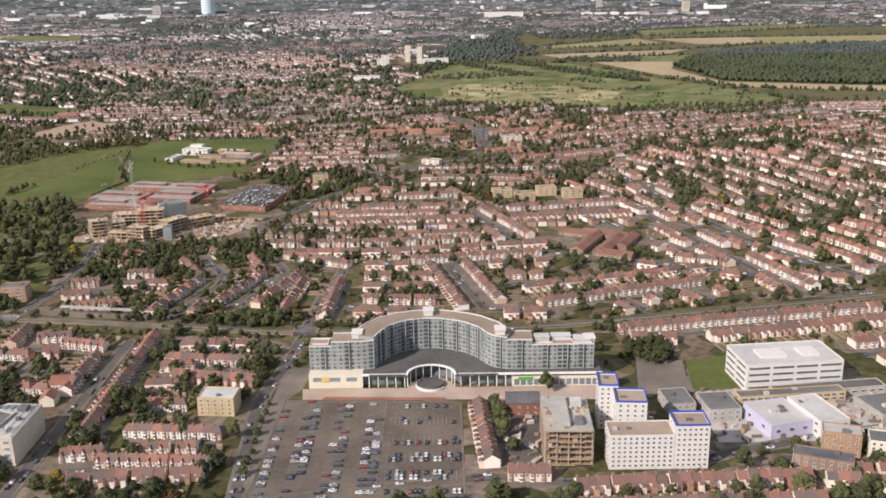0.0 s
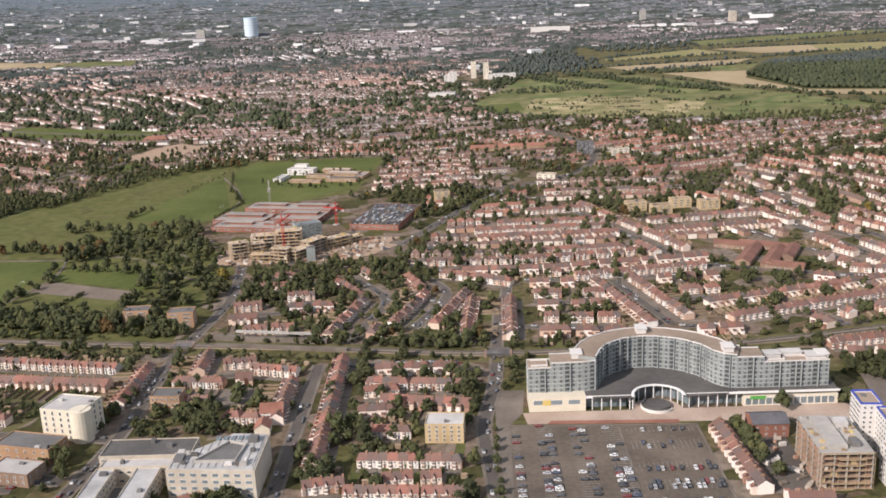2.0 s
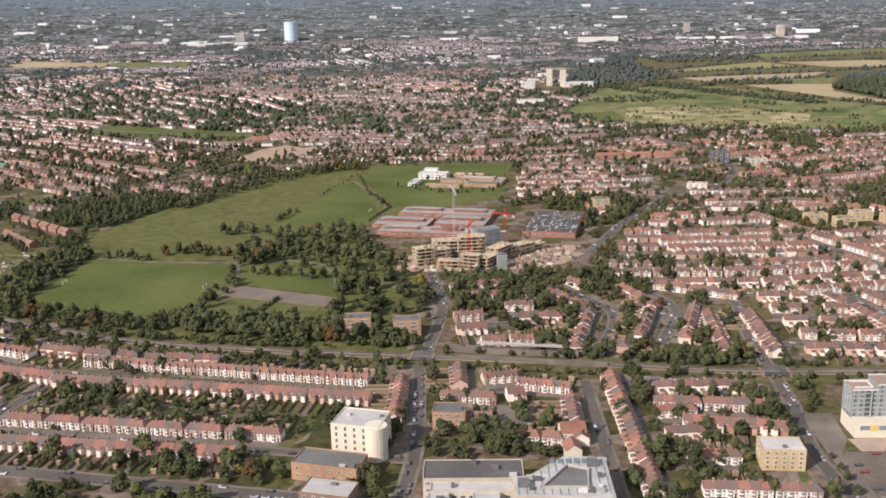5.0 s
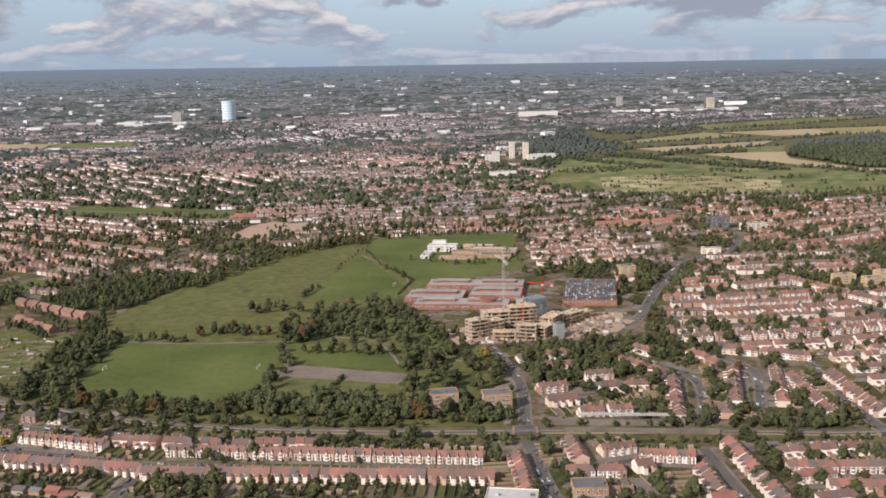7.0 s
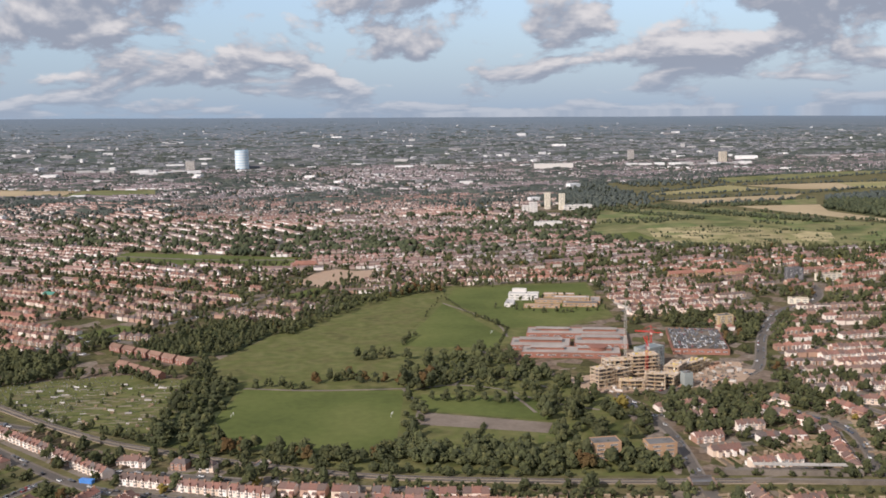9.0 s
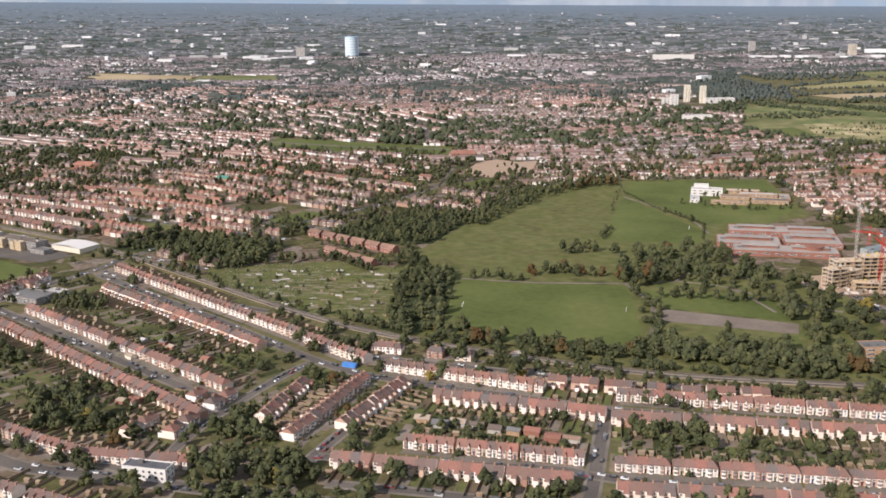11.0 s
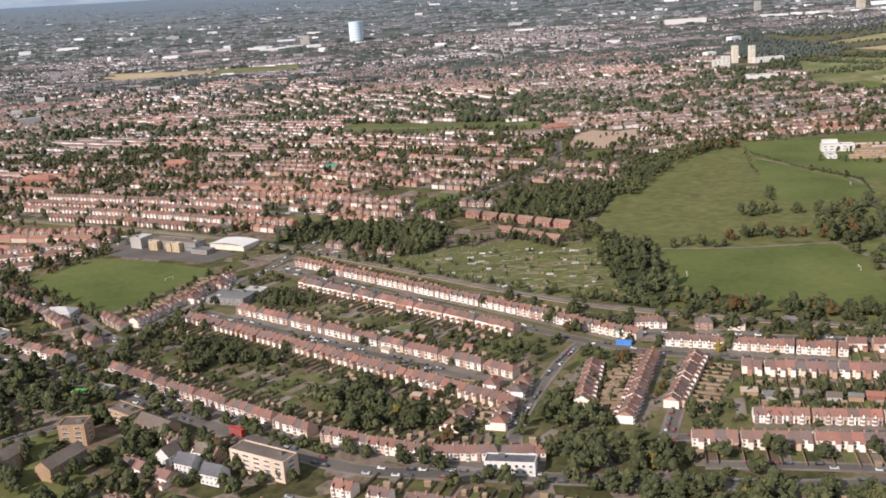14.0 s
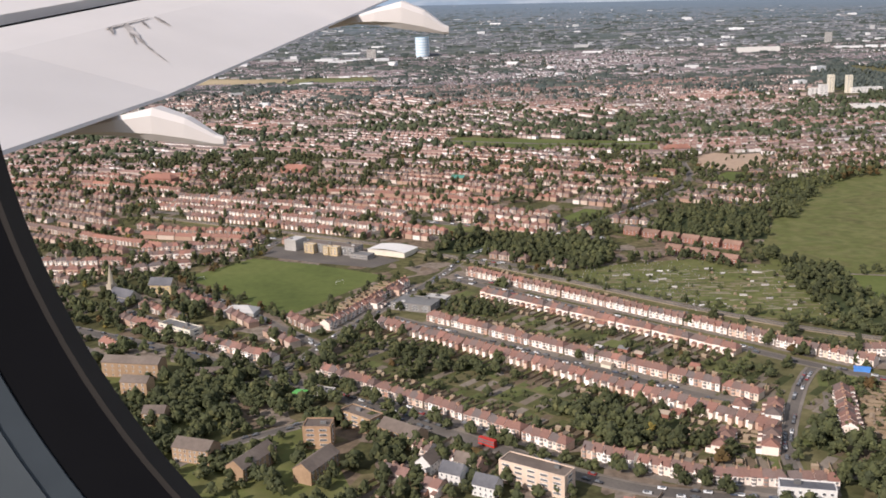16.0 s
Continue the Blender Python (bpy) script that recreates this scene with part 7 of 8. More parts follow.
slab("far_tower", "white office tower in the distance", -1330, 4690, 40, 24, 44, 0, "far_white", "roof_grey", 6, 3, 2, (4, 3))

# the town beyond: long roofs, tree belts and pale halls thinning out to the skyline
r5 = np.random.default_rng(31)


def far_spots(n, y0, power, seed, sx, sy):
    """Places beyond the town that lie thicker, and smaller, towards the skyline."""
    y = y0 + (7560 - y0) * r5.random(n) ** power
    x = r5.uniform(-1150 - 0.56 * y, 60 + 0.64 * y)
    small = np.clip(1 - rise(x, y) / (SKYLINE[0] - SKYLINE[1] * x), 0.05, 1)
    keep = np.array([noise.noise((a * sx / q, b * sy / q, seed)) for a, b, q in zip(x, y, small)]) + r5.uniform(-0.4, 0.4, n) > 0.0
    return x, y, rise(x, y), small, keep


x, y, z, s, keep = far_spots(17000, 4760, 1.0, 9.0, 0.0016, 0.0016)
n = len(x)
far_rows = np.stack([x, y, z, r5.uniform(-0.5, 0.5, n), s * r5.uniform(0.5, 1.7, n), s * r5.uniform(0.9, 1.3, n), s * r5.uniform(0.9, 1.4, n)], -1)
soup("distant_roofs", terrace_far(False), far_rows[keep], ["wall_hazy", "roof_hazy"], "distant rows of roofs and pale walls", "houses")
belt_geo = Geo()
for k in range(3):
    q = np.linspace(0, 2 * math.pi, 7)[:-1]
    belt_geo.add([(30 * (k - 1) + 22 * math.cos(t), 7 * math.sin(t), 0) for t in q] + [(30 * (k - 1) + 14 * math.cos(t), 4 * math.sin(t), 8 + 3 * (k % 2)) for t in q], [(i, (i + 1) % 6, 6 + (i + 1) % 6, 6 + i) for i in range(6)] + [tuple(range(6, 12))])
x, y, z, s, keep = far_spots(8000, 2700, 0.85, 4.0, 0.0012, 0.003)
n = len(x)
keep &= (taken[cells(np.stack([x, y], -1))] != 2) | (y > 4800)
belts = np.stack([x, y, z - 2 * s, r5.uniform(-0.4, 0.4, n), s * r5.uniform(0.4, 1.8, n), s * r5.uniform(0.8, 2.0, n), s * r5.uniform(0.7, 1.3, n)], -1)
soup("distant_tree_belts", belt_geo, belts[keep], ["leaf_hazy"], "distant dark belts of trees", "trees")
x, y, z, s, keep = far_spots(900, 4500, 1.0, 2.0, 0.0008, 0.002)
n = len(x)
halls = np.stack([x, y, z - 2 * s, r5.uniform(-0.3, 0.3, n), s * (16 + 110 * r5.random(n) ** 4), s * r5.uniform(14, 44, n), s * (7 + 18 * r5.random(n) ** 4)], -1)
soup("distant_halls", Geo().box(-0.5, 0.5, -0.5, 0.5, 0, 1), halls[keep], ["far_hall"], "distant pale halls and sheds", "warehouses")


# ---- houses put down ----
near_homes.sort(key=lambda h: math.hypot(h[0] + 450, (h[1] - 500) * 1.6))
for i, (x, y, turn, style, end) in enumerate(near_homes):
    if i < 300:
        o = copy_thing(near_house(style, end), pose(x, y, 0, 0, 0, math.degrees(turn)))
    else:
        mid_homes.setdefault((style, end), []).append((x, y, 0, turn, 1, 1, rng.uniform(0.94, 1.08)))
for o in list(house_root.values()):
    for c in list(o.children_recursive):
        bpy.data.objects.remove(c)
    bpy.data.objects.remove(o)
for (style, end), xf in mid_homes.items():
    soup("terraced_houses", house_mid(style, end), xf, MID_SLOTS, "rows of two-storey houses with tiled roofs and bays", "houses")
# True: plain tiles; False: distant tiles whose colours carry painted haze.
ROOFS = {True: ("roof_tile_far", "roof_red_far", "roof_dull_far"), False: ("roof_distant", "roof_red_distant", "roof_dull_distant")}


def quarter(h):
    """Which kind of roof a quarter of the town has: mixed, newer red or old dull tiles."""
    v = noise.noise((h[0] * 0.0045, h[1] * 0.0055, 12.0)) + 0.35 * noise.noise((h[0] * 0.02, h[1] * 0.02, 3.0))
    return 1 if v > 0.17 else 2 if v < -0.14 else 0


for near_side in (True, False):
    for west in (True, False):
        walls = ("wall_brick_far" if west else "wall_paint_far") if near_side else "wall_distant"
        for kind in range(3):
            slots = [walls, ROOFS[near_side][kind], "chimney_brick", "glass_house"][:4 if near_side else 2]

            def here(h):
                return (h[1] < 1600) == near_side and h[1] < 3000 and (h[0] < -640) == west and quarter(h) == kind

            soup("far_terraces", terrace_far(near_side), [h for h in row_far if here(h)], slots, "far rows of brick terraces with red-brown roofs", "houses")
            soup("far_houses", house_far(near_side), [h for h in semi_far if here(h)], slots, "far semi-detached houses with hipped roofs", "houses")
# Farther houses take the wall and roof colours greyed for haze.
soup("grey_terraces", terrace_far(False), [h for h in row_far if h[1] >= 3000], ["wall_haze_grey", "roof_haze_grey"], "distant terraces, roofs and pale walls greyed by painted haze", "houses")
soup("grey_houses", house_far(False), [h for h in semi_far if h[1] >= 3000], ["wall_haze_grey", "roof_haze_grey"], "distant semi-detached houses greyed by painted haze", "houses")

# ---- trees ----


def ball(level, seed):
    bm = bmesh.new()
    bmesh.ops.create_icosphere(bm, subdivisions=level, radius=1.0)
    r = np.random.default_rng(seed)
    v = np.array([tuple(p.co) for p in bm.verts])
    v *= r.uniform(0.8, 1.18, (len(v), 1))
    f = [tuple(q.index for q in face.verts) for face in bm.faces]
    bm.free()
    return v, f


TUFT = np.array([(1, 0, 0), (0, 1, 0), (-1, 0, 0), (0, -1, 0), (0, 0, 1), (0, 0, -1)], float)
TUFT_FACES = [(0, 1, 4), (1, 2, 4), (2, 3, 4), (3, 0, 4), (1, 0, 5), (2, 1, 5), (3, 2, 5), (0, 3, 5)]


def crown(n, seed, tall=1.0, lobes=4):
    """Leaf tufts over a few uneven limbs of foliage; about 10 m wide and 11 m high before scaling."""
    g = Geo()
    r = np.random.default_rng(seed)
    if n == 0:
        v, f = ball(1, seed * 100)
        return g.add(v * np.array([4.4, 4.4, 4.8 * tall]) + np.array([0, 0, 4.8 * tall]), f)
    turn = r.uniform(0, 6.3)
    hearts = []
    for k in range(lobes):
        a = turn + 6.283 * k / max(1, lobes - 1)
        top = k == lobes - 1
        rad = r.uniform(0.0, 0.7) if top else r.uniform(1.5, 2.5)
        size = r.uniform(2.1, 2.9) if top else r.uniform(2.0, 3.0)
        hearts.append((np.array([rad * math.cos(a), rad * math.sin(a), (7.6 if top else r.uniform(3.4, 5.8)) * tall]), size))
    for k, (c, size) in enumerate(hearts):
        v, f = ball(1, seed * 100 + k)
        g.add(v * size * np.array([0.92, 0.92, 0.98 * tall]) + c, f)
    for i in range(n):
        c, size = hearts[i % lobes]
        d = r.normal(0, 1, 3)
        d[2] = d[2] * 0.9 + 0.25
        d /= np.linalg.norm(d)
        k = r.uniform(0.55, 1.05) * (1.0 if n > 50 else 1.25)
        v = TUFT * r.uniform(0.65, 1.3, (6, 1)) * np.array([k, k, 0.85 * k])
        q = r.uniform(0, 1.6)
        v = v @ np.array([[math.cos(q), math.sin(q), 0.3], [-math.sin(q), math.cos(q), 0.2], [0.2, -0.3, 1]])
        g.add(v + c + d * size * r.uniform(0.82, 1.16) * np.array([1, 1, tall]), TUFT_FACES)
    return g


def trunk(seed):
    g = Geo()
    g.tube(0, 0, 0, 4.5, 0.38, 0.24, 7)
    r = np.random.default_rng(seed)
    for i in range(4):
        a = i * 1.6 + r.uniform(0, 0.7)
        g.beam((0, 0, 3.2 + 0.4 * i), (2.4 * math.cos(a), 2.4 * math.sin(a), 6.4 + 0.5 * i), 0.11)
    return g


KINDS = [("leaf", 1.0, 0.25), ("leaf", 1.25, 0.2), ("leaf", 0.85, 0.22), ("leaf", 1.05, 0.3), ("leaf_gold", 0.9, 0.25), ("leaf_rust", 0.9, 0.25)]
tree_roots = []
for i, (leaf, tall, base) in enumerate(KINDS):
    root = thing("tree", None, None, pose(0, -9000, 0), {"leaf": "broad dark green tree in full leaf", "leaf_gold": "tree with yellow autumn leaves", "leaf_rust": "tree with rust-brown leaves"}[leaf], "tree", "trees between the houses")
    part("trunk", trunk(i), "bark", root)
    part("crown", crown(95, 11 + i, tall, 5), leaf, root)
    tree_roots.append(root)

trees = []  # x, y, scale, kind


def wood(outline, gap, lo, hi, seed, kinds=(0, 1, 2, 3)):
    r = np.random.default_rng(seed)
    for x, y in scatter(outline, gap, seed):
        if taken[cells((x, y))] != 1:
            trees.append((x, y, r.uniform(lo, hi), int(r.choice(kinds))))


def hedge_line(points, gap, lo, hi, seed, kinds=(0, 1, 2, 3), spread=4.0):
    r = np.random.default_rng(seed)
    for p, q in zip(points, points[1:]):
        for s in np.arange(0, math.dist(p, q), gap):
            t = s / math.dist(p, q)
            trees.append((p[0] + (q[0] - p[0]) * t + r.normal(0, spread), p[1] + (q[1] - p[1]) * t + r.normal(0, spread), r.uniform(lo, hi), int(r.choice(kinds))))


W = LAND["woodland_floor"][2]
wood(W[0], 9, 0.5, 1.05, 1)
wood([(-653, 1215), (-590, 1365), (-520, 1450), (-490, 1440), (-545, 1345), (-630, 1200)], 9, 0.5, 1.1, 170)
wood([(-953, 1050), (-900, 1110), (-850, 1115), (-832, 1025), (-860, 1000), (-930, 1015)], 11, 0.8, 1.35, 171)
wood(W[1], 9, 0.7, 1.3, 2)
wood(W[2], 11, 0.8, 1.4, 3)
wood(W[3], 18, 0.7, 1.3, 4)
wood(W[4], 9, 0.6, 1.0, 5)
wood([(-515, 1000), (-440, 990), (-350, 900), (-345, 770), (-410, 765), (-408, 905), (-420, 935), (-500, 955)], 13, 0.6, 1.15, 6)
wood([(-460, 1070), (-420, 1060), (-380, 985), (-350, 920), (-395, 925), (-440, 985), (-500, 1000)], 14, 0.7, 1.25, 7)
hedge_line([(-690, 818), (-600, 776), (-527, 762), (-440, 738), (-345, 724)], 6, 0.55, 1.05, 8, (0, 1, 2, 3, 0, 5), 5)
hedge_line([(-520, 780), (-430, 760), (-345, 745)], 7, 0.7, 1.15, 108, (0, 1, 2, 3), 6)
hedge_line([(-527, 786), (-505, 870), (-512, 945)], 9, 0.5, 0.95, 9, spread=5)
hedge_line([(-640, 968), (-600, 955)], 8, 0.6, 0.9, 10)
wood([(-560, 770), (-527, 758), (-430, 732), (-345, 716), (-345, 765), (-430, 775), (-520, 792)], 9, 0.6, 1.15, 53)
hedge_line([(-690, 826), (-640, 798), (-560, 768)], 5, 0.6, 1.1, 54, (0, 1, 2, 3, 5), 4)
hedge_line([(-592, 968), (-561, 980), (-526, 966)], 7, 0.7, 1.1, 11, (0, 2, 5, 3), 5)
wood([(-520, 985), (-490, 985), (-486, 940), (-505, 925), (-520, 945)], 10, 0.9, 1.35, 111, (0, 1, 5, 2, 3))
hedge_line([(-562, 1055), (-529, 1064), (-496, 1048), (-455, 1036)], 7, 0.65, 1.1, 12, (0, 2, 5, 3, 0, 2), 5)
hedge_line([(-478, 1250), (-440, 1395)], 9, 0.2, 0.45, 13, spread=1.5)
hedge_line([(-512, 1106), (-498, 1150)], 6, 0.4, 0.85, 113, spread=3)
hedge_line([(-443, 1362), (-423, 1262), (-389, 1171), (-408, 1100)], 2.2, 0.2, 0.34, 14, spread=0.8)
hedge_line([(-415, 1235), (-392, 1180)], 12, 0.5, 0.8, 114, spread=2)
hedge_line([(-432, 1440), (-240, 1455)], 8, 0.5, 0.95, 15)
hedge_line([(-510, 1380), (-440, 1440)], 7, 0.8, 1.2, 16, (1, 5, 3))
hedge_line([(-640, 1180), (-560, 1320), (-500, 1392)], 4.5, 0.6, 1.2, 17, spread=5)
hedge_line([(-490, 902), (-449, 892), (-404, 889)], 10.5, 0.7, 0.95, 18, spread=1.2)
hedge_line([(-457, 833), (-469, 792)], 3, 0.3, 0.42, 19, spread=0.6)
hedge_line([(-700, 1050), (-690, 990), (-655, 965)], 7, 0.7, 1.1, 20)
hedge_line([(-890, 1010), (-780, 1040), (-700, 1010)], 9, 0.6, 1.1, 21, spread=5)
hedge_line([(-1114, 888), (-1135, 905), (-1222, 1010), (-1170, 1095)], 8, 0.5, 0.95, 22, (0, 2, 3, 5), 6)
hedge_line([(-1110, 880), (-1060, 940), (-1040, 990)], 10, 0.35, 0.7, 23, spread=3)
wood(LAND["cemetery_lawn"][2][0], 24, 0.2, 0.55, 48)
wood([(-1060, 690), (-1030, 600), (-1180, 590), (-1220, 690), (-1150, 700)], 15, 0.5, 1.1, 49)
wood([(-1300, 940), (-1220, 905), (-1170, 880), (-1225, 1000), (-1290, 990)], 12, 0.7, 1.2, 24)
wood([(-1130, 690), (-1100, 770), (-1150, 790), (-1170, 710)], 9, 0.8, 1.3, 25)
wood([(-1140, 600), (-1110, 690), (-1180, 690), (-1220, 640)], 9, 0.8, 1.3, 26)
wood([(-1030, 690), (-960, 630), (-985, 625), (-1040, 660)], 10, 0.6, 1.1, 27)
wood([(-880, 680), (-840, 640), (-905, 650), (-930, 700), (-900, 715)], 8, 0.7, 1.15, 28, (0, 1, 2, 3))
wood([(-760, 580), (-690, 575), (-700, 545), (-800, 560)], 9, 0.7, 1.2, 29)
wood([(-980, 790), (-930, 745), (-1000, 770), (-1040, 830)], 9, 0.7, 1.1, 30)
wood([(-960, 915), (-930, 880), (-975, 880), (-1000, 910)], 8, 0.6, 1.0, 31)
wood([(-802, 622), (-745, 612), (-735, 575), (-802, 570)], 9, 0.8, 1.3, 60)
wood([(-800, 672), (-765, 665), (-765, 630), (-790, 635)], 9, 0.6, 1.1, 61)
wood([(-565, 655), (-520, 645), (-525, 620), (-560, 630)], 8, 0.6, 1.1, 62)
hedge_line([(-700, 784), (-560, 719), (-440, 689), (-345, 674)], 5, 0.3, 0.7, 63, spread=3)
hedge_line([(-345, 724), (-440, 722), (-560, 748), (-690, 806)], 5, 0.35, 0.8, 64, spread=3)
wood([(-400, 520), (-388, 520), (-385, 495), (-398, 490)], 7, 0.8, 1.2, 65)
hedge_line([(-372, 517), (-352, 522), (-344, 500)], 7, 0.7, 1.1, 66, spread=2)
hedge_line([(-343, 612), (-345, 560)], 6, 0.6, 1.0, 67, spread=2)
hedge_line([(-322, 580), (-321, 548)], 6, 0.6, 0.95, 68, spread=2)
wood([(-275, 612), (-262, 612), (-258, 585), (-272, 590)], 8, 0.6, 1.1, 69)
wood([(-300, 590), (-285, 590), (-285, 565), (-300, 565)], 8, 0.6, 1.1, 70)
wood([(-1175, 825), (-1112, 760), (-1100, 700), (-1085, 640), (-1110, 628), (-1135, 685), (-1160, 740)], 12, 0.7, 1.25, 71)
wood([(-1225, 770), (-1200, 765), (-1180, 735), (-1170, 700), (-1215, 700)], 10, 0.6, 1.1, 72)
hedge_line([(-1110, 742), (-1060, 695), (-1010, 660), (-960, 628)], 8, 0.6, 1.05, 73, spread=4)
hedge_line([(-1090, 790), (-1020, 735), (-950, 678), (-900, 640)], 11, 0.5, 0.95, 74, spread=2)
hedge_line([(-1075, 645), (-1035, 640), (-990, 640)], 8, 0.6, 1.1, 75, spread=4)
hedge_line([(-392, 1288), (-330, 1248), (-258, 1252)], 8, 0.4, 0.85, 90, spread=3)
hedge_line([(-350, 1318), (-300, 1335), (-255, 1330)], 9, 0.4, 0.9, 91, spread=4)
hedge_line([(-1000, 1060), (-900, 985), (-800, 893), (-720, 830)], 10, 0.4, 0.85, 32, spread=4)
hedge_line([(-700, 795), (-560, 730), (-440, 700), (-300, 677), (-200, 662), (-120, 651)], 7, 0.3, 0.65, 33, spread=2.5)
hedge_line([(-330, 712), (-230, 694), (-110, 676), (50, 680)], 9, 0.25, 0.6, 133, spread=3)
hedge_line([(110, 690), (200, 712), (340, 745)], 9, 0.4, 0.8, 34, spread=3)
hedge_line([(110, 662), (200, 680), (330, 710)], 9, 0.35, 0.7, 35, spread=3)
wood([(118, 600), (150, 600), (152, 630), (125, 640)], 8, 0.7, 1.1, 36)
hedge_line([(26, 538), (30, 512), (34, 486)], 13, 1.0, 1.25, 37, spread=1.5)
wood([(-140, 590), (-118, 590), (-118, 640), (-140, 640)], 9, 0.6, 0.95, 38)
wood([(-60, 720), (-20, 720), (-10, 790), (-70, 800)], 12, 0.5, 1.0, 39)
wood([(90, 850), (140, 800), (200, 830), (180, 860), (140, 815), (95, 880)], 11, 0.6, 1.0, 40)
hedge_line([(-200, 700), (-170, 790)], 8, 0.5, 1.0, 41, spread=6)
wood([(-310, 790), (-240, 800), (-200, 870), (-310, 880)], 10, 0.6, 1.15, 42)
wood([(-190, 880), (-60, 890), (-70, 930), (-190, 935)], 11, 0.6, 1.1, 43)
wood([(-150, 1090), (-70, 1080), (-40, 1180), (-120, 1210)], 11, 0.7, 1.2, 44)
wood([(-200, 1130), (-150, 1100), (-140, 1190), (-230, 1210)], 12, 0.7, 1.2, 45)
wood([(250, 1100), (320, 1080), (310, 1140), (255, 1150)], 10, 0.8, 1.2, 46)
wood([(20, 1150), (150, 1110), (170, 1150), (30, 1200)], 12, 0.7, 1.1, 47)
hedge_line([(-505, 1392), (-470, 1420), (-446, 1404)], 4, 1.0, 1.5, 140, (1, 1, 5), 4)
hedge_line([(-880, 1148), (-824, 1216), (-754, 1300), (-690, 1410)], 11, 0.6, 1.1, 141, spread=3)
hedge_line([(-840, 1742), (-760, 1716), (-668, 1690)], 15, 0.8, 1.3, 142, spread=4)
for line, gap in (([(-1130, 800), (-1060, 745), (-985, 685), (-915, 628), (-850, 603)], 9), ([(-1095, 735), (-1030, 680), (-960, 620)], 8), ([(-1205, 855), (-1150, 815)], 8), ([(-1180, 770), (-1130, 720), (-1100, 690)], 7),
                  ([(-1000, 960), (-1040, 880), (-1075, 800)], 12), ([(-830, 610), (-770, 690)], 11), ([(-850, 585), (-700, 550), (-620, 540)], 9), ([(-1150, 690), (-1110, 650), (-1070, 615)], 7), ([(-1020, 640), (-1000, 660), (-1040, 700)], 7)):
    hedge_line(line, gap, 0.55, 1.1, int(abs(line[0][0])) + 7, spread=3)
wood([(-1075, 770), (-1010, 715), (-1000, 700), (-1065, 745)], 9, 0.5, 1.0, 150)
wood([(-1200, 735), (-1130, 735), (-1120, 700), (-1190, 690)], 10, 0.6, 1.2, 151)
wood([(-990, 660), (-940, 640), (-925, 600), (-1010, 600)], 12, 0.5, 1.0, 152)
hedge_line([(-800, 1108), (-752, 1062), (-714, 1030)], 9, 0.5, 0.9, 160, spread=3)
hedge_line([(-780, 1040), (-734, 990)], 7, 0.5, 0.9, 161, spread=2)
wood([(-325, 640), (-290, 640), (-275, 575), (-320, 560)], 13, 0.5, 1.0, 162)
wood([(-318, 560), (-245, 556), (-242, 548), (-318, 548)], 8, 0.5, 0.9, 163)
wood([(-640, 1600), (-600, 1660), (-540, 1640), (-560, 1618), (-600, 1640)], 14, 0.5, 1.0, 180)
hedge_line([(-590, 1570), (-560, 1580)], 9, 0.4, 0.8, 181, spread=4)
wood([(-102, 592), (-95, 592), (-90, 655), (-100, 655)], 9, 0.45, 0.75, 190)
hedge_line([(-110, 545), (-109, 450)], 12, 0.35, 0.7, 191, spread=1)
hedge_line([(-80, 650), (0, 655), (90, 655)], 8, 0.4, 0.75, 192, spread=3)
r_h = np.random.default_rng(88)
for line in ([(262, 2850), (300, 2800), (660, 2895)], [(590, 3100), (262, 2870)], [(250, 2650), (666, 2745), (900, 2862), (1600, 2822)], [(300, 2525), (570, 2585), (640, 2600)], [(636, 3085), (1700, 3125)], [(650, 3180), (1096, 3360), (1600, 3590)],
             [(364, 2450), (475, 2450), (475, 2550)], [(491, 2110), (596, 1945), (765, 1886), (1300, 1750)], [(48, 2421), (121, 2306), (193, 2175)], [(155, 2525), (290, 2262), (425, 2060)], [(20, 2430), (150, 2470), (300, 2440)],
             [(640, 3410), (1165, 3590)], [(-110, 1960), (15, 1765)], [(10, 1760), (210, 1712), (409, 1636), (640, 1735)]):
    hedge_line(line, 7, 0.3, 0.9, int(abs(line[0][0] + line[0][1])), spread=7)
    hedge_line(line, 40, 0.7, 1.3, int(abs(line[0][0] - line[0][1])), spread=8)
wood([(40, 2900), (240, 2960), (256, 2640), (150, 2500), (20, 2450)], 22, 0.7, 1.3, 80)
wood([(150, 2540), (300, 2290), (430, 2090), (400, 2040), (270, 2230), (130, 2500)], 12, 0.5, 1.0, 81)
wood([(60, 2440), (130, 2330), (200, 2190), (180, 2165), (100, 2290), (40, 2400)], 11, 0.4, 0.8, 82)
wood([(300, 3100), (620, 3150), (650, 3420), (1100, 3650), (1600, 3640), (1500, 3760), (600, 3700), (280, 3400)], 24, 0.8, 1.5, 83)
wood([(320, 2450), (470, 2455), (470, 2540), (300, 2520)], 16, 0.6, 1.1, 85)
wood([(-40, 1790), (60, 1745), (205, 1700), (640, 1725), (640, 1690), (400, 1610), (200, 1690), (-40, 1760)], 13, 0.5, 1.2, 84)
for bunch in range(40):
    bx, by = r_h.uniform(0, 620), r_h.uniform(1760, 2080)
    for k in range(int(r_h.integers(2, 9))):
        trees.append((bx + r_h.normal(0, 9), by + r_h.normal(0, 6), r_h.uniform(0.15, 0.7), 0))

for k in range(70):
    bx, by, run = r_h.uniform(0, 300), r_h.uniform(1745, 2040), r_h.uniform(8, 40)
    if inside(LAND["heath"][2][0], np.float64(bx), np.float64(by)):
        hedge_line([(bx, by), (bx + run, by + r_h.uniform(-4, 4))], 4, 0.12, 0.32, 700 + k, spread=1.5)
wood([(-60, 2150), (60, 2130), (200, 2200), (190, 2240), (20, 2230)], 13, 0.4, 0.8, 51)
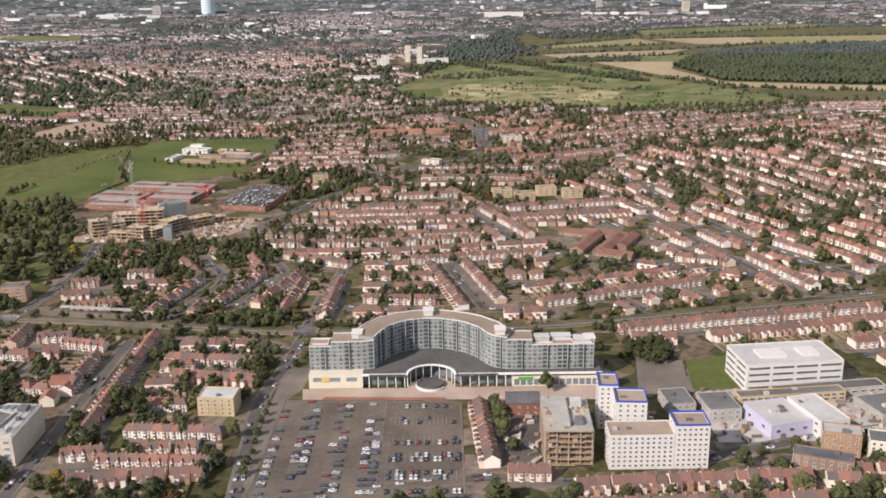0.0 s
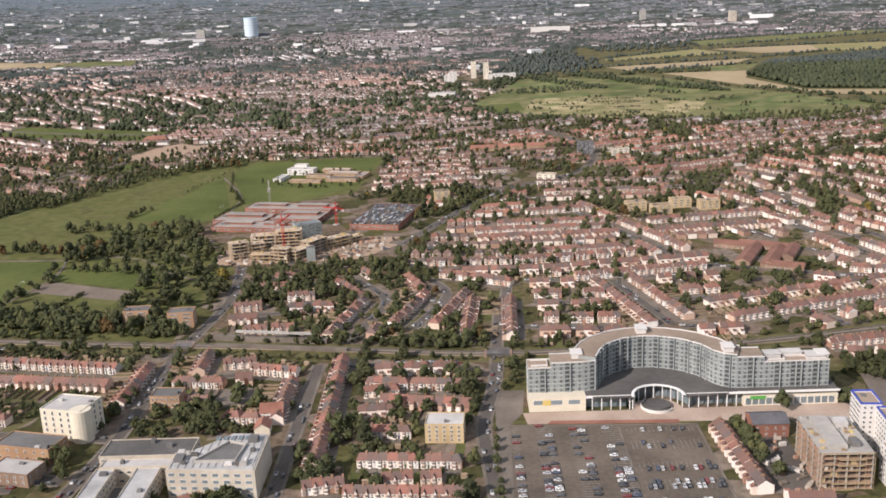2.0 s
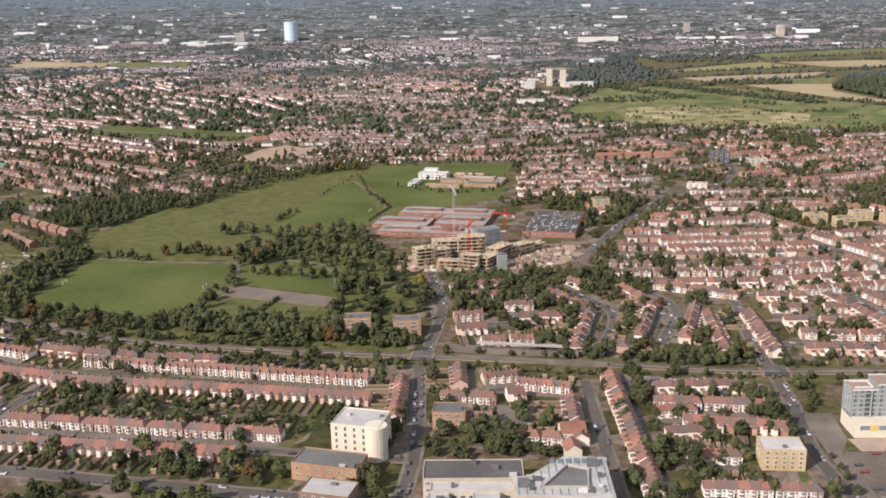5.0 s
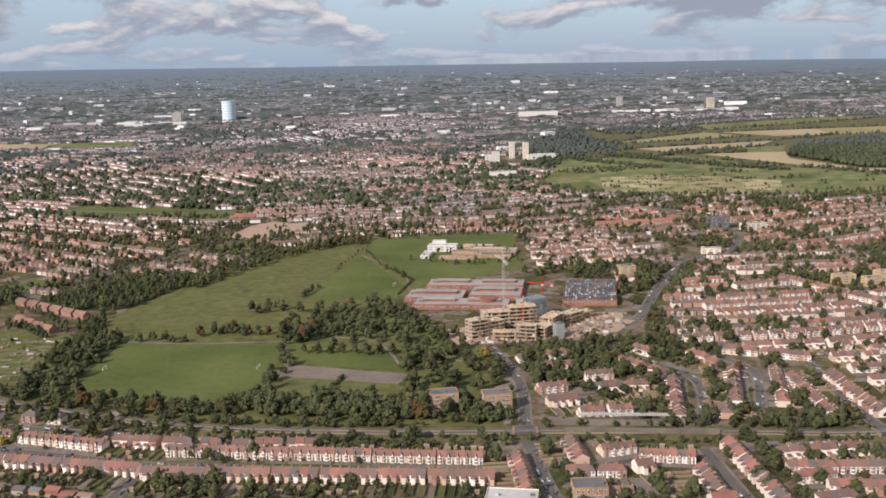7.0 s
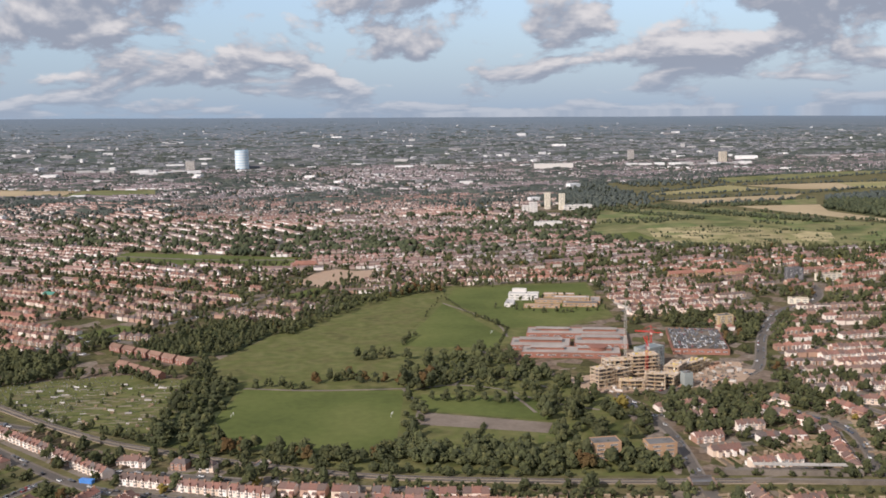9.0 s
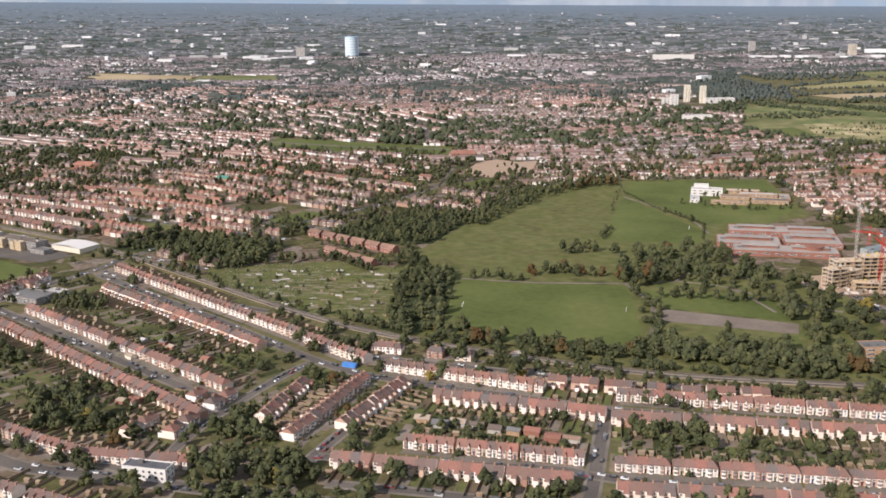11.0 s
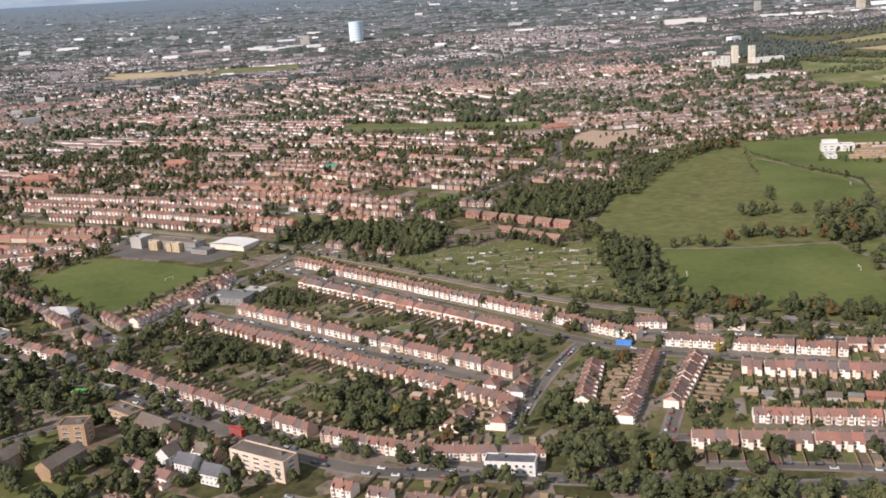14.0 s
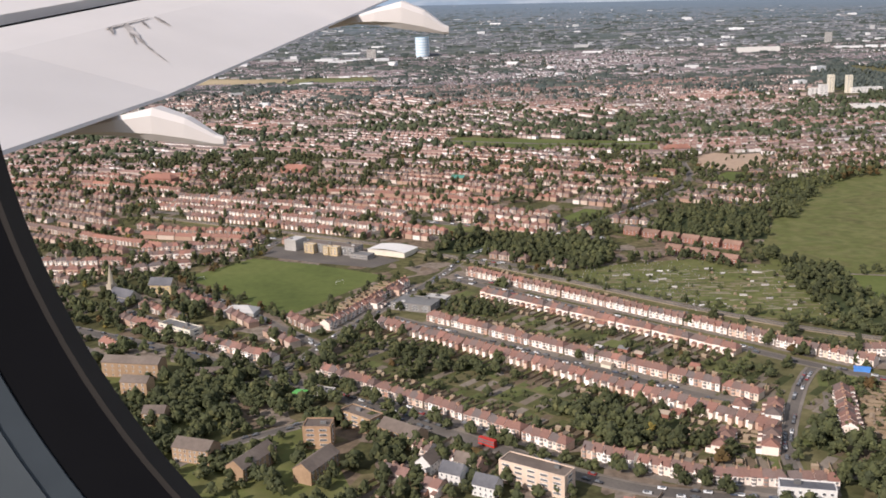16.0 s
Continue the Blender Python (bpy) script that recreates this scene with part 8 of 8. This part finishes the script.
wood([(250, 2080), (330, 2040), (340, 2070), (270, 2120)], 13, 0.4, 0.8, 52)

# garden and street trees wherever houses leave room
r3 = np.random.default_rng(5)
for y0, y1, gap in ((420, 900, 8.5), (900, 1400, 10.0), (1400, 2100, 8.5), (2100, 3200, 13.5), (3200, 4760, 21.0)):
    n = int((y1 - y0) * 5200 / gap ** 2)
    px, py = r3.uniform(-2600, 2600, n), r3.uniform(y0, y1, n)
    dens = np.array([max(noise.noise((x * 0.006, y * 0.006, 3.3)), noise.noise((x * 0.0035, y * 0.005, 7.0)) + 0.1 if y > 1300 else -1) for x, y in zip(px, py)])
    ok = (taken[cells(np.stack([px, py], -1))] == 0) & (r3.random(n) < np.clip((0.26 if y0 < 900 else 0.52) + 1.6 * dens, 0.08, 1.0))
    for x, y in zip(px[ok], py[ok]):
        if in_view(x, y):
            if any(inside(g_, np.float64(x), np.float64(y)) for g_ in GARDENS):
                trees.append((x, y, r3.uniform(0.15, 0.6) if r3.random() < 0.8 else r3.uniform(0.6, 1.0), int(r3.choice([0, 1, 2, 3])) if r3.random() < 0.97 else 5))
                continue
            trees.append((x, y, (1.0 if y < 1250 else 1.05) * (r3.uniform(0.35, 0.85) if r3.random() < 0.62 else r3.uniform(0.8, 1.25)), int(r3.choice([0, 1, 2, 3] if r3.random() < 0.97 else [4, 5, 5]))))
trees.append((-880, 668, 0.9, 4))
trees.append((-789, 611, 0.95, 4))
trees.append((-679, 726, 0.6, 4))
trees.append((-620, 730, 0.7, 4))

# the old trees of the park stand wider and taller
keep_t = np.random.default_rng(61).random(len(trees))
trees = [((x, y, k * 1.28, q) if k > 0.5 and -705 < x < -335 and 725 < y < 1110 else (x, y, k, q)) for (x, y, k, q), u in zip(trees, keep_t) if not (k > 0.5 and -705 < x < -335 and 725 < y < 1110 and u < 0.25)]
for k in range(9):
    trees.append((-492 + 10.7 * k, 904 - 1.9 * k, 0.98 - 0.04 * (k % 3), k % 4))
for k in range(16):
    trees.append((-478 + 5.4 * k + 6 * math.sin(3.1 * k), 948 + 24 * math.sin(2.3 * k), 0.8 + 0.09 * (k % 4), k % 4))
near_t = [t for t in trees if t[1] < 860 and in_view(t[0], t[1])]
near_t.sort(key=lambda t: t[1] + abs(t[0] + 450) * 0.25 - 120 * t[2])
chosen = set(map(id, near_t[:300]))
for x, y, s, k in near_t[:300]:
    copy_thing(tree_roots[k], pose(x, y, 0, 0, 0, 57.3 * (x + y)) @ Matrix.Scale(s, 4))
for o in tree_roots:
    for c in list(o.children):
        bpy.data.objects.remove(c)
    bpy.data.objects.remove(o)
TALL = (1.0, 1.2, 0.85, 1.05, 0.9, 0.95)
SKIN = ("leaf_far", "leaf_far", "leaf_far", "leaf_far", "leaf_gold", "leaf_rust")
MIDS = [(crown(30, 40 + k, TALL[k], 4), SKIN[k]) for k in range(6)]
SOME = [(crown(14, 90 + k, TALL[k], 3), SKIN[k]) for k in range(6)]
FARS = [(crown(5, 50 + k, TALL[k], 2), SKIN[k]) for k in range(6)]
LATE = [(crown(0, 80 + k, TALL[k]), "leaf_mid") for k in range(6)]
LAST = [(crown(0, 70 + k, TALL[k]), "leaf_hazy") for k in range(6)]
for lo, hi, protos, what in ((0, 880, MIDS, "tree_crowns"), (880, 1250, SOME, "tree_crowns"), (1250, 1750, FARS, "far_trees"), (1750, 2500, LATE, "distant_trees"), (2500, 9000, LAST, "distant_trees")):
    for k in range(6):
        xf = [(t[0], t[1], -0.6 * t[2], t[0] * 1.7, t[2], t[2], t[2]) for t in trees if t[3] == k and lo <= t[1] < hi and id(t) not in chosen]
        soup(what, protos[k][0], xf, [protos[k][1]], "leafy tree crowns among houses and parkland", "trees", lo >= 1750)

# ---- the aircraft itself, where it stands when the shot ends ----
SEAT = pose(-980.97, 179.61, 227.33, 76.061, 1.909, 0.245)  # x to the right of the seat, y up, -z out of the window
AHEAD = Vector((-0.982, -0.027, -0.185))
material("wing_paint", [(0.60, 0.555, 0.52), (0.66, 0.61, 0.575)], 0.45, 0.8, 0.25, 0.06, spec=0.4)
material("oil_streak", [(0.12, 0.105, 0.095), (0.42, 0.385, 0.36)], 0.7, 5, 2.5, 0.3)
material("seal_rubber", [(0.006, 0.006, 0.007)], 0.9, 30, 4, 0.2, spec=0.05)
material("cabin_plastic", [(0.046, 0.056, 0.063), (0.054, 0.064, 0.071)], 0.6, 60, 6, 0.15, spec=0.2)
material("rim_edge", [(0.030, 0.026, 0.023)], 0.8, 60, 6, 0.15, spec=0.1)

wing = thing("aircraft_wing", None, None, SEAT, "pale grey airliner wing with dark oil streaks and flap fairings", "aircraft wing")
EDGE = [Vector(p) for p in ((-5.1, 0.35, -8.0), (-4.5, 0.94, -10.0), (-3.89, 2.16, -14.0), (-2.22, 4.84, -21.0), (-1.3, 6.08, -24.0), (1.95, 8.62, -28.0))]


def wing_point(k, fore, up):
    chord = 1.0 - 0.085 * k
    return EDGE[k] + AHEAD * (fore * chord) + Vector((-0.03, 0.97, 0.24)) * (up * chord)


def wing_panel(profile):
    """A skin lofted along the span through the same profile of (fore, up) points."""
    g, n, m = Geo(), len(profile), len(EDGE)
    v = [wing_point(k, *p) for k in range(m) for p in profile]
    f = [(k * n + i, k * n + (i + 1) % n, (k + 1) * n + (i + 1) % n, (k + 1) * n + i) for k in range(m - 1) for i in range(n)]
    return g.add(v, f + [tuple(range(n)), tuple(range((m - 1) * n + n - 1, (m - 1) * n - 1, -1))])


part("flap", wing_panel([(0, 0), (0.02, 0.05), (1.2, 0.42), (2.4, 0.78), (3.0, 0.95), (4.4, 1.22), (4.5, 1.1), (4.3, 0.6), (1.5, 0.1)]), "wing_paint", wing, "pale grey flap skin")
part("flap_gap", wing_panel([(4.42, 0.7), (4.42, 1.14), (4.95, 1.22), (4.95, 0.7)]), "seal_rubber", wing, "dark gap behind the spoilers")
part("main_skin", wing_panel([(4.9, 0.7), (4.9, 1.42), (6.5, 1.65), (9.5, 1.75), (9.5, 0.7)]), "wing_paint", wing)


def on_skin(t, fore):
    """A point just above the flap, t along the span and fore metres before its rear edge."""
    i = min(int(t), 4)
    up = 0.07 + 0.305 * fore
    return wing_point(i, fore, up).lerp(wing_point(i + 1, fore, up), t - i)


for t0, f0, t1, f1, w in ((2.32, 2.9, 2.52, 2.93, 0.035), (2.53, 2.9, 2.48, 2.25, 0.04), (2.46, 2.85, 2.41, 2.4, 0.03), (2.40, 2.9, 2.27, 1.75, 0.06), (2.27, 1.75, 2.19, 0.9, 0.022), (2.34, 2.9, 2.29, 2.55, 0.035), (2.37, 2.7, 2.26, 1.9, 0.02)):
    g = Geo()
    pts = [on_skin(t0 + (t1 - t0) * k / 6, f0 + (f1 - f0) * k / 6) for k in range(7)]
    wide = [w * q for q in (0.4, 1.2, 0.7, 1.0, 0.5, 0.6, 0.1)]
    d = (pts[-1] - pts[0]).normalized().cross(Vector((0, 0.97, 0.24))).normalized()
    for k in range(6):
        g.add([pts[k] - d * wide[k], pts[k] + d * wide[k], pts[k + 1] + d * wide[k + 1], pts[k + 1] - d * wide[k + 1]], [(0, 1, 2, 3)])
    part("oil_streak", g, "oil_streak", wing, "dark oil streak")


def fairing(tail, length, size):
    """A boxy canoe-shaped flap track fairing that hangs below the flap and tapers to its tail."""
    g = Geo()
    up = Vector((-0.03, 0.97, 0.24))
    side = AHEAD.cross(up).normalized()
    rings = []
    for s, c, h, w in ((0.0, 0.12, 0.055, 0.05), (0.02, 0.14, 0.075, 0.07), (0.09, 0.29, 0.17, 0.14), (0.17, 0.40, 0.22, 0.19), (0.27, 0.40, 0.13, 0.2), (0.36, 0.37, 0.06, 0.16), (0.46, 0.30, 0.03, 0.06)):
        mid = tail + AHEAD * (s * length) + up * (c * size)
        rings.append([mid + up * (h * size * y) + side * (w * size * x) for x, y in ((1, -0.55), (1, 0.5), (0.7, 0.92), (-0.7, 0.92), (-1, 0.5), (-1, -0.55), (-0.6, -1), (0.6, -1))])
    v = [p for r in rings for p in r]
    f = [(k * 8 + i, k * 8 + (i + 1) % 8, (k + 1) * 8 + (i + 1) % 8, (k + 1) * 8 + i) for k in range(6) for i in range(8)]
    part("flap_fairing", g.add(v, f + [tuple(range(8)), tuple(range(55, 47, -1))]), "wing_paint", wing, "grey canoe-shaped flap fairing")


fairing(Vector((-2.76, 1.25, -12.5)), 5.2, 1.0)
fairing(Vector((0.14, 4.72, -22.0)), 6.0, 1.45)

# the rim of the cabin window, a hand's width from the eye
rim = thing("cabin_window_surround", None, None, SEAT, "dark cabin wall round the aircraft window", "aircraft window")


def rim_ring(r0, r1, z0, z1):
    g = Geo()
    k = 0.45 / 1740.5
    a = np.linspace(radians(148), radians(238), 40)
    for ra, za, rb, zb in ((r0, z0, r1, z1),):
        p = [((1447 - 784 + ra * math.cos(t)) * k, (441 + 157 + ra * math.sin(t)) * k, -za) for t in a]
        q = [((1447 - 784 + rb * math.cos(t)) * k, (441 + 157 + rb * math.sin(t)) * k, -zb) for t in a]
        back = [(x, y, z - 0.02) for x, y, z in p] + [(x, y, z - 0.02) for x, y, z in q]
        n = len(a)
        g.add(p + q + back, [(i, i + 1, n + i + 1, n + i) for i in range(n - 1)] + [(2 * n + i, 2 * n + i + 1, 3 * n + i + 1, 3 * n + i) for i in range(n - 1)] + [(i, i + 1, 2 * n + i + 1, 2 * n + i) for i in range(n - 1)])
    return g


part("rim_edge", rim_ring(1541, 1553, 0.4505, 0.45), "rim_edge", rim, "thin brownish rim edge")
part("window_seal", rim_ring(1551, 1665, 0.45, 0.445), "seal_rubber", rim, "black rubber window seal")
part("window_bezel", rim_ring(1660, 1700, 0.444, 0.438), "cabin_plastic", rim)
part("wall_panel", rim_ring(1698, 2300, 0.437, 0.43), "cabin_plastic", rim, "dark grey moulded cabin panel")

# the whole town at the scale of the flight
for o in list(scene.objects):
    if o.parent is None and o.type in ("MESH", "EMPTY"):
        o.matrix_basis = Matrix.Scale(SCALE, 4) @ o.matrix_basis
